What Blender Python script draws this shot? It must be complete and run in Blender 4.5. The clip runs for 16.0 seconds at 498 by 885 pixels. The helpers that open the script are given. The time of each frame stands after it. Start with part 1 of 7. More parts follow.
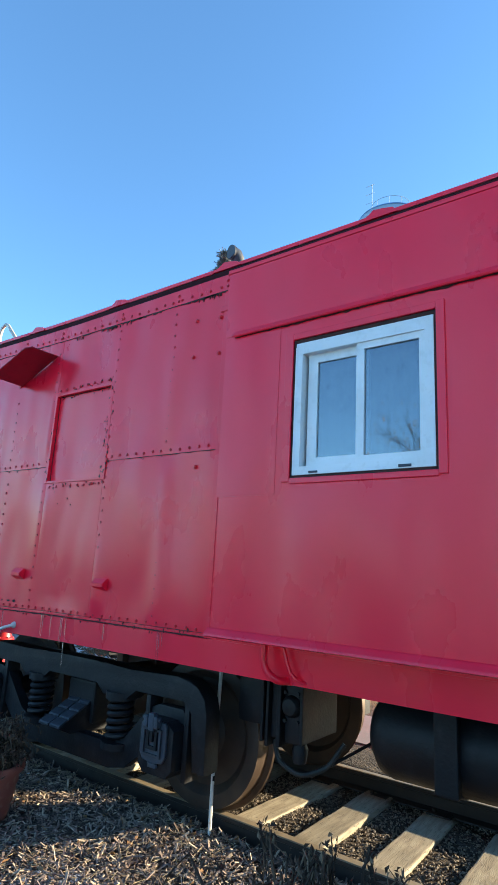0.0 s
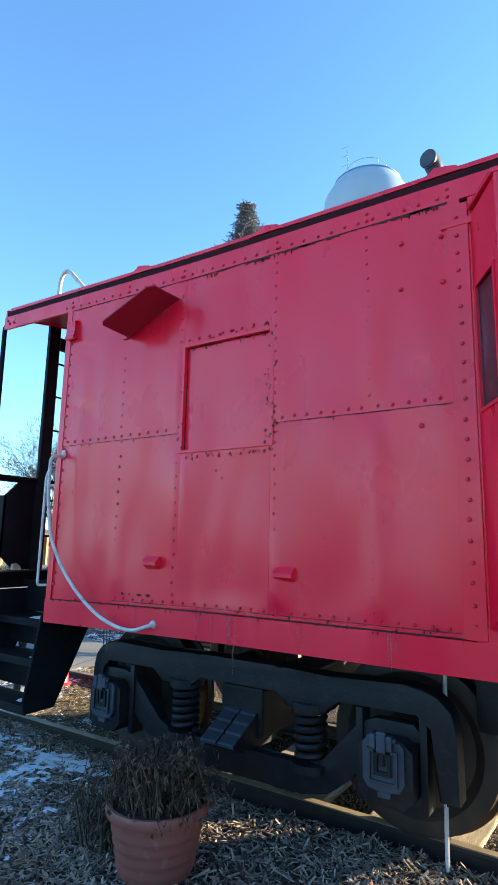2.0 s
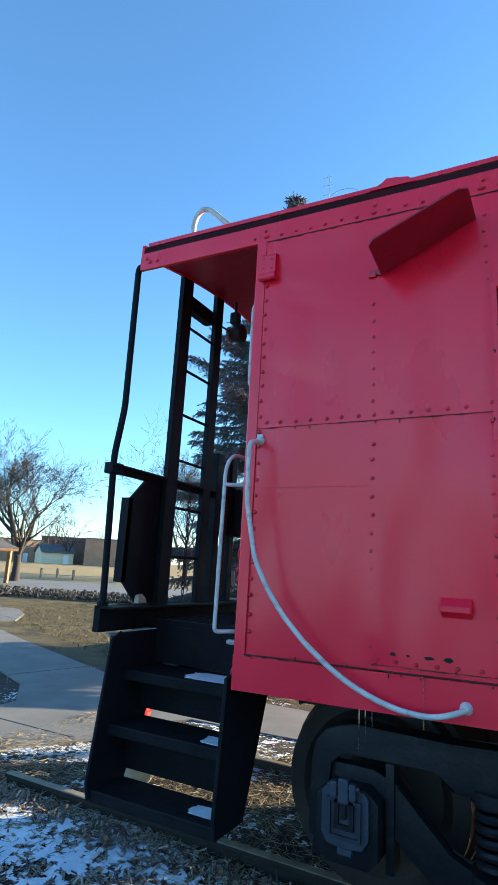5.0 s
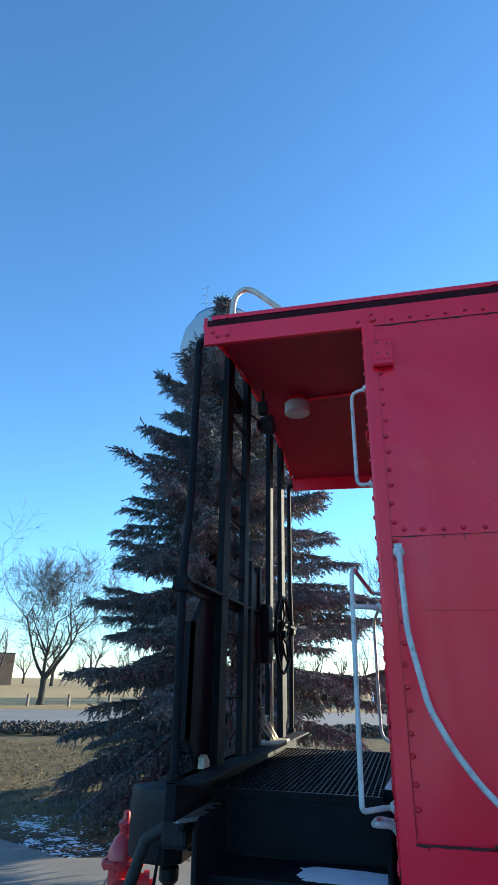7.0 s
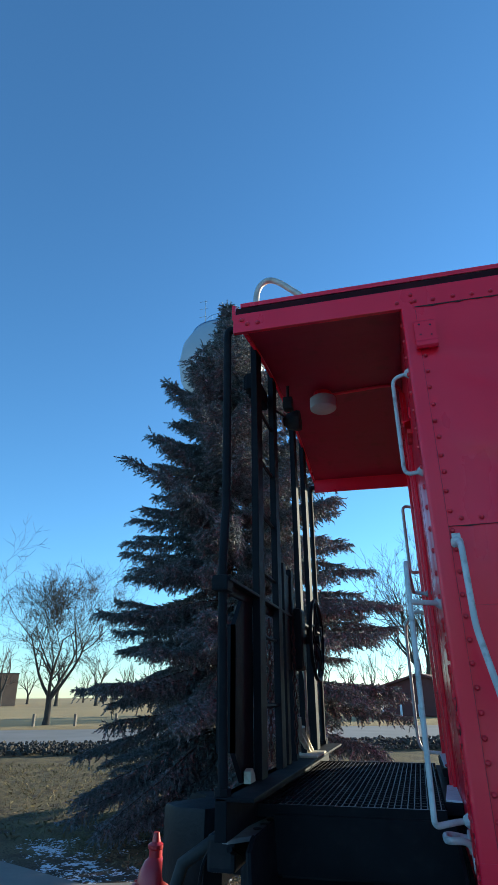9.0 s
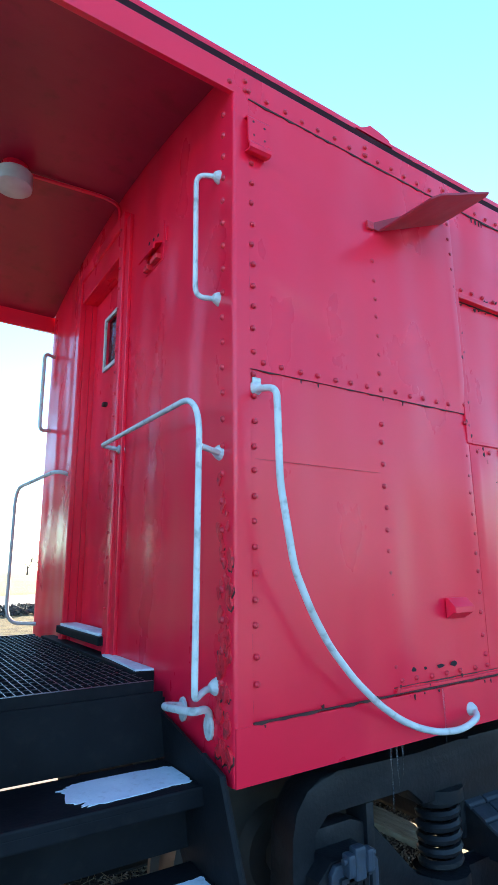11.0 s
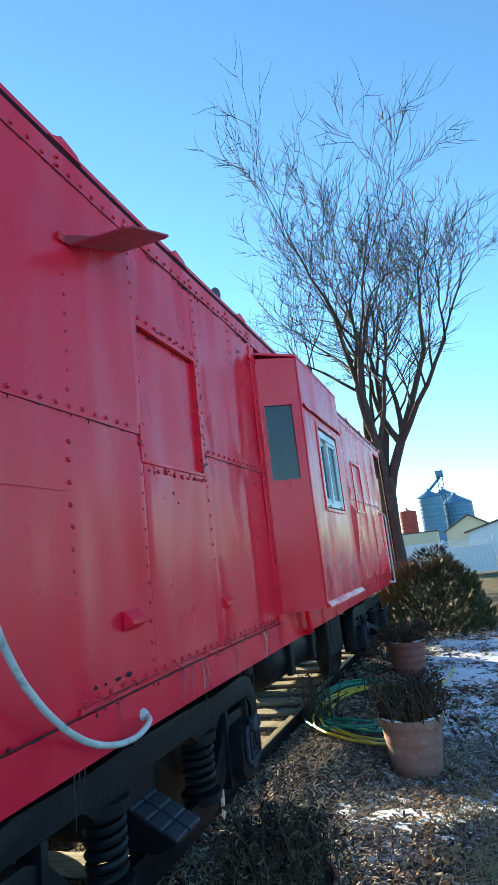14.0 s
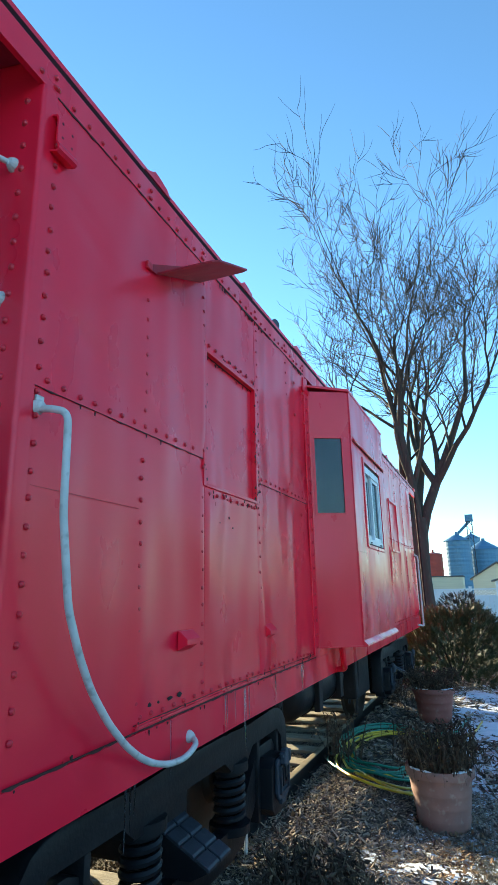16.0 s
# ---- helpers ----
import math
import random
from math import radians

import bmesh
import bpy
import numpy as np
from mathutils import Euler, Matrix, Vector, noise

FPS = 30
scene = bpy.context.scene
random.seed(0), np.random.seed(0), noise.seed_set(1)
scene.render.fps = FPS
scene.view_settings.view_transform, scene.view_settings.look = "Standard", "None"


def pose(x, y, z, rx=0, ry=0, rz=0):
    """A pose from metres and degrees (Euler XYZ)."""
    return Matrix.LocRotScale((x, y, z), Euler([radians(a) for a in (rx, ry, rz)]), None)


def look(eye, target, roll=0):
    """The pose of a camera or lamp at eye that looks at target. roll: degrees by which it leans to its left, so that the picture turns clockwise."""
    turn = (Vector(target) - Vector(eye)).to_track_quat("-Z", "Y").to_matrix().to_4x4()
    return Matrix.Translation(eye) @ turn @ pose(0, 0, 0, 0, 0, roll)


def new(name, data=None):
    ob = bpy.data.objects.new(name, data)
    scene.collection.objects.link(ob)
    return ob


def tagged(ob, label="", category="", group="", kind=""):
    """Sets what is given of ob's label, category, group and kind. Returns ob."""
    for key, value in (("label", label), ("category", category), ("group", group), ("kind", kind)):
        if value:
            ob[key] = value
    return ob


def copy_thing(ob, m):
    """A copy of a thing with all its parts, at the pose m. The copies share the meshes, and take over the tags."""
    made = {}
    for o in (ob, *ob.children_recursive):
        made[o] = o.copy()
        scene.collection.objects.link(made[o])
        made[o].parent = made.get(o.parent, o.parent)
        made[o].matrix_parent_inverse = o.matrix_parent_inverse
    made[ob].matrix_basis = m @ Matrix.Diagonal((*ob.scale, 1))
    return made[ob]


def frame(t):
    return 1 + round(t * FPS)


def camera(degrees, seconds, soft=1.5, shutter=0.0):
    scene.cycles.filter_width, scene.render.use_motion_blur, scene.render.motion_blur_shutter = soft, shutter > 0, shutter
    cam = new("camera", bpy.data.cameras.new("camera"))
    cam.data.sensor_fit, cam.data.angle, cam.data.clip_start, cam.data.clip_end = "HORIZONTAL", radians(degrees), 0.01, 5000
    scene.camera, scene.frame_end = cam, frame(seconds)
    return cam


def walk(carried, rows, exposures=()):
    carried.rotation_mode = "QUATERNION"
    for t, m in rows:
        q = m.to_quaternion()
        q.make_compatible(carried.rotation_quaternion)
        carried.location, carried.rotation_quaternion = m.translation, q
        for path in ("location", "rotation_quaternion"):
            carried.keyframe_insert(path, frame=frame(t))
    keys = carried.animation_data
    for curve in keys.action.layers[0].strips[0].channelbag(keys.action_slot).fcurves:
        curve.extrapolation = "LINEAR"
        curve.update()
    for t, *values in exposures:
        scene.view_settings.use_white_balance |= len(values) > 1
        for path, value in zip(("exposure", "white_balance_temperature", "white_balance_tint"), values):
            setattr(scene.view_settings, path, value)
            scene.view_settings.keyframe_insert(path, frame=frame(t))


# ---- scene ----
cam = camera(47.3, 16.0)
PATH = [
    (0, (5.408, -2.746, 1.647), (4.238, -1.185, 2.089), 3.1),
    (0.5, (5.042, -2.897, 1.67), (3.966, -1.236, 1.959), 3.3),
    (1, (4.669, -2.836, 1.583), (3.571, -1.193, 1.891), -0.4),
    (1.5, (4.189, -2.858, 1.64), (3.097, -1.21, 1.941), 2.3),
    (2, (3.774, -2.924, 1.68), (2.688, -1.281, 2.026), 1.2),
    (2.5, (3.383, -2.831, 1.601), (2.294, -1.186, 1.926), 0.4),
    (3, (3.019, -2.761, 1.656), (2.015, -1.061, 1.975), 0.5),
    (3.5, (2.638, -2.772, 1.643), (1.713, -1.033, 1.989), 3.2),
    (4, (2.318, -2.729, 1.669), (1.362, -1.011, 2.038), 1.7),
    (4.5, (1.924, -2.643, 1.675), (0.943, -0.953, 2.097), 0.3),
    (5, (1.503, -2.684, 1.652), (0.556, -0.976, 2.083), 3.3),
    (5.2, (1.313, -2.744, 1.683), (0.433, -0.997, 2.101), 2.4),
    (7.3, (0.018, -2.644, 1.794), (-0.435, -0.895, 2.651), 2.0),
    (7.5, (-0.007, -2.647, 1.803), (-0.451, -0.926, 2.72), 2.7),
    (8, (-0.042, -2.708, 1.839), (-0.44, -1.058, 2.898), 0.5),
    (8.5, (-0.091, -2.701, 1.819), (-0.499, -1.058, 2.885), -0.6),
    (9, (-0.141, -2.503, 1.749), (-0.616, -0.739, 2.563), -0.4),
    (9.5, (-0.281, -2.25, 1.681), (-0.497, -0.345, 2.251), 1.4),
    (10, (-0.579, -2.06, 1.669), (-0.21, -0.161, 2.179), 1.5),
    (10.2, (-0.69, -1.97, 1.703), (-0.145, -0.111, 2.198), 0.9),
    (12.3, (-1.145, -1.251, 1.682), (0.246, 0.126, 2.093), -1.4),
    (12.5, (-1.15, -1.228, 1.674), (0.267, 0.115, 2.105), -2.0),
    (13, (-1.189, -1.327, 1.695), (0.584, -0.507, 2.124), -4.3),
    (13.5, (-1.21, -1.409, 1.738), (0.648, -0.76, 2.091), -5.1),
    (14, (-1.157, -1.443, 1.725), (0.686, -0.784, 2.134), -6.3),
    (14.5, (-1.133, -1.439, 1.749), (0.69, -0.742, 2.184), -7.1),
    (15, (-1.16, -1.401, 1.731), (0.641, -0.68, 2.215), -5.5),
    (15.5, (-1.194, -1.369, 1.737), (0.595, -0.622, 2.23), -4.7),
    (16, (-1.276, -1.309, 1.74), (0.513, -0.57, 2.246), -1.1),
]
walk(cam, [(t, look(eye, target, roll)) for t, eye, target, roll in PATH],
     exposures=[(0, 1.98, 7300, 2), (1.5, 2.18, 7300, 3), (4, 2.12, 7300, 3), (5, 1.86, 7000, 1), (7.3, 1.52, 6400, -1), (8.3, 1.32, 6200, -4), (9, 1.06, 6300, -4), (9.5, 1.50, 7000, -2), (10, 2.24, 7200, -2), (10.2, 2.4, 7300, -1), (12.3, 3.02, 7400, 4), (12.7, 2.78, 7400, 4), (13.2, 2.02, 7500, -1), (14, 1.84, 7500, -4), (16, 1.84, 7500, -4)])

# ---------------------------------------------------------------- light
SUN_AZ, SUN_EL = 41.0, 11.5      # degrees from +y towards +x, and above the horizon
world = bpy.data.worlds.new("world")
scene.world = world
world.use_nodes = True
wn = world.node_tree.nodes
sky = wn.new("ShaderNodeTexSky")
sky.sky_type, sky.sun_disc = "NISHITA", False
sky.sun_elevation, sky.sun_rotation = radians(SUN_EL), radians(SUN_AZ)
sky.air_density, sky.dust_density, sky.ozone_density, sky.altitude = 1.0, 0.05, 5.2, 200
wn["Background"].inputs["Strength"].default_value = 0.15
world.node_tree.links.new(sky.outputs[0], wn["Background"].inputs["Color"])
sun = new("sun", bpy.data.lights.new("sun", "SUN"))
sun.data.energy, sun.data.angle, sun.data.color = 4.8, radians(0.5), (1.0, 0.86, 0.68)
_d = Vector((math.sin(radians(SUN_AZ)) * math.cos(radians(SUN_EL)),
             math.cos(radians(SUN_AZ)) * math.cos(radians(SUN_EL)), math.sin(radians(SUN_EL))))
sun.matrix_world = look(_d * 60, (0, 0, 0))

# ---------------------------------------------------------------- materials


def material(name, c1, c2=None, scale=6.0, rough=0.6, metal=0.0, bump=0.0, bump_scale=40.0, coat=0.0,
             fine=None, fine_scale=60.0, fine_amt=0.5, stretch=(1, 1, 1), island=None, spec=0.5, wide=(0.35, 0.65), obj_random=0.0, rough_var=0.1, dent=None):
    """Two-scale procedural surface: broad variation c1-c2, fine flecks, grain bump, optional hue per island."""
    m = bpy.data.materials.new(name)
    m.use_nodes = True
    nt, N, L = m.node_tree, m.node_tree.nodes, m.node_tree.links
    b = N["Principled BSDF"]
    b.inputs["Roughness"].default_value, b.inputs["Metallic"].default_value = rough, metal
    b.inputs["Specular IOR Level"].default_value = spec
    b.inputs["Coat Weight"].default_value, b.inputs["Coat Roughness"].default_value = coat, 0.12
    co = N.new("ShaderNodeTexCoord")
    mp = N.new("ShaderNodeMapping")
    mp.inputs["Scale"].default_value = stretch
    L.new(co.outputs["Object"], mp.inputs["Vector"])

    def noise_node(sc, detail=6):
        n = N.new("ShaderNodeTexNoise")
        n.inputs["Scale"].default_value, n.inputs["Detail"].default_value = sc, detail
        L.new(mp.outputs[0], n.inputs["Vector"])
        return n

    def ramp(src, lo, hi):
        r = N.new("ShaderNodeMapRange")
        r.inputs["From Min"].default_value, r.inputs["From Max"].default_value = lo, hi
        L.new(src, r.inputs["Value"])
        return r.outputs[0]

    def mix(fac, a, bb):
        x = N.new("ShaderNodeMix")
        x.data_type = "RGBA"
        if isinstance(fac, float):
            x.inputs[0].default_value = fac
        else:
            L.new(fac, x.inputs[0])
        for sock, v in ((x.inputs[6], a), (x.inputs[7], bb)):
            if isinstance(v, tuple):
                sock.default_value = (*v, 1)
            else:
                L.new(v, sock)
        return x.outputs[2]

    col = c1
    n1 = noise_node(scale)
    if c2:
        col = mix(ramp(n1.outputs[0], *wide), c1, c2)
    if island:
        g = N.new("ShaderNodeNewGeometry")
        cr = N.new("ShaderNodeValToRGB")
        els = cr.color_ramp.elements
        while len(els) < len(island):
            els.new(0.5)
        for k, c in enumerate(island):
            els[k].position, els[k].color = k / max(1, len(island) - 1), (*c, 1)
        cr.color_ramp.interpolation = "CONSTANT" if len(island) > 4 else "LINEAR"
        L.new(g.outputs["Random Per Island"], cr.inputs[0])
        col = mix(0.75, col, cr.outputs[0])
    if fine:
        n2 = noise_node(fine_scale, 3)
        f = ramp(n2.outputs[0], 0.56, 0.72)
        mul = N.new("ShaderNodeMath")
        mul.operation = "MULTIPLY"
        mul.inputs[1].default_value = fine_amt
        L.new(f, mul.inputs[0])
        col = mix(mul.outputs[0], col, fine)
    if obj_random:
        oi = N.new("ShaderNodeObjectInfo")
        hs = N.new("ShaderNodeHueSaturation")
        r = N.new("ShaderNodeMapRange")
        r.inputs["To Min"].default_value, r.inputs["To Max"].default_value = 1 - obj_random, 1 + obj_random
        L.new(oi.outputs["Random"], r.inputs["Value"])
        L.new(r.outputs[0], hs.inputs["Value"])
        if isinstance(col, tuple):
            hs.inputs["Color"].default_value = (*col, 1)
        else:
            L.new(col, hs.inputs["Color"])
        col = hs.outputs[0]
    if isinstance(col, tuple):
        b.inputs["Base Color"].default_value = (*col, 1)
    else:
        L.new(col, b.inputs["Base Color"])
    if rough_var:
        rr = N.new("ShaderNodeMapRange")
        rr.inputs["To Min"].default_value, rr.inputs["To Max"].default_value = max(0.03, rough - rough_var), min(1, rough + rough_var)
        L.new(noise_node(scale * 2.3).outputs[0], rr.inputs["Value"])
        L.new(rr.outputs[0], b.inputs["Roughness"])
    if bump:
        bp = N.new("ShaderNodeBump")
        bp.inputs["Strength"].default_value, bp.inputs["Distance"].default_value = 1.0, bump
        L.new(noise_node(bump_scale).outputs[0], bp.inputs["Height"])
        L.new(bp.outputs[0], b.inputs["Normal"])
        if dent:
            # slow waves of a sheet drawn in by its rivets
            m2 = N.new("ShaderNodeMapping")
            m2.inputs["Scale"].default_value = dent[2]
            L.new(co.outputs["Object"], m2.inputs["Vector"])
            dn = N.new("ShaderNodeTexNoise")
            dn.inputs["Scale"].default_value, dn.inputs["Detail"].default_value = dent[0], 1.0
            L.new(m2.outputs[0], dn.inputs["Vector"])
            b2 = N.new("ShaderNodeBump")
            b2.inputs["Strength"].default_value, b2.inputs["Distance"].default_value = 1.0, dent[1]
            L.new(dn.outputs[0], b2.inputs["Height"])
            L.new(b2.outputs[0], bp.inputs["Normal"])
    return m


RED = material("red_paint", (0.97, 0.011, 0.046), (0.93, 0.010, 0.040), 1.1, 0.28, spec=0.48, bump=0.00022, bump_scale=4, coat=0.0,
               fine=(0.80, 0.012, 0.032), fine_scale=4, fine_amt=0.10, stretch=(1.4, 1.4, 0.7), rough_var=0.03, dent=(2.4, 0.072, (1.0, 1.0, 0.36)))
# darker than the sheet red: shade and rust of each head painted in
RIVET = material("shaded_rusty_rivet_paint", (0.80, 0.014, 0.038), (0.62, 0.012, 0.028), 14, 0.34, spec=0.5, bump=0.001, bump_scale=60, fine=(0.20, 0.012, 0.014), fine_scale=40, fine_amt=0.4)
DULLRED = material("shaded_dusty_red_paint", (0.42, 0.014, 0.034), (0.34, 0.012, 0.028), 4, 0.5, spec=0.4, bump=0.0006, bump_scale=30, fine=(0.2, 0.012, 0.016), fine_scale=14, fine_amt=0.4)
RED_WORN = material("flaking_red_paint", (0.84, 0.017, 0.038), (0.72, 0.014, 0.030), 6, 0.45, bump=0.012, bump_scale=24,
                    fine=(0.05, 0.016, 0.013), fine_scale=26, fine_amt=0.7)
EAVEGAP = material("shaded_maroon_gap", (0.055, 0.010, 0.014), (0.03, 0.008, 0.010), 6, 0.9, spec=0.15, fine=(0.02, 0.01, 0.01), fine_scale=18, fine_amt=0.8)
CEILRED = material("shade_dulled_red_paint", (0.44, 0.012, 0.044), (0.36, 0.010, 0.036), 1.5, 0.45, spec=0.35, bump=0.0008, bump_scale=12, fine=(0.2, 0.012, 0.016), fine_scale=9, fine_amt=0.5)
RUST = material("rust_seam", (0.030, 0.012, 0.010), (0.075, 0.022, 0.016), 20, 0.85, bump=0.002)
DARK = material("dark_void", (0.012, 0.009, 0.009), (0.02, 0.014, 0.013), 5, 0.9)
BLACK = material("black_paint", (0.006, 0.0065, 0.0085), (0.010, 0.0105, 0.013), 5, 0.66, spec=0.14, bump=0.0008, bump_scale=60, fine=(0.022, 0.02, 0.02), fine_scale=22, fine_amt=0.3)
TRUCK = material("grimy_black_iron", (0.006, 0.0068, 0.0095), (0.012, 0.012, 0.0145), 4, 0.5, spec=0.26, bump=0.002, bump_scale=50, fine=(0.032, 0.031, 0.034), fine_scale=12, fine_amt=0.4)
LID = material("worn_grey_iron", (0.040, 0.052, 0.075), (0.022, 0.029, 0.042), 9, 0.55, bump=0.001, bump_scale=70, fine=(0.03, 0.03, 0.03), fine_scale=30)
LEAF = material("worn_spring_steel", (0.030, 0.036, 0.050), (0.018, 0.021, 0.028), 12, 0.5, bump=0.001, bump_scale=60, fine=(0.06, 0.065, 0.075), fine_scale=20, fine_amt=0.4)
WHEEL = material("rusty_wheel_steel", (0.026, 0.018, 0.015), (0.048, 0.03, 0.022), 7, 0.6, bump=0.001, fine=(0.02, 0.018, 0.017), fine_scale=9)
TREAD = material("bright_wheel_tread", (0.11, 0.075, 0.055), (0.075, 0.05, 0.038), 9, 0.45, metal=0.6)
WHITE = material("white_rod_paint", (0.64, 0.63, 0.61), (0.52, 0.51, 0.49), 12, 0.45, bump=0.0012, bump_scale=90, fine=(0.12, 0.09, 0.07), fine_scale=26, fine_amt=0.5)
GALV = material("weathered_hoop_steel", (0.55, 0.53, 0.48), (0.40, 0.36, 0.31), 14, 0.5, metal=0.2)
VINYL = material("white_vinyl_frame", (0.78, 0.80, 0.82), (0.70, 0.72, 0.73), 5, 0.4, fine=(0.5, 0.5, 0.48), fine_scale=30, fine_amt=0.25)
RUBBER = material("black_rubber", (0.012, 0.012, 0.012), (0.025, 0.024, 0.022), 14, 0.7)
PADGREY = material("bare_grey_steel", (0.26, 0.255, 0.25), (0.17, 0.165, 0.16), 9, 0.5, bump=0.0008, fine=(0.08, 0.07, 0.065), fine_scale=25, fine_amt=0.5)
PALEBAR = material("pale_grating_steel", (0.075, 0.078, 0.085), (0.035, 0.036, 0.040), 9, 0.5, bump=0.0006, fine=(0.3, 0.31, 0.33), fine_scale=30, fine_amt=0.35)
LENS = material("lamp_glass_white", (0.62, 0.58, 0.52), (0.52, 0.47, 0.42), 9, 0.35)
CREAM = material("cream_tub_and_sunlit_steel", (0.55, 0.50, 0.38), (0.40, 0.34, 0.25), 12, 0.6, fine=(0.1, 0.07, 0.05), fine_scale=20)
SNOW = material("thin_snow", (0.78, 0.82, 0.88), (0.64, 0.70, 0.78), 8, 0.7, bump=0.003, bump_scale=50, fine=(0.36, 0.36, 0.38), fine_scale=34, fine_amt=0.35)
TIE = material("weathered_tie_wood", (0.42, 0.35, 0.25), (0.28, 0.225, 0.16), 5, 0.85, bump=0.004, bump_scale=30, fine=(0.11, 0.085, 0.06), fine_scale=24, fine_amt=0.8, stretch=(6, 0.7, 3), obj_random=0.25)
RAIL = material("rusted_rail_steel", (0.034, 0.026, 0.022), (0.022, 0.018, 0.016), 8, 0.55, bump=0.001, metal=0.3)
# worn head taken to sandy gold, the low sun painted into it
RAILTOP = material("worn_sunlit_rail_head", (0.34, 0.26, 0.17), (0.22, 0.165, 0.11), 8, 0.6, metal=0.3)
CHIP = material("bark_mulch_chip", (0.13, 0.10, 0.075), (0.09, 0.07, 0.055), 9, 0.9, bump=0.002, bump_scale=150,
                island=((0.085, 0.056, 0.046), (0.26, 0.185, 0.15), (0.17, 0.125, 0.115), (0.44, 0.34, 0.26), (0.06, 0.042, 0.036), (0.33, 0.25, 0.205), (0.58, 0.46, 0.35), (0.11, 0.075, 0.06)))
STRAW = material("dry_straw", (0.36, 0.28, 0.17), (0.27, 0.2, 0.12), 9, 0.85, island=((0.22, 0.165, 0.10), (0.42, 0.33, 0.2)))
LAWNBIT = material("dry_lawn_bits", (0.2, 0.16, 0.075), (0.13, 0.11, 0.05), 9, 0.9, island=((0.08, 0.076, 0.030), (0.17, 0.13, 0.060), (0.13, 0.075, 0.038), (0.24, 0.19, 0.095)))
LITTER = material("dry_leaf_litter", (0.24, 0.125, 0.06), (0.16, 0.09, 0.05), 20, 0.85, island=((0.12, 0.07, 0.04), (0.30, 0.15, 0.065), (0.40, 0.24, 0.11)))
GRAVEL = material("gravel_stone", (0.2, 0.17, 0.14), (0.13, 0.11, 0.095), 14, 0.9, island=((0.13, 0.10, 0.075), (0.26, 0.205, 0.15), (0.36, 0.29, 0.22)))
POT = material("terracotta_plastic", (0.30, 0.088, 0.066), (0.25, 0.073, 0.056), 5, 0.55, bump=0.0006, fine=(0.42, 0.24, 0.18), fine_scale=20, fine_amt=0.35)
POT2 = material("faded_terracotta", (0.35, 0.175, 0.14), (0.27, 0.125, 0.10), 5, 0.7, bump=0.001, fine=(0.5, 0.38, 0.3), fine_scale=14, fine_amt=0.5)
SOIL = material("potting_soil", (0.035, 0.025, 0.02), (0.06, 0.042, 0.03), 20, 0.95, bump=0.01, bump_scale=50)
DEAD = material("dead_plant", (0.075, 0.045, 0.030), (0.045, 0.028, 0.020), 9, 0.9, island=((0.028, 0.016, 0.010), (0.052, 0.031, 0.018), (0.080, 0.050, 0.030), (0.24, 0.165, 0.10)))
DEADTOP = material("dried_weed", (0.075, 0.05, 0.036), (0.05, 0.036, 0.026), 9, 0.9, island=((0.04, 0.028, 0.022), (0.085, 0.06, 0.042), (0.15, 0.11, 0.07)))
HOSE_G = material("green_hose", (0.015, 0.24, 0.15), (0.02, 0.18, 0.12), 8, 0.4)
HOSE_Y = material("yellow_hose", (0.74, 0.50, 0.04), (0.5, 0.33, 0.03), 8, 0.4)
HYDRANT = material("hydrant_red_paint", (0.50, 0.022, 0.03), (0.42, 0.018, 0.025), 9, 0.38, bump=0.001, coat=0.2)
CONCRETE = material("sidewalk_concrete", (0.215, 0.198, 0.178), (0.17, 0.158, 0.142), 2.0, 0.85, bump=0.0015, bump_scale=80, fine=(0.24, 0.22, 0.2), fine_scale=35, fine_amt=0.4)
ASPHALT = material("road_asphalt", (0.16, 0.155, 0.15), (0.20, 0.19, 0.185), 0.4, 0.85, bump=0.002, bump_scale=80)
BARK = material("grey_bark", (0.06, 0.048, 0.04), (0.036, 0.03, 0.026), 6, 0.9, bump=0.012, bump_scale=18, stretch=(1, 1, 0.3), fine=(0.16, 0.14, 0.11), fine_scale=12, fine_amt=0.4)
TWIG = material("bare_twigs", (0.040, 0.031, 0.026), (0.028, 0.022, 0.019), 3, 0.9)
NEEDLE = material("spruce_needles", (0.12, 0.145, 0.15), (0.085, 0.105, 0.11), 2, 0.75, island=((0.040, 0.052, 0.050), (0.085, 0.105, 0.106), (0.24, 0.265, 0.285), (0.10, 0.094, 0.084)))
YEW = material("evergreen_shrub_leaves", (0.05, 0.062, 0.022), (0.035, 0.045, 0.018), 2, 0.7, island=((0.020, 0.030, 0.013), (0.034, 0.046, 0.017), (0.050, 0.058, 0.018), (0.090, 0.086, 0.024)))
BRICK = material("tan_brick", (0.42, 0.25, 0.16), (0.36, 0.21, 0.135), 0.7, 0.9, fine=(0.3, 0.17, 0.11), fine_scale=3)
BRICKD = material("shaded_brown_brick", (0.2, 0.125, 0.095), (0.16, 0.10, 0.08), 0.7, 0.9)
SIDING = material("cream_siding", (0.72, 0.62, 0.44), (0.66, 0.56, 0.40), 1, 0.7, bump=0.01, bump_scale=3, stretch=(0.2, 0.2, 6))
ROOFING = material("grey_shingles", (0.13, 0.125, 0.125), (0.09, 0.085, 0.085), 2, 0.9, bump=0.01, bump_scale=8)
MAROON = material("maroon_siding", (0.13, 0.035, 0.03), (0.10, 0.028, 0.025), 1.5, 0.7)
FENCE = material("white_vinyl_fence", (0.74, 0.77, 0.82), (0.68, 0.71, 0.76), 1, 0.45)
SILO = material("corrugated_blue_steel", (0.10, 0.24, 0.36), (0.075, 0.19, 0.30), 0.3, 0.5, metal=0.25, bump=0.05, bump_scale=2, stretch=(0.1, 0.1, 6))
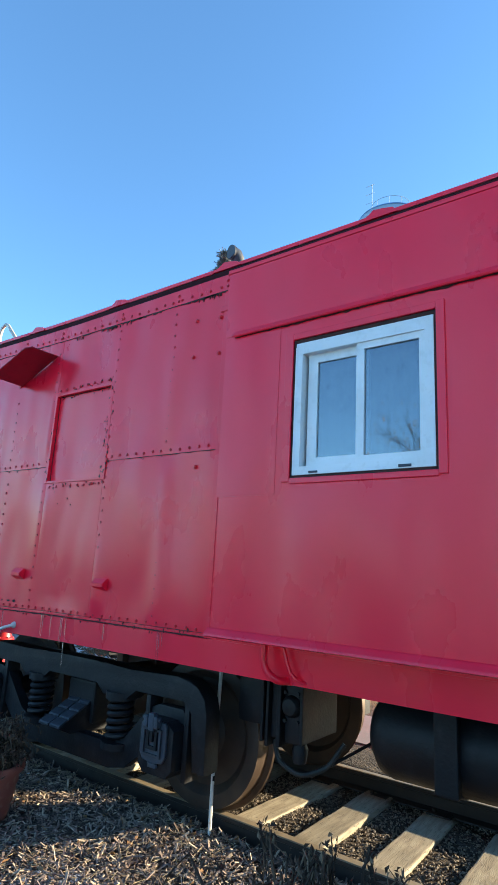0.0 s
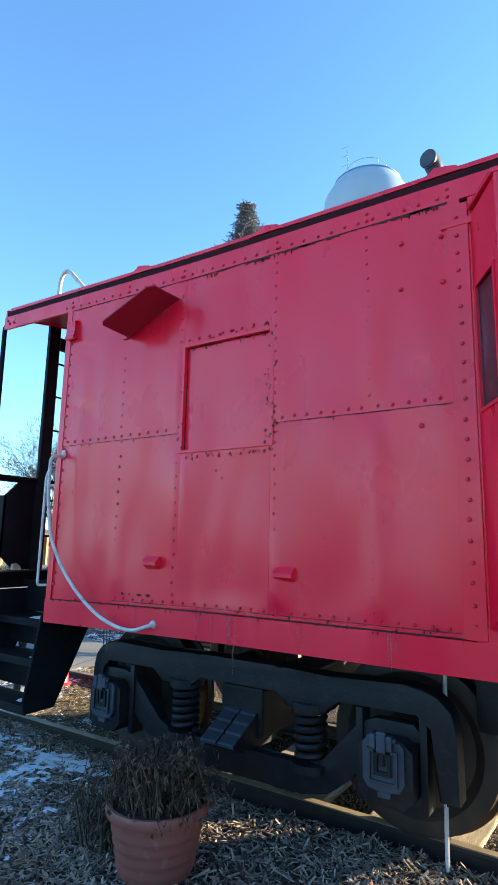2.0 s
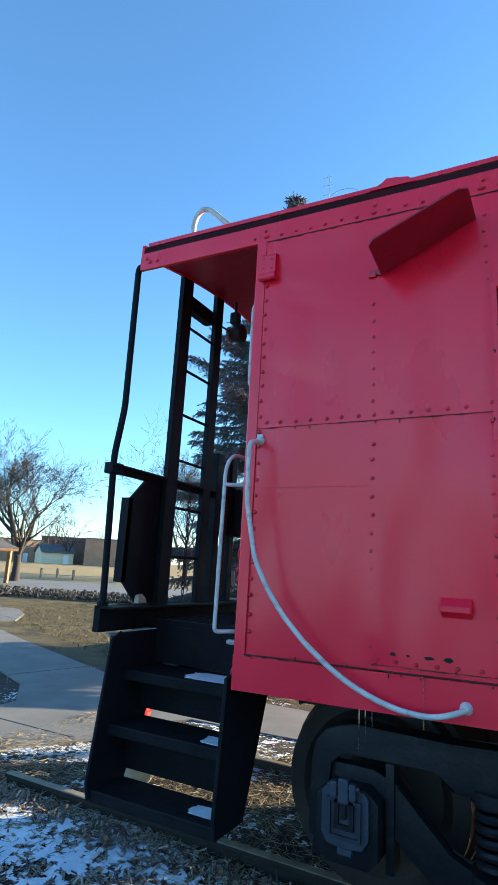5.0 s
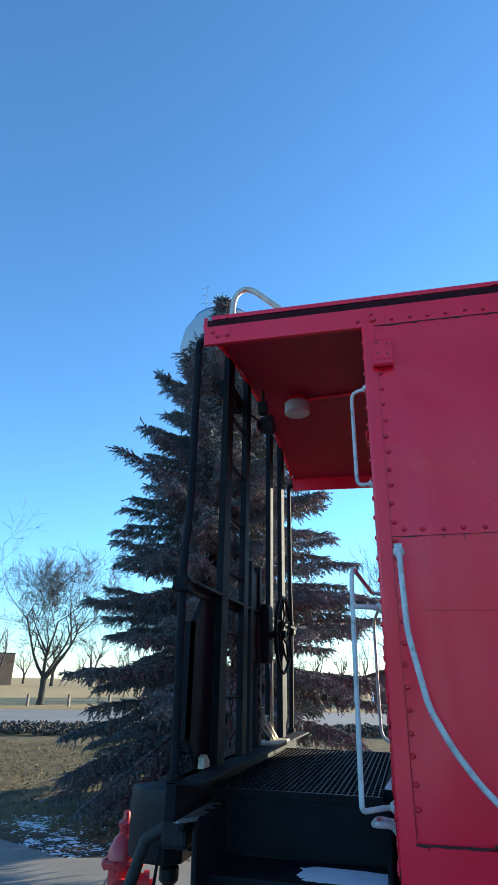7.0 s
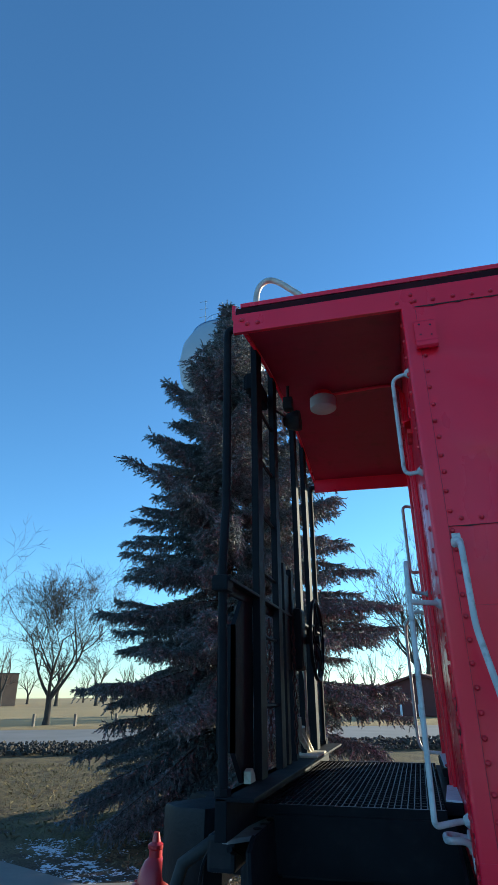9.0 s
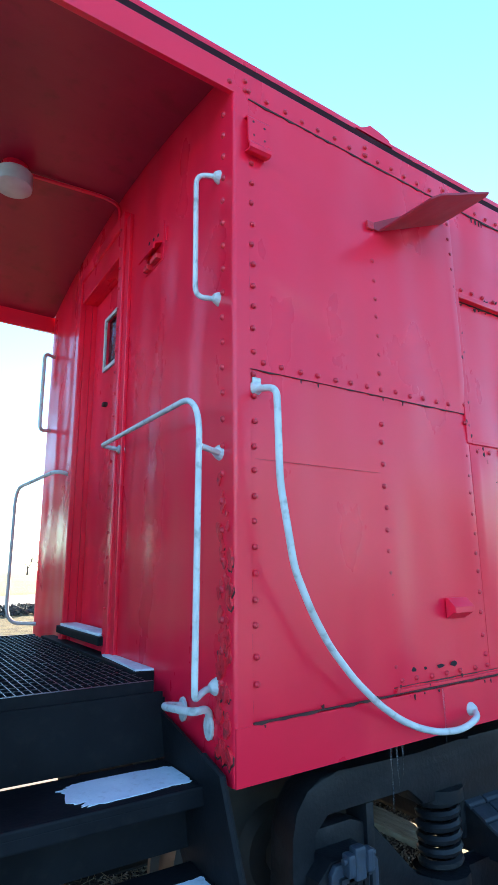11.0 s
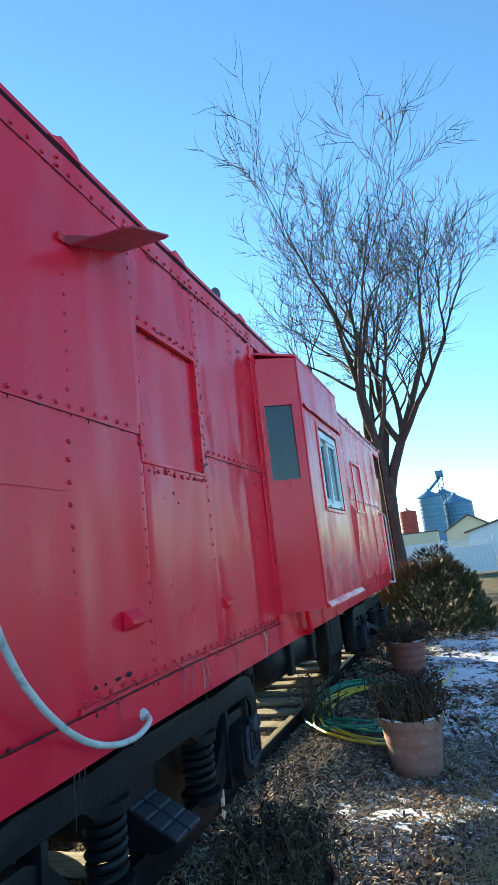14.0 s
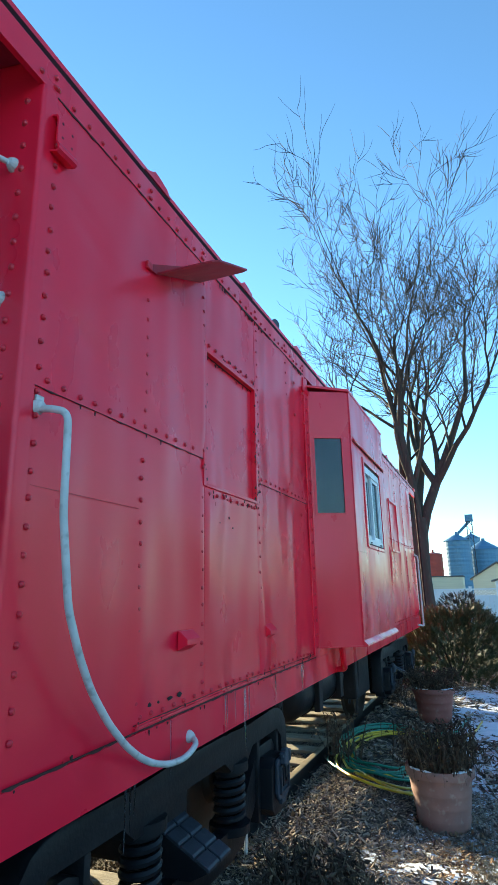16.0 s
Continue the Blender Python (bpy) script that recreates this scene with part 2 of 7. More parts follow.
REDSHED = material("red_steel_bin", (0.42, 0.055, 0.04), (0.36, 0.045, 0.035), 0.5, 0.6)
# white lowered to blue-grey: distance haze put in the colour
TOWER = material("hazed_white_paint", (0.30, 0.39, 0.47), (0.27, 0.36, 0.43), 0.3, 0.4)
BLUEBAND = material("blue_tower_band", (0.06, 0.22, 0.5), None, 0.3, 0.4)
POSTWOOD = material("grey_post_wood", (0.24, 0.2, 0.16), (0.17, 0.14, 0.11), 4, 0.9, bump=0.003)
CEDAR = material("stained_cedar", (0.32, 0.17, 0.08), (0.26, 0.13, 0.06), 3, 0.75)
CURTAIN = material("grey_net_curtain", (0.34, 0.34, 0.34), (0.20, 0.195, 0.19), 5, 0.9, fine=(0.11, 0.10, 0.09), fine_scale=26, fine_amt=0.7)
INTERIOR = material("dim_interior_panel", (0.2, 0.17, 0.14), (0.15, 0.13, 0.11), 2, 0.8)
ROCK = material("dark_ditch_stone", (0.055, 0.048, 0.042), (0.04, 0.035, 0.03), 3, 0.95, island=((0.025, 0.022, 0.02), (0.06, 0.05, 0.042), (0.11, 0.09, 0.065)))
SIGNBLUE = material("blue_sign_paint", (0.05, 0.2, 0.45), None, 2, 0.5)


def glass(name, tint=(0.8, 0.86, 0.9), rough=0.02):
    m = bpy.data.materials.new(name)
    m.use_nodes = True
    b = m.node_tree.nodes["Principled BSDF"]
    b.inputs["Base Color"].default_value = (*tint, 1)
    b.inputs["Roughness"].default_value = rough
    b.inputs["Transmission Weight"].default_value = 1.0
    b.inputs["IOR"].default_value = 1.5
    return m


GLASS = glass("window_glass")


def coated_glass(name, share=0.45):
    """Insulating glass with a metallic low-emissivity coat: part mirror, part clear."""
    m = bpy.data.materials.new(name)
    m.use_nodes = True
    N, L = m.node_tree.nodes, m.node_tree.links
    N.remove(N["Principled BSDF"])
    g, t_, x = N.new("ShaderNodeBsdfGlossy"), N.new("ShaderNodeBsdfTransparent"), N.new("ShaderNodeMixShader")
    g.inputs["Color"].default_value, g.inputs["Roughness"].default_value = (0.80, 0.86, 0.92, 1), 0.02
    t_.inputs["Color"].default_value = (0.55, 0.6, 0.62, 1)
    x.inputs[0].default_value = share
    L.new(t_.outputs[0], x.inputs[1])
    L.new(g.outputs[0], x.inputs[2])
    L.new(x.outputs[0], N["Material Output"].inputs["Surface"])
    return m


COATED = coated_glass("coated_window_glass", 0.16)
OAK = material("withered_oak_leaves", (0.20, 0.13, 0.075), (0.14, 0.09, 0.055), 2, 0.85, island=((0.11, 0.07, 0.045), (0.20, 0.13, 0.075), (0.28, 0.19, 0.11)))
DUSTY = glass("dusty_window_glass", (0.32, 0.38, 0.46), 0.22)


def ground_material():
    """Bare earth and mulch near the track, thin broken snow, dry lawn beyond."""
    m = bpy.data.materials.new("earth_snow_and_lawn")
    m.use_nodes = True
    nt, N, L = m.node_tree, m.node_tree.nodes, m.node_tree.links
    b = N["Principled BSDF"]
    b.inputs["Roughness"].default_value = 0.95
    b.inputs["Specular IOR Level"].default_value = 0.2
    co = N.new("ShaderNodeTexCoord")
    sep = N.new("ShaderNodeSeparateXYZ")
    L.new(co.outputs["Object"], sep.inputs[0])

    def nz(sc, det=5):
        n = N.new("ShaderNodeTexNoise")
        n.inputs["Scale"].default_value, n.inputs["Detail"].default_value = sc, det
        L.new(co.outputs["Object"], n.inputs["Vector"])
        return n.outputs[0]

    def mr(v, a, bb, c=0.0, d=1.0):
        r = N.new("ShaderNodeMapRange")
        for k, x in zip(("From Min", "From Max", "To Min", "To Max"), (a, bb, c, d)):
            r.inputs[k].default_value = x
        L.new(v, r.inputs["Value"])
        return r.outputs[0]

    def ma(op, a, bb):
        x = N.new("ShaderNodeMath")
        x.operation = op
        for s, v in zip(x.inputs, (a, bb)):
            if isinstance(v, float):
                s.default_value = v
            else:
                L.new(v, s)
        return x.outputs[0]

    def mix(f, a, bb):
        x = N.new("ShaderNodeMix")
        x.data_type = "RGBA"
        L.new(f, x.inputs[0])
        for sock, v in ((x.inputs[6], a), (x.inputs[7], bb)):
            if isinstance(v, tuple):
                sock.default_value = (*v, 1)
            else:
                L.new(v, sock)
        return x.outputs[2]

    earth = mix(mr(nz(3.0), 0.35, 0.65), (0.085, 0.064, 0.048), (0.13, 0.10, 0.075))
    earth = mix(mr(nz(45, 3), 0.45, 0.62), earth, (0.042, 0.032, 0.026))
    lawn = mix(mr(nz(0.35), 0.35, 0.65), (0.21, 0.155, 0.078), (0.14, 0.11, 0.058))
    lawn = mix(mr(nz(1.6, 6), 0.48, 0.60), lawn, (0.085, 0.062, 0.042))
    lawn = mix(mr(nz(14.0, 6), 0.46, 0.62), lawn, (0.165, 0.13, 0.066))
    lawn = mix(mr(nz(38.0, 3), 0.52, 0.66), lawn, (0.05, 0.04, 0.028))
    field = mix(mr(nz(0.06), 0.35, 0.65), (0.42, 0.30, 0.15), (0.36, 0.26, 0.13))
    edge = nz(0.8)
    dist = ma("ADD", sep.outputs[1], ma("MULTIPLY", edge, 1.6))
    col = mix(mr(dist, 5.2, 5.9), earth, lawn)
    # unseen yard: lawn colour darkened so the car paint mirrors less brightness
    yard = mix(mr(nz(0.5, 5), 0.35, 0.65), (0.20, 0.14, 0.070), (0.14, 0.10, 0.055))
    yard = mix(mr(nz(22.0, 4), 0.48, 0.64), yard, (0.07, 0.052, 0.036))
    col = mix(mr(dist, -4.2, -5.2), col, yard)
    col = mix(mr(ma("ADD", sep.outputs[0], ma("MULTIPLY", edge, 1.2)), 12.2, 12.9), col, lawn)
    far = ma("SUBTRACT", sep.outputs[1], ma("MULTIPLY", sep.outputs[0], 0.38))
    col = mix(mr(far, 34, 44), col, field)
    # broken snow: dense west of the track's end and on the open strip south of it
    west = ma("MULTIPLY", mr(sep.outputs[0], 1.9, -0.2, 0.0, 1.0), mr(sep.outputs[1], 0.55, 0.75, 1.0, 0.74))
    south = ma("MULTIPLY", mr(sep.outputs[1], -0.05, -0.6), ma("MULTIPLY", mr(sep.outputs[0], 1.9, 2.9), ma("MULTIPLY", mr(sep.outputs[0], 11.8, 10.4), mr(sep.outputs[1], -5.2, -3.6))))
    near = ma("MULTIPLY", ma("MULTIPLY", mr(sep.outputs[1], 6.4, 5.2), mr(sep.outputs[1], -14.0, -9.0)), mr(sep.outputs[0], -7.2, -5.2))
    cover = ma("MULTIPLY", ma("MINIMUM", ma("ADD", west, south), 1.0), near)
    brk = ma("ADD", ma("MULTIPLY", nz(1.1, 2), 0.45), ma("ADD", ma("MULTIPLY", nz(6.0, 3), 0.25), ma("MULTIPLY", nz(24.0, 5), 0.30)))
    lim = ma("SUBTRACT", 0.66, ma("MULTIPLY", cover, 0.175))
    f = mr(ma("SUBTRACT", brk, lim), 0.0, 0.012)
    f = ma("MULTIPLY", f, mr(cover, 0.05, 0.2))
    col = mix(f, col, (0.80, 0.83, 0.88))
    # snow added on the unseen yard to throw light onto the car side
    bounce_snow = ma("MULTIPLY", mr(sep.outputs[1], -4.6, -6.5), mr(ma("ADD", ma("MULTIPLY", nz(0.45, 3), 0.6), ma("MULTIPLY", nz(9.0, 4), 0.4)), 0.49, 0.53))
    col = mix(bounce_snow, col, (0.80, 0.83, 0.88))
    L.new(col, b.inputs["Base Color"])
    bp = N.new("ShaderNodeBump")
    bp.inputs["Distance"].default_value = 0.03
    L.new(ma("ADD", nz(60, 6), ma("MULTIPLY", nz(9.0), 1.2)), bp.inputs["Height"])
    bp.inputs["Strength"].default_value = 1.0
    L.new(bp.outputs[0], b.inputs["Normal"])
    return m


ICE = glass("icicle_ice", (0.9, 0.94, 0.97), 0.08)
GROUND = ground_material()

# ---------------------------------------------------------------- mesh helpers


def thing(name, label, category, group="", kind="", loc=(0, 0, 0)):
    e = new(name)
    e.empty_display_size = 0.1
    e.location = loc
    return tagged(e, label, category, group, kind)


def mesh_of(name, bm, mats, smooth=False):
    bmesh.ops.recalc_face_normals(bm, faces=bm.faces)
    me = bpy.data.meshes.new(name)
    bm.to_mesh(me)
    bm.free()
    for mt in (mats if isinstance(mats, (list, tuple)) else [mats]):
        me.materials.append(mt)
    if smooth:
        me.polygons.foreach_set("use_smooth", [True] * len(me.polygons))
        me.set_sharp_from_angle(angle=radians(38))
    return me


def part(name, bm, mats, parent=None, label="", smooth=False, kind=""):
    ob = new(name, mesh_of(name, bm, mats, smooth))
    ob.parent = parent
    return tagged(ob, label, kind=kind)


def whole(name, bm, mats, label, category, group="", kind="", smooth=False):
    ob = new(name, mesh_of(name, bm, mats, smooth))
    return tagged(ob, label, category, group, kind)


def box(bm, x0, x1, y0, y1, z0, z1, bevel=0.0, mi=0, m=None):
    v = [bm.verts.new(p) for p in ((x0, y0, z0), (x1, y0, z0), (x1, y1, z0), (x0, y1, z0), (x0, y0, z1), (x1, y0, z1), (x1, y1, z1), (x0, y1, z1))]
    fs = [bm.faces.new([v[i] for i in q]) for q in ((0, 3, 2, 1), (4, 5, 6, 7), (0, 1, 5, 4), (1, 2, 6, 5), (2, 3, 7, 6), (3, 0, 4, 7))]
    for f in fs:
        f.material_index = mi
    if m is not None:
        bmesh.ops.transform(bm, matrix=m, verts=v)
    if bevel:
        es = list({e for f in fs for e in f.edges})
        r = bmesh.ops.bevel(bm, geom=es, offset=bevel, segments=2, profile=0.6, affect="EDGES")
        for f in r["faces"]:
            f.material_index = mi
    return v


def holed(bm, o, i, axis, a, b):
    """A plate with one rectangular hole: o and i are (u0, v0, u1, v1)."""
    def put(u, v, d):
        return (d, u, v) if axis == "x" else (u, d, v)
    def ring(r, d):
        return [bm.verts.new(put(u, v, d)) for u, v in ((r[0], r[1]), (r[2], r[1]), (r[2], r[3]), (r[0], r[3]))]
    O0, O1, I0, I1 = ring(o, a), ring(o, b), ring(i, a), ring(i, b)
    for k in range(4):
        j = (k + 1) % 4
        for q in ((O0[k], O0[j], I0[j], I0[k]), (O1[k], O1[j], I1[j], I1[k]), (O0[k], O0[j], O1[j], O1[k]), (I0[k], I0[j], I1[j], I1[k])):
            bm.faces.new(q)


def prism(bm, pts, axis, a, b, mi=0, bevel=0.0):
    """Extrude a closed outline along an axis from a to b. Outline in the two other axes, in order."""
    def put(p, d):
        return (d, p[0], p[1]) if axis == "x" else (p[0], d, p[1]) if axis == "y" else (p[0], p[1], d)
    lo, hi = [bm.verts.new(put(p, a)) for p in pts], [bm.verts.new(put(p, b)) for p in pts]
    n = len(pts)
    fs = [bm.faces.new(lo[::-1]), bm.faces.new(hi)]
    fs += [bm.faces.new((lo[i], lo[(i + 1) % n], hi[(i + 1) % n], hi[i])) for i in range(n)]
    for f in fs:
        f.material_index = mi
    if bevel:
        es = [e for e in set(fs[0].edges) | set(fs[1].edges)]
        r = bmesh.ops.bevel(bm, geom=es, offset=bevel, segments=2, profile=0.6, affect="EDGES")
        for f in r["faces"]:
            f.material_index = mi
    return fs


def sweep(bm, pts, r, seg=8, mi=0, cap=True):
    """A round tube along a line of points; r a number or one per point."""
    pts = [Vector(p) for p in pts]
    rs = r if isinstance(r, (list, tuple)) else [r] * len(pts)
    rings, up = [], None
    for i, p in enumerate(pts):
        d = (pts[min(i + 1, len(pts) - 1)] - pts[max(i - 1, 0)]).normalized()
        if up is None:
            up = d.orthogonal().normalized()
        up = (up - d * up.dot(d))
        up = up.normalized() if up.length > 1e-6 else d.orthogonal().normalized()
        s = d.cross(up)
        rings.append([bm.verts.new(p + (up * math.cos(a) + s * math.sin(a)) * rs[i]) for a in (2 * math.pi * k / seg for k in range(seg))])
    for a, b in zip(rings, rings[1:]):
        for k in range(seg):
            bm.faces.new((a[k], a[(k + 1) % seg], b[(k + 1) % seg], b[k])).material_index = mi
    if cap:
        bm.faces.new(rings[0][::-1]).material_index = mi
        bm.faces.new(rings[-1]).material_index = mi


def rounded(pts, n=5, cut=0.05):
    """Corners of a line of points turned into short bends."""
    P = [Vector(p) for p in pts]
    out = [P[0]]
    for a, b, c in zip(P, P[1:], P[2:]):
        u, w = min(cut, (a - b).length * 0.45), min(cut, (c - b).length * 0.45)
        s, e = b + (a - b).normalized() * u, b + (c - b).normalized() * w
        out += [s.lerp(b, k / n).lerp(b.lerp(e, k / n), k / n) for k in range(n + 1)]
    return out + [P[-1]]


def lathe(bm, prof, seg=24, centre=(0, 0, 0), axis="z", mi=0):
    """Revolve (radius, height) points."""
    c = Vector(centre)
    rings = []
    for r, h in prof:
        ring = []
        for k in range(seg):
            a = 2 * math.pi * k / seg
            p = (r * math.cos(a), r * math.sin(a), h) if axis == "z" else (r * math.cos(a), h, r * math.sin(a)) if axis == "y" else (h, r * math.cos(a), r * math.sin(a))
            ring.append(bm.verts.new(c + Vector(p)))
        rings.append(ring)
    for a, b in zip(rings, rings[1:]):
        for k in range(seg):
            bm.faces.new((a[k], a[(k + 1) % seg], b[(k + 1) % seg], b[k])).material_index = mi
    for ring in (rings[0][::-1], rings[-1]):
        if (ring[0].co - ring[len(ring) // 2].co).length > 1e-4:
            bm.faces.new(ring).material_index = mi


def dome(bm, c, n, r, h, seg=7):
    """A rivet head."""
    n = Vector(n)
    u = n.orthogonal().normalized()
    w = n.cross(u)
    c = Vector(c)
    rings = []
    for k, (rr, hh) in enumerate(((1.0, 0.0), (0.85, 0.55), (0.45, 0.92))):
        rings.append([bm.verts.new(c + (u * math.cos(a) + w * math.sin(a)) * r * rr + n * h * hh) for a in (2 * math.pi * i / seg for i in range(seg))])
    for a, b in zip(rings, rings[1:]):
        for k in range(seg):
            bm.faces.new((a[k], a[(k + 1) % seg], b[(k + 1) % seg], b[k]))
    bm.faces.new(rings[-1])


def from_arrays(name, verts, faces, mats, label="", category="", group="", kind="", parent=None, smooth=False):
    me = bpy.data.meshes.new(name)
    me.from_pydata(verts.tolist() if hasattr(verts, "tolist") else verts, [], faces.tolist() if hasattr(faces, "tolist") else faces)
    me.materials.append(mats)
    if smooth:
        me.polygons.foreach_set("use_smooth", [True] * len(me.polygons))
    ob = new(name, me)
    ob.parent = parent
    return tagged(ob, label, category, group, kind)


def slivers(rng, centres, length, width, thick, tilt=0.5, flat=True):
    """Many small six-sided slivers, as arrays: centres (n,3), sizes (n,)."""
    n = len(centres)
    yaw, pit, rol = rng.uniform(0, 2 * np.pi, n), rng.normal(0, tilt, n), rng.normal(0, tilt, n)
    d = np.stack([np.cos(yaw) * np.cos(pit), np.sin(yaw) * np.cos(pit), np.sin(pit)], 1)
    s = np.stack([-np.sin(yaw) * np.cos(rol), np.cos(yaw) * np.cos(rol), np.sin(rol)], 1)
    u = np.cross(d, s)
    corner = np.array([(-1, -1, -1), (1, -0.7, -1), (1, 0.6, -1), (-1, 1, -1), (-0.9, -1, 1), (1, -0.5, 1), (0.9, 0.7, 1), (-1, 0.8, 1)]) / 2
    v = centres[:, None] + corner[None, :, :1] * (length[:, None, None] * d[:, None]) + corner[None, :, 1:2] * (width[:, None, None] * s[:, None]) + corner[None, :, 2:] * (thick[:, None, None] * u[:, None])
    q = np.array([(0, 3, 2, 1), (4, 5, 6, 7), (0, 1, 5, 4), (1, 2, 6, 5), (2, 3, 7, 6), (3, 0, 4, 7)])
    f = (np.arange(n) * 8)[:, None, None] + q[None]
    return v.reshape(-1, 3), f.reshape(-1, 4)

# ================================================================ the caboose
LEN, WID = 9.8, 2.80          # car body
SILL0, SILL1, SEAM, EAVE = 1.050, 1.222, 2.405, 3.552
BAY0, BAY1, BAYY, JOIN = 3.39, 4.95, -0.316, 0.18
caboose = thing("caboose", "old riveted red railway caboose with bay window on track", "caboose")


def dent(x, z, s=0.0):
    d = 0.010 * noise.noise(Vector((x * 1.2 + s, z * 0.7, 3.1 + s))) + 0.0035 * noise.noise(Vector((x * 3.1, z * 2.3, 9.7 + s)))
    for a, b in ((0.07, 0.70), (0.70, 1.25), (1.25, 2.02), (2.02, 2.63), (2.63, 3.14), (5.1, 5.7), (5.7, 6.3), (6.3, 6.8), (6.8, 7.9), (7.9, 8.6), (8.6, 9.3), (9.3, 9.8)):
        if a < x < b:
            d += (0.0045 + 0.005 * noise.noise(Vector((a, z * 0.8, 2.0)))) * math.sin(math.pi * (x - a) / (b - a)) ** 2
    for xc in (0.712, 1.258, 2.03, 2.64, 5.7, 6.3, 6.78, 7.9, 8.6, 9.3):
        if abs(x - xc) < 0.3:
            d -= 0.020 * max(0.10, 0.35 + 1.6 * noise.noise(Vector((xc * 7, z * 1.1, 4.0)))) * math.exp(-((x - xc - 0.02) / 0.065) ** 2)
    for x0, zc in ((0.14, 3.17), (0.14, 2.73)):
        if x0 < x < x0 + 0.42:
            u = (x - x0) / 0.42
            d += 0.005 * math.sin(math.pi * u) * math.exp(-((z - zc + 0.16 * u) / 0.045) ** 2) * (1 - 0.5 * u)
    return d


def crease(x, z):
    """Two short knocks in the upper end sheet: sharp above, easing out below."""
    d = 0.0
    for xc, zc, w, a in ((0.26, 3.22, 0.13, 0.006), (0.25, 2.73, 0.14, 0.0055)):
        q = zc - 0.32 * (x - xc) - z
        d += a * math.exp(-((x - xc) / w) ** 2) * (math.exp(-q / 0.16) if q > 0 else math.exp(q / 0.022))
    return d


def side_sheet(x0, x1, z0, z1, y, name="side_sheet", seed=0.0, amp=1.0):
    """One riveted steel sheet with a slightly buckled face, 10 mm deep."""
    bm = bmesh.new()
    nx, nz = max(2, int((x1 - x0) / 0.03)), max(2, int((z1 - z0) / 0.022))
    grid = []
    for i in range(nx + 1):
        col = []
        for k in range(nz + 1):
            u, w = i / nx, k / nz
            x, z = x0 + (x1 - x0) * u, z0 + (z1 - z0) * w
            fade = min(1, 45 * min(u, 1 - u) * (x1 - x0)) * min(1, 6 * min(w, 1 - w) * (z1 - z0))
            col.append(bm.verts.new((x, y + (amp * dent(x, z, seed) + (crease(x, z) if name == "side_sheet" and x < 0.9 else 0)) * fade, z)))
        grid.append(col)
    for i in range(nx):
        for k in range(nz):
            bm.faces.new((grid[i][k], grid[i + 1][k], grid[i + 1][k + 1], grid[i][k + 1]))
    rim = [grid[i][0] for i in range(nx + 1)] + [grid[nx][k] for k in range(1, nz + 1)] + [grid[i][nz] for i in range(nx - 1, -1, -1)] + [grid[0][k] for k in range(nz - 1, 0, -1)]
    back = [bm.verts.new((v.co.x, y + 0.012, v.co.z)) for v in rim]
    n = len(rim)
    for i in range(n):
        bm.faces.new((rim[i], back[i], back[(i + 1) % n], rim[(i + 1) % n]))
    bmesh.ops.recalc_face_normals(bm, faces=bm.faces)
    return part(name, bm, RED, caboose, smooth=True)


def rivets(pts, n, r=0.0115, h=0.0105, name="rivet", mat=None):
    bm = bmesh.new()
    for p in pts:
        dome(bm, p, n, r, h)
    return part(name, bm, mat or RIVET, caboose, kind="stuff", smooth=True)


def seam(x0, x1, z0, z1, y, name="rust_streak_seam", mat=None):
    """The dark, rusted lap line under a sheet's edge: a ragged strip."""
    bm = bmesh.new()
    horizontal = (x1 - x0) > (z1 - z0)
    n = max(3, int(max(x1 - x0, z1 - z0) / 0.03))
    pa, pb = [], []
    for i in range(n + 1):
        u = i / n
        k = 0.22 + 0.55 * max(0.0, noise.noise(Vector((u * 57 * max(x1 - x0, z1 - z0) + x0 * 7, z0 * 3, 1.7))) + 0.25)
        if horizontal:
            x = x0 + (x1 - x0) * u
            pa.append(bm.verts.new((x, y, z1)))
            pb.append(bm.verts.new((x, y, z1 - (z1 - z0) * k)))
        else:
            z = z0 + (z1 - z0) * u
            pa.append(bm.verts.new((x0, y, z)))
            pb.append(bm.verts.new((x0 + (x1 - x0) * k, y, z)))
    for i in range(n):
        bm.faces.new((pa[i], pa[i + 1], pb[i + 1], pb[i]))
    r = bmesh.ops.extrude_face_region(bm, geom=bm.faces[:])
    for v in [g for g in r["geom"] if isinstance(g, bmesh.types.BMVert)]:
        v.co.y += 0.003
    return part(name, bm, mat or RUST, caboose)


# --- shell: floor, far side, ends, roof ---
bm = bmesh.new()
box(bm, 0.03, LEN - 0.03, 0.05, WID - 0.05, 1.10, 1.16)
part("floor_deck", bm, INTERIOR, caboose)
bm = bmesh.new()
box(bm, 0.03, LEN, WID - 0.04, WID, SILL0, 3.66)
part("far_side_wall", bm, RED, caboose)
# backing of the near side, open at the bay
for x0, x1 in ((0.02, BAY0 - JOIN), (BAY1 + JOIN, LEN)):
    bm = bmesh.new()
    box(bm, x0, x1, 0.032, 0.06, SILL0 + 0.02, 3.66)
    part("side_backing", bm, DARK, caboose)
bm = bmesh.new()
box(bm, LEN - 0.04, LEN, 0.0, WID, SILL0, 3.70)
part("far_end_wall", bm, RED, caboose)

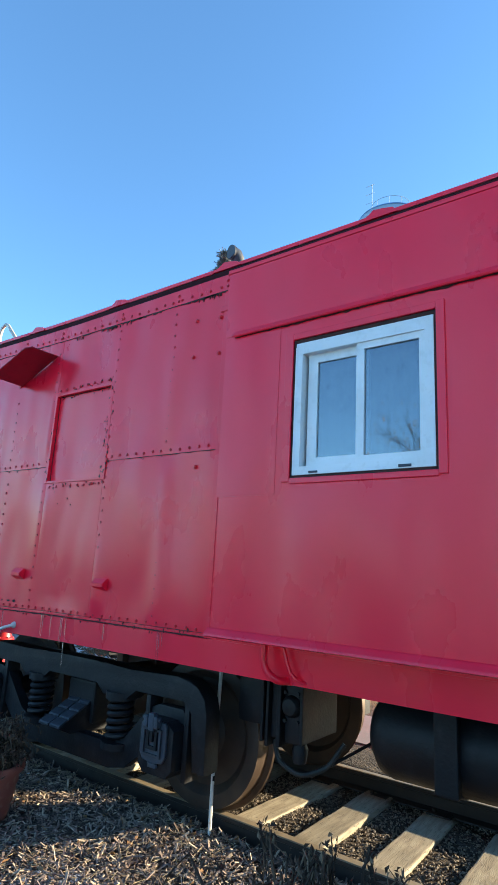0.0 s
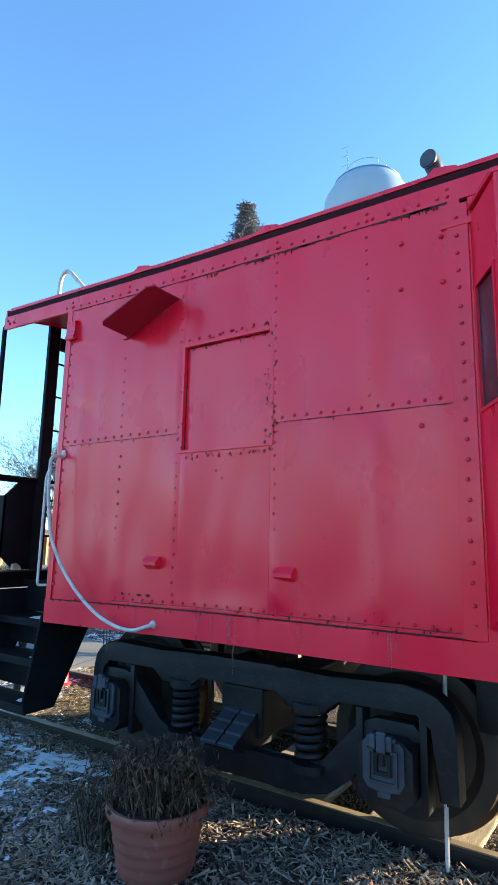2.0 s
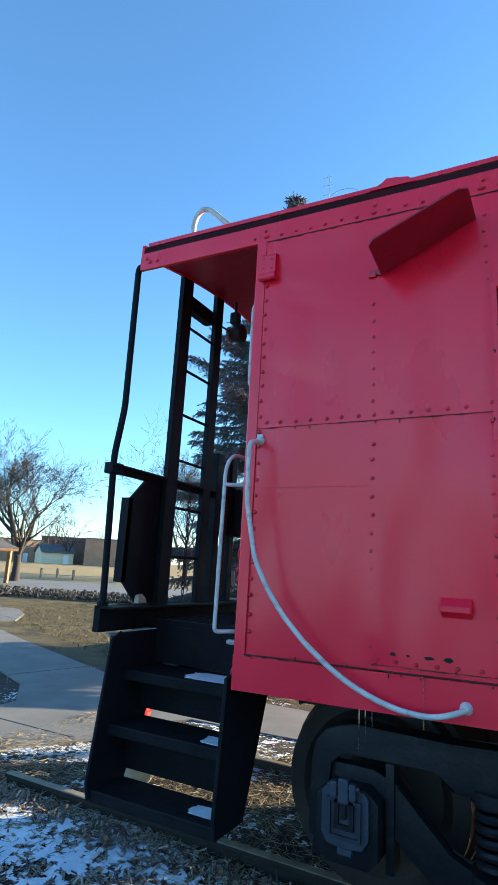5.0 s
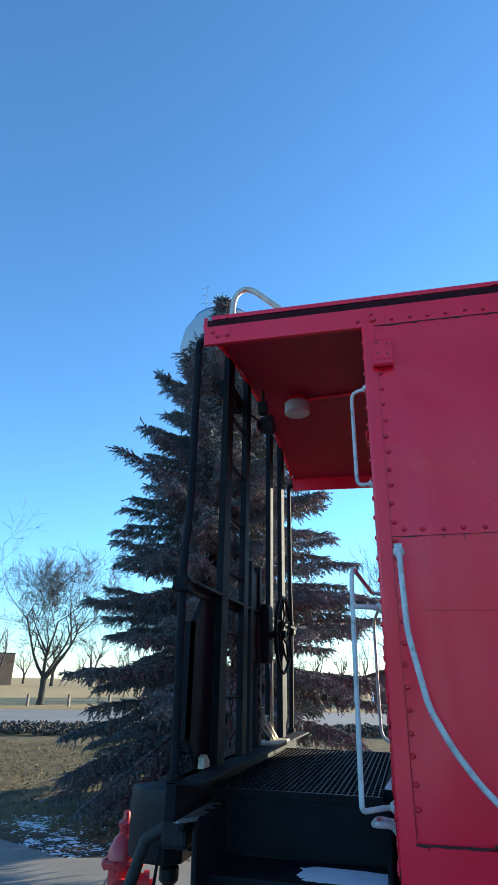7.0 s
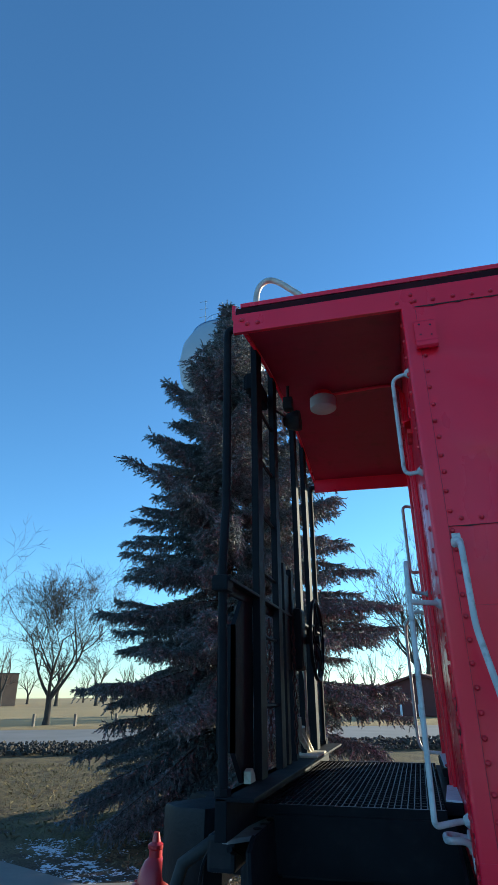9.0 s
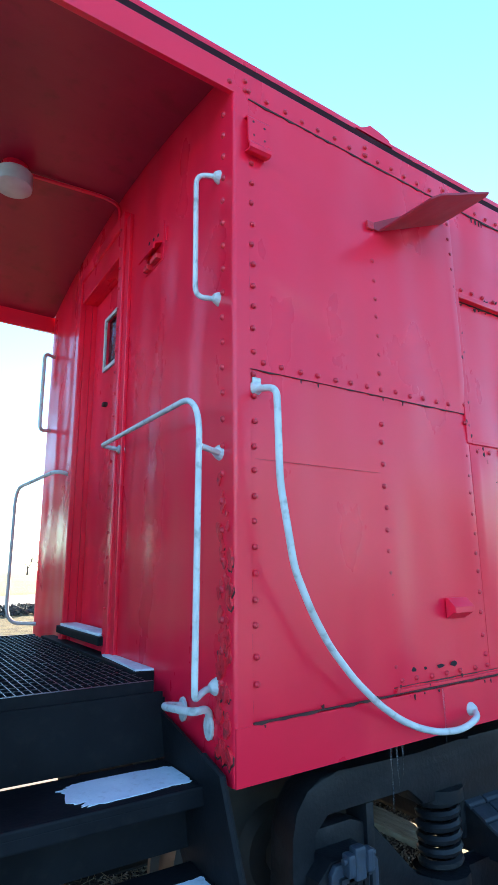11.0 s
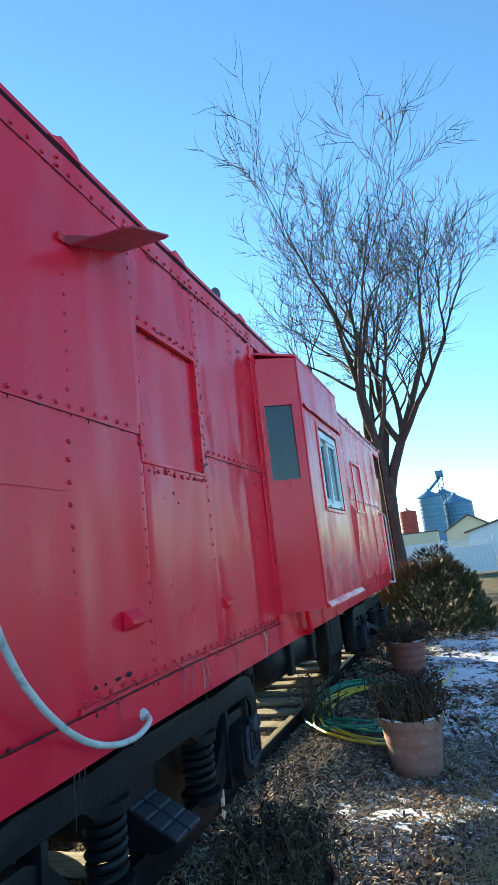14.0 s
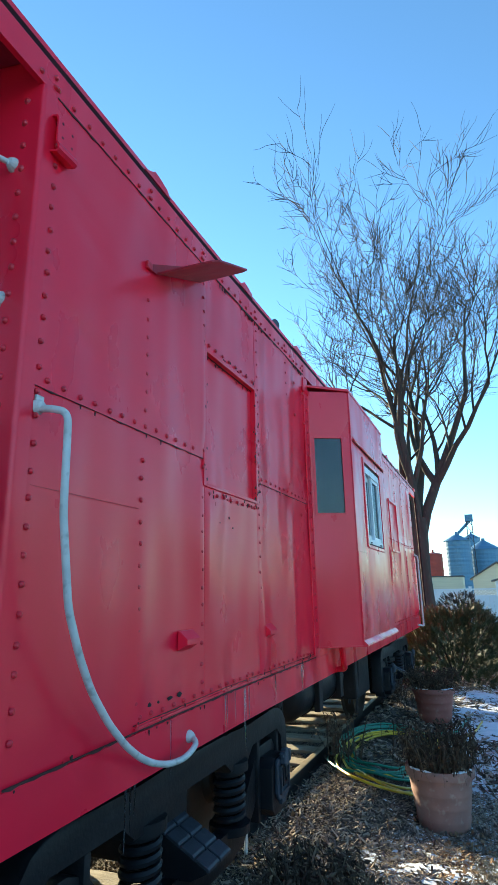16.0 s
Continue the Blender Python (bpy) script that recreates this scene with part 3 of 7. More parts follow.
# near end wall with its doorway: y 1.18 to 1.90, z 1.38 to 3.43
bm = bmesh.new()
holed(bm, (0.022, SILL0, WID - 0.042, 3.70), (1.18, 1.38, 1.90, 3.43), "x", 0.0, 0.045)
part("end_wall", bm, RED, caboose)
bm = bmesh.new()
prism(bm, [(0.05 + (WID - 0.1) * k / 16, 3.70 + 0.22 * (1 - ((0.05 + (WID - 0.1) * k / 16 - 1.4) / 1.4) ** 2) - 0.005) for k in range(17)] + [(WID - 0.05, 3.69), (1.4, 3.69), (0.05, 3.69)], "x", 0.002, 0.045)
part("end_gable", bm, RED, caboose)
bm = bmesh.new()
holed(bm, (1.19, 1.387, 1.89, 3.425), (1.375, 2.915, 1.66, 3.225), "x", 0.075, 0.115)
door = part("end_door", bm, RED, caboose, "recessed red steel door with a small square window")
bm = bmesh.new()
holed(bm, (1.352, 2.893, 1.682, 3.247), (1.376, 2.917, 1.658, 3.223), "x", 0.062, 0.074)
part("door_window_frame", bm, WHITE, door, "chipped white window frame")
bm = bmesh.new()
box(bm, 0.090, 0.096, 1.375, 1.66, 2.915, 3.225)
part("door_pane", bm, DUSTY, door)
bm = bmesh.new()
box(bm, 0.05, 0.08, 1.59, 1.63, 2.66, 2.685, 0.006)
part("door_latch", bm, RUST, door)
bm = bmesh.new()
box(bm, 0.045, 0.075, 1.22, 1.25, 2.62, 2.64, 0.004)
part("keyhole_plate", bm, RUST, door)
bm = bmesh.new()
box(bm, -0.035, 0.0, 1.115, 1.18, 1.30, 3.66, 0.006)
box(bm, -0.035, 0.0, 1.90, 1.965, 1.30, 3.66, 0.006)
box(bm, -0.035, 0.0, 1.18, 1.90, 3.58, 3.66, 0.006)
box(bm, -0.022, 0.0, 1.18, 1.90, 3.43, 3.58, 0.004)
box(bm, -0.02, 0.0, 1.06, 1.115, 1.30, 3.62, 0.004)
part("door_frame", bm, RED, caboose, "wide riveted red door frame")
bm = bmesh.new()
box(bm, 0.046, 0.13, 1.10, 1.186, 1.30, 3.50)
box(bm, 0.046, 0.13, 1.894, 1.98, 1.30, 3.50)
box(bm, 0.046, 0.13, 1.186, 1.894, 3.429, 3.50)
box(bm, 0.046, 0.13, 1.186, 1.894, 1.30, 1.384)
part("door_jamb", bm, RED, caboose)
bm = bmesh.new()
box(bm, -0.06, 0.07, 1.16, 1.92, 1.345, 1.385, 0.005)
part("door_threshold", bm, BLACK, caboose)
bm = bmesh.new()
box(bm, -0.05, 0.05, 1.20, 1.88, 1.385, 1.40, 0.006)
part("threshold_snow", bm, SNOW, caboose, "thin snow lying on the threshold")

# roof: thin arched skin, reaching over the platform
RX0, RX1 = -0.90, LEN + 0.90


def arch(y, edge, rise):
    return edge + rise * (1 - ((y - 1.4) / 1.44) ** 2)


ys = [0.02 + 2.76 * k / 28 for k in range(29)]
bm = bmesh.new()
prism(bm, [(y, arch(y, 3.742, 0.24)) for y in ys] + [(y, arch(y, 3.716, 0.23)) for y in reversed(ys)], "x", RX0 + 0.035, RX1)
part("roof_skin", bm, RED, caboose, "arched red steel roof")
# overhang underside: the body red taken darker to paint in its shade
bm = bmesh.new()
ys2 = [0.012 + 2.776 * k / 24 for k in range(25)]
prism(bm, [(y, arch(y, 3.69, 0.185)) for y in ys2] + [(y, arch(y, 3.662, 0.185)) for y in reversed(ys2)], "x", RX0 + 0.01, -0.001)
part("platform_ceiling", bm, CEILRED, caboose, "underside of the roof overhang, its shade in the dark red")
bm = bmesh.new()
prism(bm, [(y, arch(y, 3.733, 0.215)) for y in ys2] + [(y, arch(y, 3.64, 0.20)) for y in reversed(ys2)], "x", RX0 - 0.012, RX0 + 0.008)
part("roof_end_fascia", bm, RED, caboose)
bm = bmesh.new()
box(bm, RX0, RX1, -0.004, 0.02, EAVE, 3.672, 0.002)
part("eave_fascia", bm, RED, caboose)
bm = bmesh.new()
box(bm, RX0, RX1, WID - 0.02, WID + 0.004, EAVE, 3.685)
part("eave_fascia", bm, RED, caboose)
# shadow below the roof edge, drawn as a dark maroon strip
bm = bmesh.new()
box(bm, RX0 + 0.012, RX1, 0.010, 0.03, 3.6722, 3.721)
part("eave_gap", bm, EAVEGAP, caboose, "maroon strip with the shade under the roof edge painted in")
for k in range(10):
    x = 0.80 + 1.13 * k
    bm = bmesh.new()
    prism(bm, [(x - 0.12, 3.735), (x - 0.05, 3.772), (x - 0.03, 3.79), (x + 0.03, 3.782), (x + 0.09, 3.768), (x + 0.12, 3.735)], "y", 0.012, 0.14)
    part("roof_rib_cap", bm, RED, caboose)
# ragged bolts hanging in the gap
bm = bmesh.new()
for k in range(26):
    x = -0.8 + k * 0.44
    box(bm, x, x + 0.006, 0.03, 0.046, 3.67, 3.725)
part("eave_clip", bm, RUST, caboose, kind="stuff")

# --- near side sheets ---
PX0, PX1, PZ0, PZ1 = 1.287, 1.997, 2.275, 3.015        # plated-over window
for s, (x0, x1, z0, z1, y) in enumerate((
        (0.05, PX0, SEAM, EAVE, -0.004), (PX0, PX1, PZ1, EAVE, -0.0025), (PX1, 3.16, SEAM, EAVE, -0.004),
        (0.05, PX0, SILL1, SEAM, 0.002), (PX0, PX1, SILL1, PZ0, 0.0005), (PX1, 3.16, SILL1, SEAM, 0.002))):
    side_sheet(x0, x1, z0, z1, y, seed=s * 3.3)
side_sheet(PX0 + 0.01, PX1 - 0.01, PZ0, PZ1, 0.024, "plated_window", 31.0, 0.7)
for x0, x1, z0, z1 in ((PX0 - 0.022, PX0 + 0.012, PZ0 - 0.01, PZ1 + 0.02), (PX1 - 0.012, PX1 + 0.022, PZ0 - 0.01, PZ1 + 0.02), (PX0 + 0.012, PX1 - 0.012, PZ1 - 0.006, PZ1 + 0.022), (PX0 + 0.012, PX1 - 0.012, PZ0 - 0.012, PZ0 + 0.008)):
    bm = bmesh.new()
    box(bm, x0, x1, -0.009, 0.026, z0, z1, 0.003)
    part("window_rim", bm, RED, caboose)
seam(PX0 + 0.012, PX1 - 0.01, PZ1 - 0.024, PZ1 - 0.004, 0.0195)
seam(PX0 + 0.012, PX0 + 0.026, PZ0, PZ1, 0.0195)
# corner angle
bm = bmesh.new()
arc = [(0.010 - 0.016 * math.cos(a), 0.008 - 0.016 * math.sin(a)) for a in (math.pi / 2 * k / 6 for k in range(7))]
prism(bm, arc + [(0.062, -0.008), (0.062, 0.001), (0.008, 0.001), (0.008, 0.10), (-0.006, 0.10)], "z", SILL0, EAVE)
part("corner_angle", bm, RED, caboose)
# curled scales of paint lifting off the rusted angle, thickest near the sill
rngf = random.Random(17)
for k in range(64):
    z = 1.13 + 0.88 * rngf.random() ** 1.7
    y0, s = rngf.uniform(0.008, 0.094), rngf.uniform(0.55, 1.25) * (1.25 - 0.5 * (z - 1.13))
    n = 11
    ring = [(s * 0.016 * rngf.uniform(0.55, 1.15) * math.cos(6.283 * i / n), s * 0.024 * rngf.uniform(0.5, 1.2) * math.sin(6.283 * i / n)) for i in range(n)]
    deep = rngf.uniform(0.0095, 0.0145)
    if k % 3 == 0:
        bm = bmesh.new()
        prism(bm, [(y0 + a * 1.2 + 0.003, z + b * 1.15 - 0.004) for a, b in ring], "x", -0.0085, -0.004)
        part("rust_patch", bm, RUST, caboose)
    bm = bmesh.new()
    prism(bm, [(y0 + a, z + b) for a, b in ring], "x", -deep, -0.0062)
    tilt_y, tilt_z = rngf.uniform(-0.16, 0.16), rngf.uniform(-0.12, 0.12)
    for v in bm.verts:
        if v.co.x < -0.007:
            v.co.x = min(-0.0075, v.co.x + tilt_y * (v.co.y - y0) + tilt_z * (v.co.z - z))
    part("paint_flake", bm, RED_WORN, caboose, "flaking paint low on the corner")
# strip at the bay
bm = bmesh.new()
box(bm, 3.09, 3.20, -0.013, 0.0, SILL1, 3.52, 0.003)
part("joint_strip", bm, RED, caboose)
bm = bmesh.new()
box(bm, 3.20, BAY0 - JOIN + 0.03, 0.002, 0.02, SILL1, EAVE)
part("side_sheet", bm, RED, caboose)
bm = bmesh.new()
box(bm, 3.06, 3.26, -0.018, -0.004, 3.36, 3.40, 0.004)
part("bay_roof_gusset", bm, RED, caboose)
# far part of the side, beyond the bay
for s, (x0, x1, z0, z1, y) in enumerate(((BAY1 + JOIN, 6.8, SEAM, EAVE, -0.004), (6.8, 8.6, SEAM, EAVE, -0.003), (8.6, LEN, SEAM, EAVE, -0.004),
                                         (BAY1 + JOIN, 6.8, SILL1, SEAM, 0.002), (6.8, 8.6, SILL1, SEAM, 0.001), (8.6, LEN, SILL1, SEAM, 0.002))):
    side_sheet(x0, x1, z0, z1, y, seed=50 + s * 2.1, amp=2.2)
bm = bmesh.new()
holed(bm, (7.2, 2.26, 7.9, 3.03), (7.23, 2.29, 7.87, 3.0), "y", -0.016, 0.0)
part("window_rim", bm, RED, caboose)

# sill: one long pressed channel
bm = bmesh.new()
prism(bm, [(-0.010, SILL0), (-0.010, SILL1 - 0.004), (0.03, SILL1 - 0.004), (0.03, SILL0 + 0.012), (0.09, SILL0 + 0.012), (0.09, SILL0)], "x", -0.002, LEN, bevel=0.0)
part("side_sill", bm, RED, caboose)
bm = bmesh.new()
box(bm, -0.004, 0.012, 0.031, 0.45, SILL0 + 0.01, SILL1)
part("end_sill_return", bm, RED, caboose)
seam(0.06, 3.10, SILL1 - 0.012, SILL1 + 0.006, -0.0135)
seam(PX1 + 0.02, 3.08, SEAM - 0.014, SEAM + 0.002, -0.0035)
seam(0.06, PX0 - 0.02, SEAM - 0.012, SEAM + 0.002, -0.0035)
seam(0.06, 3.1, EAVE - 0.016, EAVE + 0.001, -0.0075)
for k in range(9):
    x = random.uniform(1.3, 3.05)
    seam(x, x + random.uniform(0.05, 0.2), EAVE - 0.035, EAVE - 0.002, -0.0082)

# thin joints at the corner angle and the weld of the corner patch
seam(0.0625, 0.067, SILL1 + 0.02, EAVE - 0.02, -0.0045, "lap_joint", DULLRED)
seam(0.085, 0.69, 2.072, 2.077, -0.0022, "weld_line", RED_WORN)
bm = bmesh.new()
box(bm, 0.70, 3.10, -0.011, 0.004, SILL1 + 0.006, SILL1 + 0.017, 0.002)
part("sill_flange", bm, RED, caboose)
seam(0.70, 3.08, SILL1 + 0.018, SILL1 + 0.026, -0.0015)
# flaked and rusted spots round the plated window and along the joints
rngf = random.Random(8)
for x0, x1, z0, z1, n, y in ((PX1 - 0.05, PX1 + 0.05, PZ0 - 0.04, PZ1 + 0.02, 34, -0.0095), (PX0, PX1, PZ0 - 0.06, PZ0 - 0.02, 22, -0.0015), (PX0, PX1, PZ1 + 0.025, PZ1 + 0.06, 14, -0.0055), (PX0 - 0.03, PX0 + 0.02, PZ0, PZ1, 12, -0.0095), (0.1, 3.05, SILL1 + 0.0, SILL1 + 0.03, 26, -0.012), (1.3, 1.9, 2.05, 2.2, 6, 0.0)):
    for k in range(n):
        cx, cz, r = rngf.uniform(x0, x1), rngf.uniform(z0, z1), rngf.uniform(0.002, 0.009)
        ring = [(cx + r * rngf.uniform(0.4, 1.2) * math.cos(a), cz + r * rngf.uniform(0.5, 1.9) * math.sin(a)) for a in (2 * math.pi * i / 7 for i in range(7))]
        bm = bmesh.new()
        prism(bm, ring, "y", y - 0.001, y + 0.004)
        part("rust_spot", bm, RUST if k % 3 else RED_WORN, caboose)
# rust drips below the joints
for x0, x1, z, n in ((1.35, 1.6, EAVE - 0.012, 5), (1.82, 2.0, EAVE - 0.012, 12), (2.0, 2.15, EAVE - 0.012, 5), (2.84, 3.06, EAVE - 0.012, 13), (1.33, 1.95, PZ1 - 0.02, 10), (0.1, 1.2, SEAM - 0.008, 4), (2.1, 3.0, SEAM - 0.008, 3), (0.1, 3.0, SILL1 - 0.008, 12), (5.2, 9.6, EAVE - 0.012, 20)):
    for k in range(n):
        x, h, w = random.uniform(x0, x1), random.uniform(0.006, 0.026) * (1.2 if z > 3.5 else 0.8), random.uniform(0.001, 0.005)
        yf = {PZ1 - 0.02: 0.016}.get(z, -0.0135 if z < 1.3 else -0.0095)
        bm = bmesh.new()
        prism(bm, [(x - w, z), (x + w, z), (x + w * 0.8, z - h * 0.6), (x, z - h), (x - w * 0.7, z - h * 0.5)], "y", yf, yf + 0.004)
        part("rust_drip", bm, RUST, caboose)

# rivets
F = (0, -1, 0)


def col(x, z0, z1, step=0.087, y=-0.004):
    n = int((z1 - z0) / step)
    return [(x + random.uniform(-0.004, 0.004), y, z0 + step * k + random.uniform(-0.006, 0.006)) for k in range(n + 1)]


def row(x0, x1, z, step=0.086, y=-0.004):
    n = int((x1 - x0) / step)
    return [(x0 + step * k + random.uniform(-0.006, 0.006), y, z + random.uniform(-0.004, 0.004)) for k in range(n + 1)]


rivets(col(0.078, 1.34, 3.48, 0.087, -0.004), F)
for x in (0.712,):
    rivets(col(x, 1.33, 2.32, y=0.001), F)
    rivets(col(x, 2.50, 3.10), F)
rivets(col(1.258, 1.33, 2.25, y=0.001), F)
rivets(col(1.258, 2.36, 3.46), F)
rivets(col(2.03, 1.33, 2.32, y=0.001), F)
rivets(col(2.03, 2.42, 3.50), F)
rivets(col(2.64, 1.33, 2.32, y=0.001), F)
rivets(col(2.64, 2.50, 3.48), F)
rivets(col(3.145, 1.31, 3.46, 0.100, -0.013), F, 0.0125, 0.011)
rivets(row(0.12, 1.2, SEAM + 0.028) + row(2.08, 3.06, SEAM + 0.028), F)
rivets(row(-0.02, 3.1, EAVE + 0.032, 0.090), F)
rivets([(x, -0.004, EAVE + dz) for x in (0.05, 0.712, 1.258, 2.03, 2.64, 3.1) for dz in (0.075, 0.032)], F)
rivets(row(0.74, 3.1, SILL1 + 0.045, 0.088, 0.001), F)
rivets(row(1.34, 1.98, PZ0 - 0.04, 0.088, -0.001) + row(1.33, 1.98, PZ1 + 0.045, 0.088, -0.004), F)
rivets([(-0.82, -0.005, 3.60), (-0.76, -0.005, 3.60), (-0.85, -0.005, 3.63)], F, 0.014)
rivets([(2.84, -0.006, 3.35), (2.83, -0.006, 3.08), (2.92, 0.0, 2.30), (3.06, -0.006, 3.33), (3.06, -0.006, 3.07)], F, 0.015, 0.011, "bolt_head", RED_WORN)
E_ = (-1, 0, 0)
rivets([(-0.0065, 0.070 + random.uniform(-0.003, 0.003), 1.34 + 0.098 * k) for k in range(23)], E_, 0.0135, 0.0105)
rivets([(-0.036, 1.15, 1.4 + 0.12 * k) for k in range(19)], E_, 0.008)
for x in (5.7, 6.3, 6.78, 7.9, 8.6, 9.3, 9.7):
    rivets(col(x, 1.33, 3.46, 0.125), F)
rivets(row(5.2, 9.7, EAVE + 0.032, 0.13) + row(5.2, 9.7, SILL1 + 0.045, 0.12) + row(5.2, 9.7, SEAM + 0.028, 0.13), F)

# small fittings on the side: cleats, flag bracket, rust holes
for x, z in ((1.09, 1.535), (2.115, 1.505)):
    bm = bmesh.new()
    prism(bm, [(0.0, z - 0.045), (0.0, z + 0.04), (-0.012, z + 0.04), (-0.05, z + 0.005), (-0.05, z - 0.018), (-0.035, z - 0.018), (-0.012, z - 0.035)], "x", x - 0.062, x + 0.062, bevel=0.003)
    part("side_cleat", bm, RED, caboose, "small red lamp cleat")
bm = bmesh.new()
prism(bm, [(-0.002, 3.452), (-0.030, 3.444), (-0.040, 3.430), (-0.041, 3.325), (-0.052, 3.306), (-0.052, 3.288), (-0.040, 3.278), (-0.002, 3.292), (-0.002, 3.299), (-0.038, 3.286), (-0.045, 3.292), (-0.045, 3.302), (-0.034, 3.322), (-0.033, 3.428), (-0.026, 3.437), (-0.002, 3.445)], "x", 0.042, 0.142)
bracket = part("flag_bracket", bm, RED, caboose, "pressed red flag bracket at the corner")
for x, z in ((0.066, 3.415), (0.118, 3.405), (0.068, 3.355), (0.118, 3.348)):
    bm = bmesh.new()
    dome(bm, (x, -0.0405, z), (0, -1, 0), 0.0055, 0.0008)
    part("bolt_hole", bm, DARK, bracket)
for x, w, h in ((0.81, 0.035, 0.013), (0.97, 0.05, 0.012), (1.05, 0.05, 0.014), (0.88, 0.018, 0.008), (0.735, 0.012, 0.02)):
    bm = bmesh.new()
    pts = [(x + w * 0.5 * math.cos(a) * random.uniform(0.7, 1.2), SILL1 + 0.085 + (-0.05 if w < 0.015 else 0) + h * math.sin(a) * random.uniform(0.6, 1.2)) for a in (2 * math.pi * k / 9 for k in range(9))]
    prism(bm, pts, "y", -0.0005, 0.001)
    part("rust_hole", bm, DARK, caboose)

# rain deflector: a folded plate standing out from the wall
bm = bmesh.new()
quad = [Vector(p) for p in ((0.700, -0.004, 3.198), (0.754, -0.022, 3.178), (0.770, -0.300, 3.180), (0.800, -0.328, 3.192), (1.180, -0.302, 3.366), (1.219, -0.262, 3.385), (1.221, -0.006, 3.388))]
lo = [bm.verts.new(p) for p in quad]
hi = [bm.verts.new(p + Vector((-0.003, 0, 0.008))) for p in quad]
bm.faces.new(lo)
bm.faces.new(hi[::-1])
for i in range(len(lo)):
    j = (i + 1) % len(lo)
    bm.faces.new((lo[i], lo[j], hi[j], hi[i]))
# duller red than the wall: underside shade and dust put in the colour
deflector = part("rain_deflector", bm, DULLRED, caboose, "slanted red sheet-metal rain deflector")
bm = bmesh.new()
box(bm, 0.685, 0.725, -0.018, -0.004, 3.178, 3.218, 0.004)
part("deflector_bracket", bm, RED_WORN, deflector)

bm = bmesh.new()
box(bm, BAY0 - JOIN - 0.06, BAY1 + JOIN + 0.03, -0.006, 0.02, SILL1 - 0.006, 1.30)
part("bay_sill_plate", bm, RED, caboose)
# --- bay window ---
CU = Vector((JOIN, BAYY, 0)).normalized()          # along the slanted west cheek, from the wall outwards


def slanted(bm, mirror=False):
    """Lay a plate built in (depth, along, height) onto a cheek of the bay."""
    for v in bm.verts:
        d, u, z = v.co
        x, y = BAY0 - JOIN + CU.x * u - CU.y * d, CU.y * u + CU.x * d
        v.co = (BAY0 + BAY1 - x if mirror else x, y, z)


CL = math.hypot(JOIN, BAYY)
for mirror in (False, True):
    bm = bmesh.new()
    if mirror:
        box(bm, 0.0, 0.02, 0.0, CL, 1.302, 3.40)
    else:
        holed(bm, (0.0, 1.302, CL, 3.40), (0.045, 2.345, 0.285, 2.985), "x", 0.0, 0.02)
    slanted(bm, mirror)
    part("bay_cheek", bm, RED, caboose, "slanted red bay window cheek")
# front with window opening
WX0, WX1, WZ0, WZ1 = 3.860, 4.624, 2.121, 2.873
bm = bmesh.new()
holed(bm, (BAY0 - 0.004, 1.302, BAY1 + 0.004, 3.40), (WX0, WZ0, WX1, WZ1), "y", BAYY - 0.004, BAYY + 0.02)
part("bay_front", bm, RED, caboose, "flat red bay front with a sliding window")
bm = bmesh.new()
prism(bm, [(BAY0 - JOIN - 0.004, 0.0), (BAY0 - 0.006, BAYY - 0.004), (BAY1 + 0.006, BAYY - 0.004), (BAY1 + JOIN, 0.0)], "z", 1.285, 1.301)
part("bay_floor", bm, RED, caboose)
bm = bmesh.new()
prism(bm, [(BAYY - 0.004, 1.35), (BAYY - 0.012, 1.345), (BAYY - 0.036, 1.315), (BAYY - 0.040, 1.295), (BAYY - 0.02, 1.283), (BAYY - 0.004, 1.284)], "x", BAY0 - 0.006, BAY1 + 0.006)
part("bay_bottom", bm, RED, caboose, "bent lip and underside of the bay")
bm = bmesh.new()
prism(bm, [(BAY0 - JOIN - 0.012, 0.0), (BAY0 - 0.014, BAYY - 0.014), (BAY1 + 0.014, BAYY - 0.014), (BAY1 + JOIN + 0.012, 0.0)], "z", 3.40, 3.425)
bmesh.ops.recalc_face_normals(bm, faces=bm.faces)
for v in bm.verts:
    v.co.z += 0.05 if v.co.y > -0.01 else 0.0
part("bay_roof", bm, RED, caboose)
bm = bmesh.new()
box(bm, BAY0 - 0.006, BAY1 + 0.006, BAYY - 0.010, BAYY - 0.004, 2.985, 3.399, 0.002)
prism(bm, [(BAYY - 0.010, 3.01), (BAYY - 0.028, 2.980), (BAYY - 0.024, 2.972), (BAYY - 0.010, 2.99)], "x", BAY0 + 0.05, BAY1 + 0.006)
part("bay_head_panel", bm, RED, caboose)
seam(BAY0 + 0.06, BAY1, 2.955, 2.976, BAYY - 0.0082)
bm = bmesh.new()
box(bm, BAY0 - 0.007, BAY0 + 0.38, BAYY - 0.0065, BAYY - 0.004, 2.04, 3.0)
box(bm, BAY0 + 0.0, BAY0 + 0.006, BAYY - 0.008, BAYY - 0.004, 1.34, 2.04)
part("bay_patch_plate", bm, RED, caboose)
for a, b, c, d in ((WX0 - 0.05, WX0, WZ0 - 0.02, WZ1 + 0.04), (WX1, WX1 + 0.04, WZ0 - 0.02, WZ1 + 0.04), (WX0, WX1, WZ1, WZ1 + 0.035), (WX0, WX1, WZ0 - 0.03, WZ0)):
    bm = bmesh.new()
    box(bm, a, b, BAYY - 0.014, BAYY + 0.015, c, d, 0.004)
    part("window_casing", bm, RED, caboose)
bm = bmesh.new()
holed(bm, (WX0 + 0.001, WZ0 + 0.001, WX1 - 0.001, WZ1 - 0.001), (WX0 + 0.012, WZ0 + 0.014, WX1 - 0.012, WZ1 - 0.02), "y", BAYY - 0.002, BAYY + 0.06)
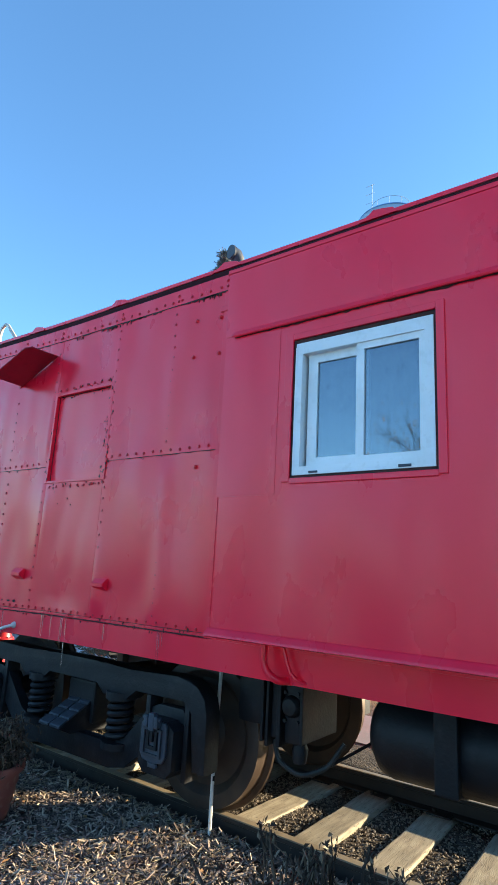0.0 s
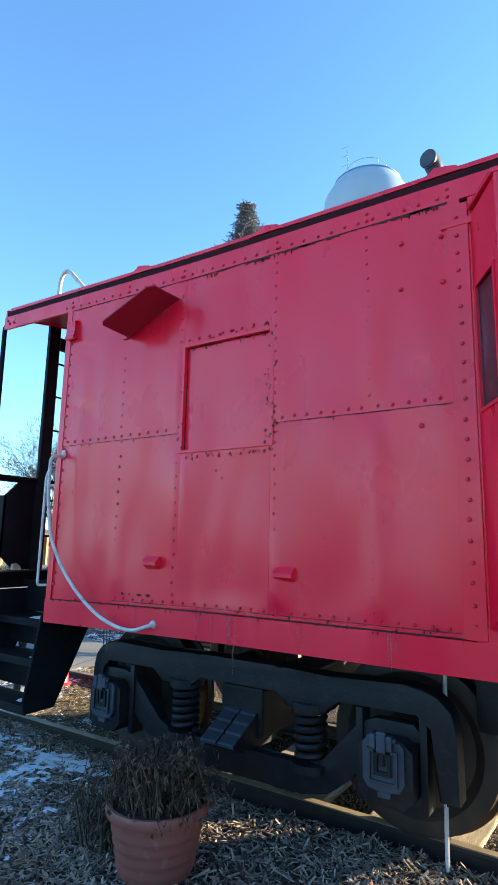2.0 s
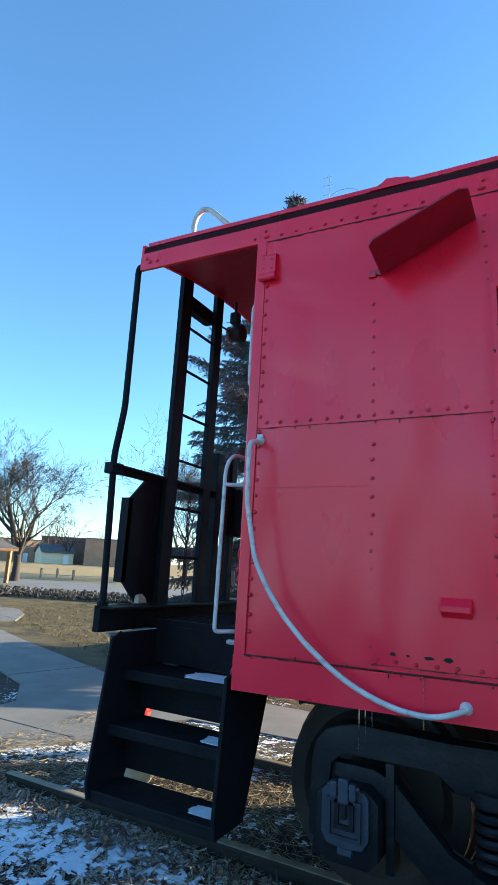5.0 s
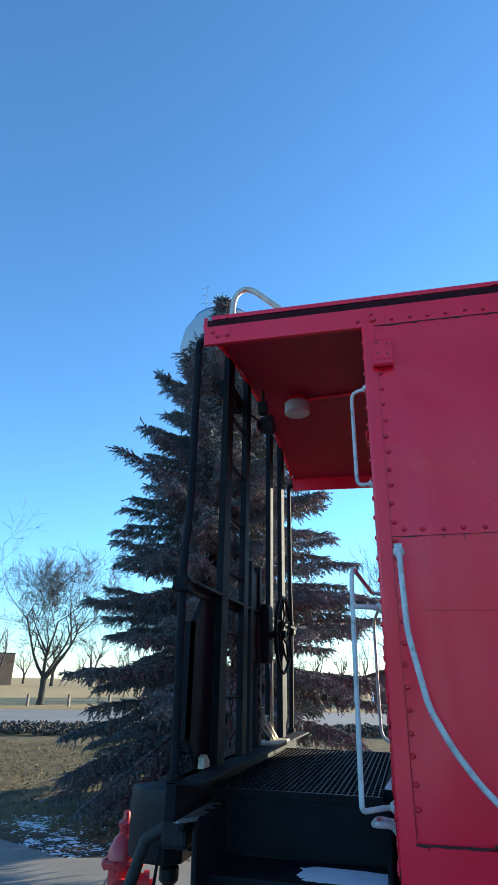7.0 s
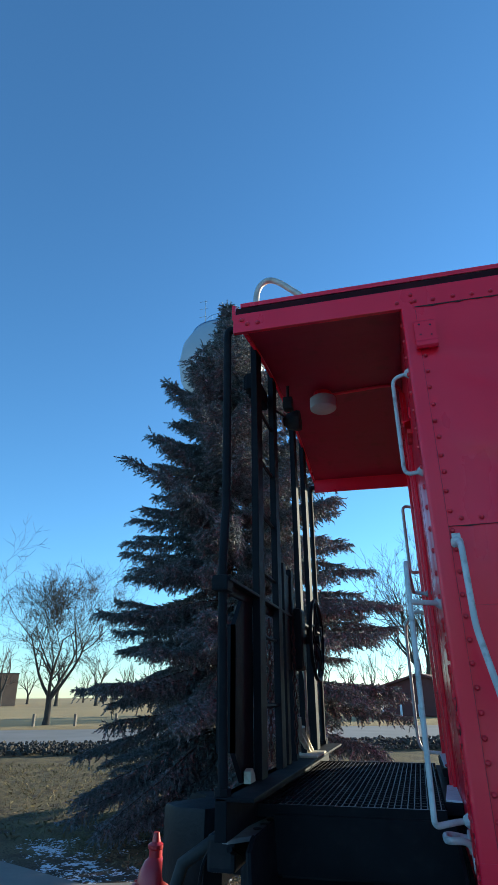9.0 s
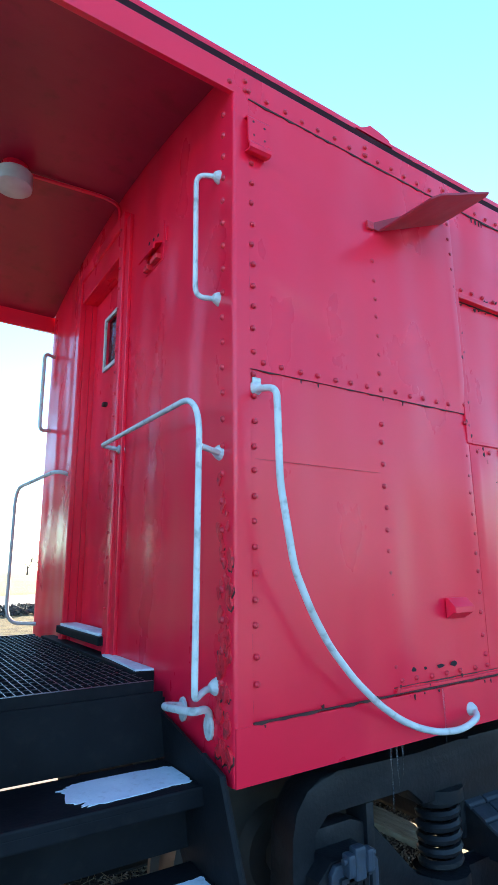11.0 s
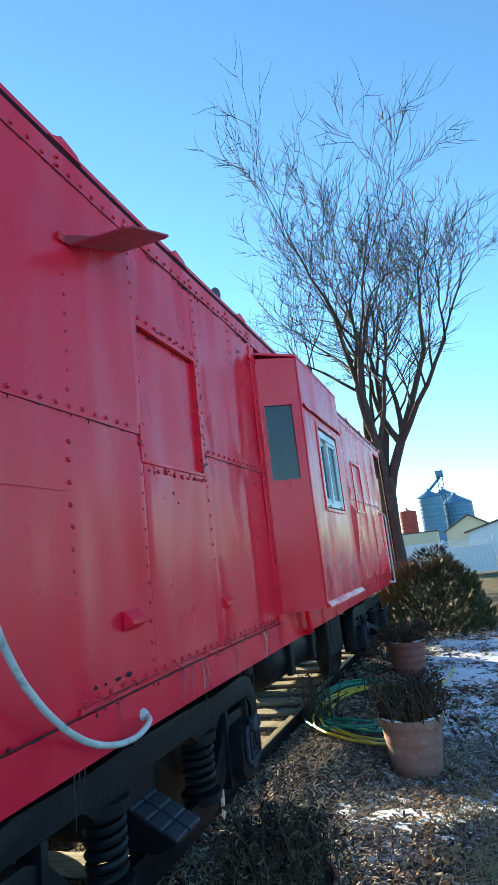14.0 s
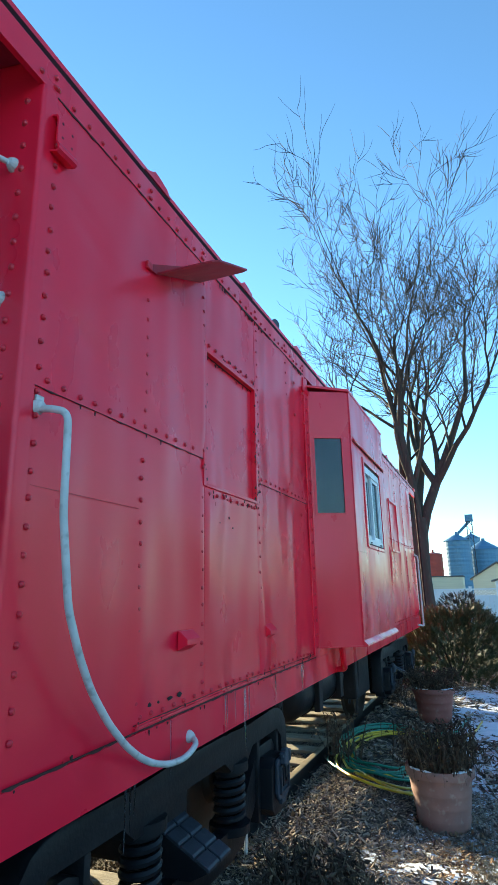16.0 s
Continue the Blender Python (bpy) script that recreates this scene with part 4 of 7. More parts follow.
part("window_reveal", bm, RUST, caboose, "dark rusted window reveal")


def frame_of(bm, x0, x1, z0, z1, y0, y1, w):
    holed(bm, (x0, z0, x1, z1), (x0 + w, z0 + w, x1 - w, z1 - w), "y", y0, y1)


fx0, fx1, fz0, fz1 = WX0 + 0.013, WX1 - 0.013, WZ0 + 0.015, WZ1 - 0.045
bm = bmesh.new()
frame_of(bm, fx0, fx1, fz0, fz1, BAYY - 0.006, BAYY + 0.06, 0.042)
box(bm, fx0, fx1, BAYY - 0.002, BAYY + 0.05, fz1, fz1 + 0.024, 0.003)
win = part("sliding_window", bm, VINYL, caboose, "white vinyl two-pane sliding window")
xm = (fx0 + fx1) / 2 + 0.015
bm = bmesh.new()
frame_of(bm, xm - 0.035, fx1 - 0.03, fz0 + 0.035, fz1 - 0.035, BAYY + 0.004, BAYY + 0.028, 0.042)
sash = part("window_sash", bm, VINYL, win)
bm = bmesh.new()
box(bm, xm + 0.0, fx1 - 0.065, BAYY + 0.015, BAYY + 0.019, fz0 + 0.07, fz1 - 0.07)
part("window_pane", bm, COATED, sash)
bm = bmesh.new()
frame_of(bm, fx0 + 0.060, xm + 0.02, fz0 + 0.035, fz1 - 0.035, BAYY + 0.032, BAYY + 0.054, 0.056)
sash = part("window_sash", bm, VINYL, win)
bm = bmesh.new()
box(bm, fx0 + 0.11, xm - 0.03, BAYY + 0.042, BAYY + 0.046, fz0 + 0.085, fz1 - 0.085)
part("window_pane", bm, COATED, sash)
bm = bmesh.new()
box(bm, fx0 + 0.1, fx0 + 0.15, BAYY - 0.012, BAYY - 0.004, fz0 + 0.006, fz0 + 0.016, 0.002)
part("weep_cover", bm, LID, win)
bm = bmesh.new()
box(bm, fx1 - 0.17, fx1 - 0.11, BAYY - 0.012, BAYY - 0.004, fz0 + 0.006, fz0 + 0.018, 0.002)
part("weep_cover", bm, LID, win)
bm = bmesh.new()
box(bm, BAY0 + 0.05, BAY1 - 0.05, 0.5, 0.52, 1.6, 3.3)
part("inner_partition", bm, INTERIOR, caboose)
bm = bmesh.new()
n = 40
pa = [(WX0 - 0.02 + (WX1 - WX0 + 0.04) * k / n, BAYY + 0.115 + 0.008 * math.sin(k * 1.3)) for k in range(n + 1)]
prism(bm, pa + [(x, y + 0.004) for x, y in reversed(pa)], "z", WZ0 + 0.01, WZ1)
part("window_curtain", bm, CURTAIN, caboose, "grey net curtain behind the sliding window", smooth=True)
# cheek window
bm = bmesh.new()
holed(bm, (0.03, 2.33, 0.30, 3.0), (0.048, 2.348, 0.282, 2.982), "x", -0.008, -0.001)
slanted(bm)
sw = part("cheek_window_frame", bm, RED, caboose)
bm = bmesh.new()
box(bm, 0.006, 0.011, 0.045, 0.285, 2.345, 2.985)
slanted(bm)
part("cheek_pane", bm, DUSTY, sw, "dusty grey glass pane")
bm = bmesh.new()
box(bm, 0.06, 0.064, 0.03, 0.31, 2.31, 3.03)
slanted(bm)
part("cheek_blind", bm, DARK, sw)
# drain pipe under the bay
bm = bmesh.new()
sweep(bm, rounded([(3.60, -0.10, 1.30), (3.60, -0.105, 1.13), (3.68, -0.09, 1.07), (3.73, 0.25, 1.06)], 6, 0.06), 0.021, 10)
sweep(bm, [(3.60, -0.102, 1.285), (3.60, -0.102, 1.255)], 0.032, 10)
part("drain_pipe", bm, RED, caboose, "bent red drain pipe under the bay", smooth=True)
bm = bmesh.new()
sweep(bm, rounded([(3.69, -0.05, 1.24), (3.73, -0.05, 1.12), (3.79, -0.03, 1.07), (3.86, 0.06, 1.07)], 5, 0.04), 0.010, 8)
part("drain_pipe", bm, RED, caboose, "thin bent red pipe under the bay", smooth=True)
# roof vent pipe
bm = bmesh.new()
sweep(bm, [(2.985, 0.24, 3.82), (2.985, 0.24, 3.93)], 0.033, 12)
sweep(bm, [(2.985, 0.245, 3.895), (2.98, 0.235, 3.94), (2.972, 0.215, 3.972), (2.962, 0.185, 3.982)], [0.040, 0.05, 0.053, 0.05], 14)
sweep(bm, [(2.962, 0.185, 3.982), (2.958, 0.172, 3.980)], 0.055, 14)
part("roof_vent", bm, LID, caboose, "weathered grey hooded roof vent", smooth=True)

# --- rods and grab irons (white) ---


def rod(pts, r=0.0135, name="grab_iron", mat=None, cut=0.05, feet=(), label="white painted grab iron"):
    bm = bmesh.new()
    sweep(bm, rounded(pts, 6, cut), r, 12)
    for c, n in feet:
        lathe(bm, [(0.030, -0.004), (0.034, 0.004), (0.026, 0.018), (0.012, 0.028)], 8, c, n)
    return part(name, bm, mat or WHITE, caboose, label, smooth=True)


curve = [(0.087, 0.0, 2.325), (0.087, -0.05, 2.322), (0.09, -0.128, 2.30), (0.091, -0.130, 2.22), (0.096, -0.129, 1.98), (0.152, -0.122, 1.70), (0.225, -0.113, 1.56), (0.308, -0.102, 1.443), (0.42, -0.092, 1.328), (0.536, -0.082, 1.236), (0.64, -0.075, 1.172), (0.742, -0.070, 1.128), (0.85, -0.068, 1.098), (0.96, -0.068, 1.088), (1.03, -0.068, 1.098), (1.085, -0.066, 1.118), (1.118, -0.035, 1.13), (1.12, -0.008, 1.13)]
rod(curve, 0.0124, "curved_handrail", cut=0.045, label="long curved white handrail on the car side")
for x, z, y in ((0.087, 2.333, -0.006), (1.12, 1.135, -0.012)):
    bm = bmesh.new()
    lathe(bm, [(0.0, -0.026), (0.010, -0.025), (0.018, -0.017), (0.025, -0.004), (0.027, 0.002)], 12, (x, y, z), "y")
    if z > 2:
        box(bm, x - 0.018, x + 0.018, y - 0.008, y + 0.002, z - 0.006, z + 0.038, 0.004)
    part("handrail_foot", bm, WHITE, caboose)
rod([(0.0, 0.108, 3.235), (-0.088, 0.143, 3.235), (-0.086, 0.143, 2.705), (0.0, 0.112, 2.705)], 0.0104, cut=0.045)
for z in (3.235, 2.705):
    bm = bmesh.new()
    lathe(bm, [(0.0, -0.028), (0.014, -0.026), (0.023, -0.014), (0.029, 0.0)], 12, (0.0, 0.110, z), "x")
    part("handrail_foot", bm, WHITE, caboose)
rod([(0.0, 1.09, 2.29), (-0.10, 1.12, 2.31), (-0.1285, 0.142, 2.288), (-0.129, 0.095, 2.280), (-0.130, 0.048, 2.248), (-0.1305, 0.022, 2.205), (-0.131, 0.012, 2.155), (-0.137, 0.012, 1.315), (-0.05, 0.105, 1.318), (0.0, 0.125, 1.320)], 0.0108, "platform_handrail", cut=0.025, label="white looped platform handrail by the door")
rod([(-0.132, 0.006, 2.10), (0.0, 0.09, 2.10)], 0.0110)
for y, z in ((0.11, 1.318), (0.09, 2.10), (1.09, 2.29)):
    bm = bmesh.new()
    lathe(bm, [(0.0, -0.034), (0.014, -0.031), (0.025, -0.016), (0.032, 0.0)], 12, (0.0, y, z + 0.004), "x")
    part("handrail_foot", bm, WHITE, caboose)
rod([(0.0, 0.345, 1.222), (-0.085, 0.335, 1.236), (-0.100, 0.300, 1.238), (-0.100, 0.085, 1.262), (-0.030, 0.130, 1.255), (-0.006, 0.150, 1.225), (-0.004, 0.152, 1.19)], 0.0125, cut=0.03, label="stubby white step grab iron")
for y, z in ((0.345, 1.212), (0.152, 1.193)):
    bm = bmesh.new()
    prism(bm, [(y + 0.030 * math.cos(a), z + 0.042 * math.sin(a)) for a in (2 * math.pi * k / 12 for k in range(12))], "x", -0.015, -0.004, bevel=0.004)
    part("grab_iron_foot", bm, WHITE, caboose, smooth=True)
# far side twins
rod([(0.0, 2.66, 3.30), (-0.09, 2.60, 3.30), (-0.09, 2.60, 2.70), (0.0, 2.66, 2.72)], 0.0135)
rod([(0.0, 2.0, 2.29), (-0.10, 1.98, 2.31), (-0.185, 2.77, 2.285), (-0.185, 2.78, 1.34), (0.0, 2.68, 1.335)], 0.0128, "platform_handrail", cut=0.13, label="white looped platform handrail by the door")
# far end rods
rod([(LEN - 0.07, 0.0, 2.335), (LEN - 0.06, -0.062, 2.30), (LEN - 0.04, -0.062, 1.12), (LEN - 0.3, -0.09, 1.10), (LEN - 0.4, -0.01, 1.12)], 0.0165, "curved_handrail", label="long curved white handrail on the car side")
rod([(LEN + 0.93, 0.0, 3.6), (LEN + 0.93, -0.02, 1.4)], 0.02, "corner_post", BLACK, label="black platform corner post")
rod([(LEN + 0.2, 0.02, 2.3), (LEN + 0.2, 0.02, 1.35)], 0.0128, "platform_handrail")

# small box with holes on the end wall
bm = bmesh.new()
box(bm, -0.004, 0.0, 0.64, 0.86, 3.14, 3.345, 0.0015)
shelf = part("lamp_shelf", bm, RED, caboose, "red lamp bracket plate with three bolt holes")
bm = bmesh.new()
prism(bm, [(0.0, 3.245), (-0.048, 3.225), (-0.052, 3.190), (-0.044, 3.190), (-0.040, 3.218), (0.0, 3.235)], "y", 0.655, 0.845)
part("shelf_lip", bm, RED, shelf)
for y0, y1, z in ((0.665, 0.745, 3.150), (0.775, 0.825, 3.142)):
    bm = bmesh.new()
    box(bm, -0.030, -0.004, y0, y1, z, z + 0.028, 0.004)
    part("shelf_clip", bm, RED_WORN, shelf)
bm = bmesh.new()
box(bm, -0.012, 0.0, 0.598, 0.606, 3.215, 3.290, 0.002)
part("shelf_edge", bm, RED, shelf)
for k in range(3):
    bm = bmesh.new()
    dome(bm, (-0.0042, 0.710 + 0.054 * k, 3.298 + 0.006 * k), E_, 0.0105, 0.001)
    part("bolt_hole", bm, DARK, shelf)

# --- platform ---
PXE = -0.96
bm = bmesh.new()
box(bm, PXE, PXE + 0.05, -0.02, WID + 0.02, 1.235, 1.385, 0.006)
box(bm, PXE, PXE + 0.16, -0.02, WID + 0.02, 1.37, 1.385, 0.004)
part("end_beam", bm, BLACK, caboose, "black steel end beam")
bm = bmesh.new()
box(bm, PXE + 0.045, 0.0, 0.52, WID - 0.52, 1.16, 1.22)
part("platform_frame", bm, BLACK, caboose)
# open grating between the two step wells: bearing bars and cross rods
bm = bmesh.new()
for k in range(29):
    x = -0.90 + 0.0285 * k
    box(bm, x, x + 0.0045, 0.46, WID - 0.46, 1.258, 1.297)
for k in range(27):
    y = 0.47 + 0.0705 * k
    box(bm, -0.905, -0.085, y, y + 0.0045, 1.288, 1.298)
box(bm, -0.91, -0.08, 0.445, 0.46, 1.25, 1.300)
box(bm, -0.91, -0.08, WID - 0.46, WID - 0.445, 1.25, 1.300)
# the top faces take the paler grey
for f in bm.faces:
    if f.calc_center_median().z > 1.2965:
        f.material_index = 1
part("platform_grating", bm, [BLACK, PALEBAR], caboose, "black steel deck grating with paler bar tops")
bm = bmesh.new()
box(bm, -0.08, -0.002, 0.62, WID - 0.62, 1.255, 1.305, 0.004)
part("deck_edge_angle", bm, BLACK, caboose)
bm = bmesh.new()
prism(bm, [(-0.075, 0.64), (-0.004, 0.62), (-0.004, 1.15), (-0.05, 1.12), (-0.06, 0.9)], "z", 1.305, 1.313)
part("deck_snow", bm, SNOW, caboose, "thin snow along the foot of the wall")

for side in (0, 1):
    def Y(v):
        return v if side == 0 else WID - v
    for x, top in ((-0.84, [(0.55, 1.235), (0.10, 1.235), (0.025, 1.20)]), (-0.055, [(0.55, 1.22), (0.12, 1.12), (0.01, 1.09)])):
        bm = bmesh.new()
        pts = top + [(-0.14, 0.50), (-0.13, 0.42), (0.12, 0.42), (0.50, 1.02)]
        prism(bm, [(Y(a), b) for a, b in pts], "x", x, x + 0.012)
        part("step_cheek", bm, BLACK, caboose)
        bm = bmesh.new()
        sweep(bm, [(x + 0.006, Y(top[1][0]), top[1][1])] + [(x + 0.006, Y(a), b) for a, b in (top[2], (-0.145, 0.50), (-0.135, 0.42))], 0.012, 6)
        part("step_cheek_rim", bm, BLACK, caboose)
    for z, y0, y1 in ((0.47, -0.13, 0.13), (0.765, -0.01, 0.27), (1.03, 0.13, 0.45)):
        bm = bmesh.new()
        box(bm, -0.83, -0.05, min(Y(y0), Y(y1)), max(Y(y0), Y(y1)), z - 0.03, z, 0.008)
        box(bm, -0.83, -0.05, min(Y(y0), Y(y0 + 0.02)), max(Y(y0), Y(y0 + 0.02)), z - 0.06, z - 0.02, 0.006)
        part("step_tread", bm, BLACK, caboose, "black steel step tread with snow in its corner")
    for z0, z1, y in ((0.505, 0.735, 0.15), (0.80, 1.0, 0.28), (1.04, 1.262, 0.432)):
        bm = bmesh.new()
        box(bm, -0.83, -0.05, min(Y(y), Y(y + 0.012)), max(Y(y), Y(y + 0.012)), z0, z1)
        part("step_riser", bm, BLACK, caboose)
rng = np.random.default_rng(5)
for z, y0, y1, x0, x1 in ((0.4705, -0.07, 0.05, -0.26, -0.07), (0.7655, 0.03, 0.16, -0.24, -0.07), (1.0305, 0.165, 0.37, -0.44, -0.07)):
    bm = bmesh.new()
    n = 90
    ring = []
    for k in range(n):
        a = 2 * math.pi * k / n
        f = 1 + 0.22 * noise.noise(Vector((math.cos(a) * 1.6, math.sin(a) * 1.6, z * 9))) + (0.05 + 0.16 * max(0.0, -math.cos(a))) * noise.noise(Vector((math.cos(a) * 9, math.sin(a) * 9, z * 5)))
        cx, sy = math.cos(a), math.sin(a)
        px = (x0 + x1) / 2 + (x1 - x0) / 2 * f * (abs(cx) ** 0.4) * (1 if cx > 0 else -1)
        py = (y0 + y1) / 2 + (y1 - y0) / 2 * f * (abs(sy) ** 0.4) * (1 if sy > 0 else -1)
        ring.append((min(px, -0.06), py))
    prism(bm, ring, "z", z, z + 0.002)
    part("step_snow", bm, SNOW, caboose, "thin patch of snow on a step")

for ob in list(caboose.children):
    if ob.name.startswith("step_"):
        for v in ob.data.vertices:
            v.co.x += 0.075 * max(0.0, (1.15 - v.co.z) / 0.70)

# step pad beside the beam
bm = bmesh.new()
prism(bm, [(-0.972, 0.12), (-0.945, 0.115), (-0.852, 0.21), (-0.832, 0.70), (-0.895, 0.63)], "z", 1.205, 1.222)
pad = part("side_step_pad", bm, PADGREY, caboose, "grey steel pad with bolt holes")
for k in range(3):
    bm = bmesh.new()
    lathe(bm, [(0.02, 0.0), (0.02, 0.003)], 10, (-0.878 + 0.006 * k, 0.33 + 0.10 * k, 1.223))
    part("bolt_hole", bm, DARK, pad)

# corner posts, ladder, cross bar, plates
for side in (0, 1):
    def Y(v):
        return v if side == 0 else WID - v
    rod([(-0.90, Y(0.03), 3.615), (-0.942, Y(0.03), 3.615), (-0.942, Y(0.04), 2.62), (-0.942, Y(-0.01), 2.30), (-0.942, Y(0.03), 1.385)], 0.021, "corner_post", BLACK, 0.06, label="bent black platform corner post")
    bm = bmesh.new()
    sweep(bm, [(-0.942, Y(0.03), 1.385), (-0.942, Y(0.03), 1.41)], 0.035, 8)
    part("post_flange", bm, BLACK, caboose)
    bm = bmesh.new()
    box(bm, -0.98, -0.905, Y(0) - 0.05, Y(0) + 0.05, 2.18, 2.25, 0.01)
    part("post_clamp", bm, BLACK, caboose)
    for a, w in ((0.56, 0.062), (1.02, 0.052)):
        bm = bmesh.new()
        box(bm, -0.935, -0.896, Y(a) - w, Y(a) + w, 1.38, 3.90 if a > 0.8 else 3.86, 0.003)
        part("ladder_rail", bm, BLACK, caboose)
    if side == 0:
        for k in range(6):
            z = 1.70 + 0.345 * k
            bm = bmesh.new()
            sweep(bm, [(-0.922, 0.50, z), (-0.922, 1.08, z)], 0.011, 6)
            part("ladder_rung", bm, BLACK, caboose)
bm = bmesh.new()
box(bm, -0.955, -0.936, -0.04, WID + 0.04, 2.185, 2.24, 0.004)
box(bm, -0.936, -0.895, -0.04, WID + 0.04, 2.225, 2.24, 0.002)
part("end_cross_bar", bm, BLACK, caboose)
for side in (0, 1):
    def Y(v):
        return v if side == 0 else WID - v
    bm = bmesh.new()
    prism(bm, [(Y(0.20), 1.52), (Y(0.34), 1.39), (Y(0.52), 1.39), (Y(0.52), 2.20), (Y(0.34), 2.20), (Y(0.20), 2.06)], "x", -0.965, -0.943)
    box(bm, -1.03, -0.943, min(Y(0.20), Y(0.212)), max(Y(0.20), Y(0.212)), 1.52, 2.06)
    part("end_shield_plate", bm, BLACK, caboose, "black bent steel shield plate")
# brake stand with its wheel, chains and braces
bm = bmesh.new()
box(bm, -0.97, -0.90, 1.16, 1.24, 1.38, 2.55, 0.006)
box(bm, -0.97, -0.90, 1.40, 1.48, 1.38, 2.55, 0.006)
box(bm, -0.955, -0.915, 1.24, 1.40, 1.9, 2.5)
part("brake_stand", bm, BLACK, caboose, "black hand brake stand")
bm = bmesh.new()
box(bm, -0.955, -0.85, 1.46, 1.64, 1.90, 2.30, 0.03)
part("brake_gear_box", bm, BLACK, caboose)
bm = bmesh.new()
c0 = Vector((-0.775, 1.62, 2.10))
ring = [c0 + Vector((0, math.cos(a) * 0.26, math.sin(a) * 0.26)) for a in (2 * math.pi * k / 28 for k in range(29))]
sweep(bm, ring, 0.013, 6, cap=False)
bwheel = part("brake_wheel", bm, BLACK, caboose, "black spoked hand brake wheel", smooth=True)
for k in range(5):
    bm = bmesh.new()
    a = 2 * math.pi * k / 5 + 0.4
    e = Vector((0, math.cos(a) * 0.26, math.sin(a) * 0.26))
    side_v = Vector((0, -e.z, e.y)).normalized() * 0.055
    sweep(bm, [c0 + Vector((-0.02, 0, 0)), c0 + e * 0.5 + side_v, c0 + e], 0.008, 5)
    sweep(bm, [c0 + Vector((-0.02, 0, 0)), c0 + e * 0.5 - side_v, c0 + e], 0.008, 5)
    part("spoke", bm, BLACK, bwheel)
bm = bmesh.new()
sweep(bm, [c0 + Vector((-0.12, 0, 0)), c0 + Vector((0.02, 0, 0))], 0.028, 10)
part("hub", bm, BLACK, bwheel, smooth=True)
for x, y in ((-0.88, 1.30), (-0.93, 0.84)):
    bm = bmesh.new()
    for k in range(17):
        z = 1.46 + 0.042 * k
        o = 0.011
        a = (Vector((o, 0, 0)) if k % 2 else Vector((0, o, 0)))
        loop = [Vector((x, y, z)) + a * math.cos(t_) + Vector((0, 0, 0.028)) * math.sin(t_) for t_ in (2 * math.pi * i / 8 for i in range(9))]
        sweep(bm, loop, 0.0045, 4, cap=False)
    part("brake_chain", bm, RUST, caboose, "rusty hanging chain", kind="stuff")
# dusty black steel in sun: the sunlight is put in as cream colour
for y0, y1, z1 in ((1.50, 1.78, 1.62), (1.62, 1.88, 1.56), (1.74, 1.80, 1.95)):
    bm = bmesh.new()
    sweep(bm, [(-0.90, y0, z1), (-0.90, y0 + 0.02, 1.52), (-0.90, y1 + 0.06, 1.395)], 0.018, 6)
    part("brace_strut", bm, CREAM, caboose)
bm = bmesh.new()
box(bm, -0.96, -0.80, 1.55, 1.95, 1.386, 1.40, 0.004)
part("brace_foot", bm, CREAM, caboose)
# this foot too carries its sunlight in the pale colour
bm = bmesh.new()
prism(bm, [(0.31, 1.392), (0.40, 1.392), (0.39, 1.42), (0.35, 1.45), (0.31, 1.44)], "x", -0.935, -0.90, bevel=0.006)
part("plate_foot", bm, CREAM, caboose, "foot of the shield plate, its sunlight painted in pale")
# roof hoop
for y in (0.57,):
    bm = bmesh.new()
    sweep(bm, rounded([(-0.91, y, 3.90), (-0.91, y, 4.33), (-0.80, y, 4.40), (-0.30, y, 3.90)], 8, 0.12), 0.021, 10)
    part("roof_grab_hoop", bm, GALV, caboose, "weathered white steel roof hoop", smooth=True)
# ceiling lamp, spot lamp, conduit
bm = bmesh.new()
lathe(bm, [(0.085, 0.0), (0.098, 0.01), (0.098, 0.09), (0.08, 0.105), (0.02, 0.108)], 24, (-0.59, 1.33, 3.715))
lampb = part("ceiling_lamp", bm, LENS, caboose, "round white frosted platform lamp, unlit", smooth=True)
bm = bmesh.new()
lathe(bm, [(0.07, 0.0), (0.07, 0.035)], 16, (-0.59, 1.33, 3.822))
part("lamp_base", bm, RED, lampb)
bm = bmesh.new()
sweep(bm, rounded([(-0.52, 1.33, 3.835), (-0.10, 1.30, 3.835), (-0.02, 1.25, 3.78), (-0.02, 1.25, 3.66)], 5, 0.06), 0.012, 6)
part("lamp_conduit", bm, RED, caboose)
bm = bmesh.new()
lathe(bm, [(0.03, 0.0), (0.06, 0.03), (0.075, 0.10), (0.07, 0.12)], 18, (-0.86, 1.15, 3.55), "x")
box(bm, -0.86, -0.79, 1.12, 1.19, 3.64, 3.74, 0.01)
sweep(bm, [(-0.825, 1.155, 3.72), (-0.825, 1.155, 3.85)], 0.012, 6)
sweep(bm, [(-0.96, 0.92, 3.70), (-0.92, 1.0, 3.60), (-0.83, 1.10, 3.55)], 0.008, 5)
spot = part("flood_lamp", bm, RUBBER, caboose, "black flood lamp with pale glass", smooth=True)
bm = bmesh.new()
lathe(bm, [(0.0, 0.0), (0.05, -0.004), (0.068, -0.001), (0.068, 0.006)], 18, (-0.865, 1.15, 3.55), "x")
part("flood_lamp_glass", bm, LENS, spot)
bm = bmesh.new()
box(bm, -1.02, -0.94, 0.66, 1.00, 3.58, 3.70, 0.015)
lbox = part("slatted_lamp_box", bm, BLACK, caboose)
for k in range(6):
    bm = bmesh.new()
    box(bm, -1.03, -1.02, 0.68 + 0.055 * k, 0.695 + 0.055 * k, 3.59, 3.69)
    part("slat", bm, BLACK, lbox)

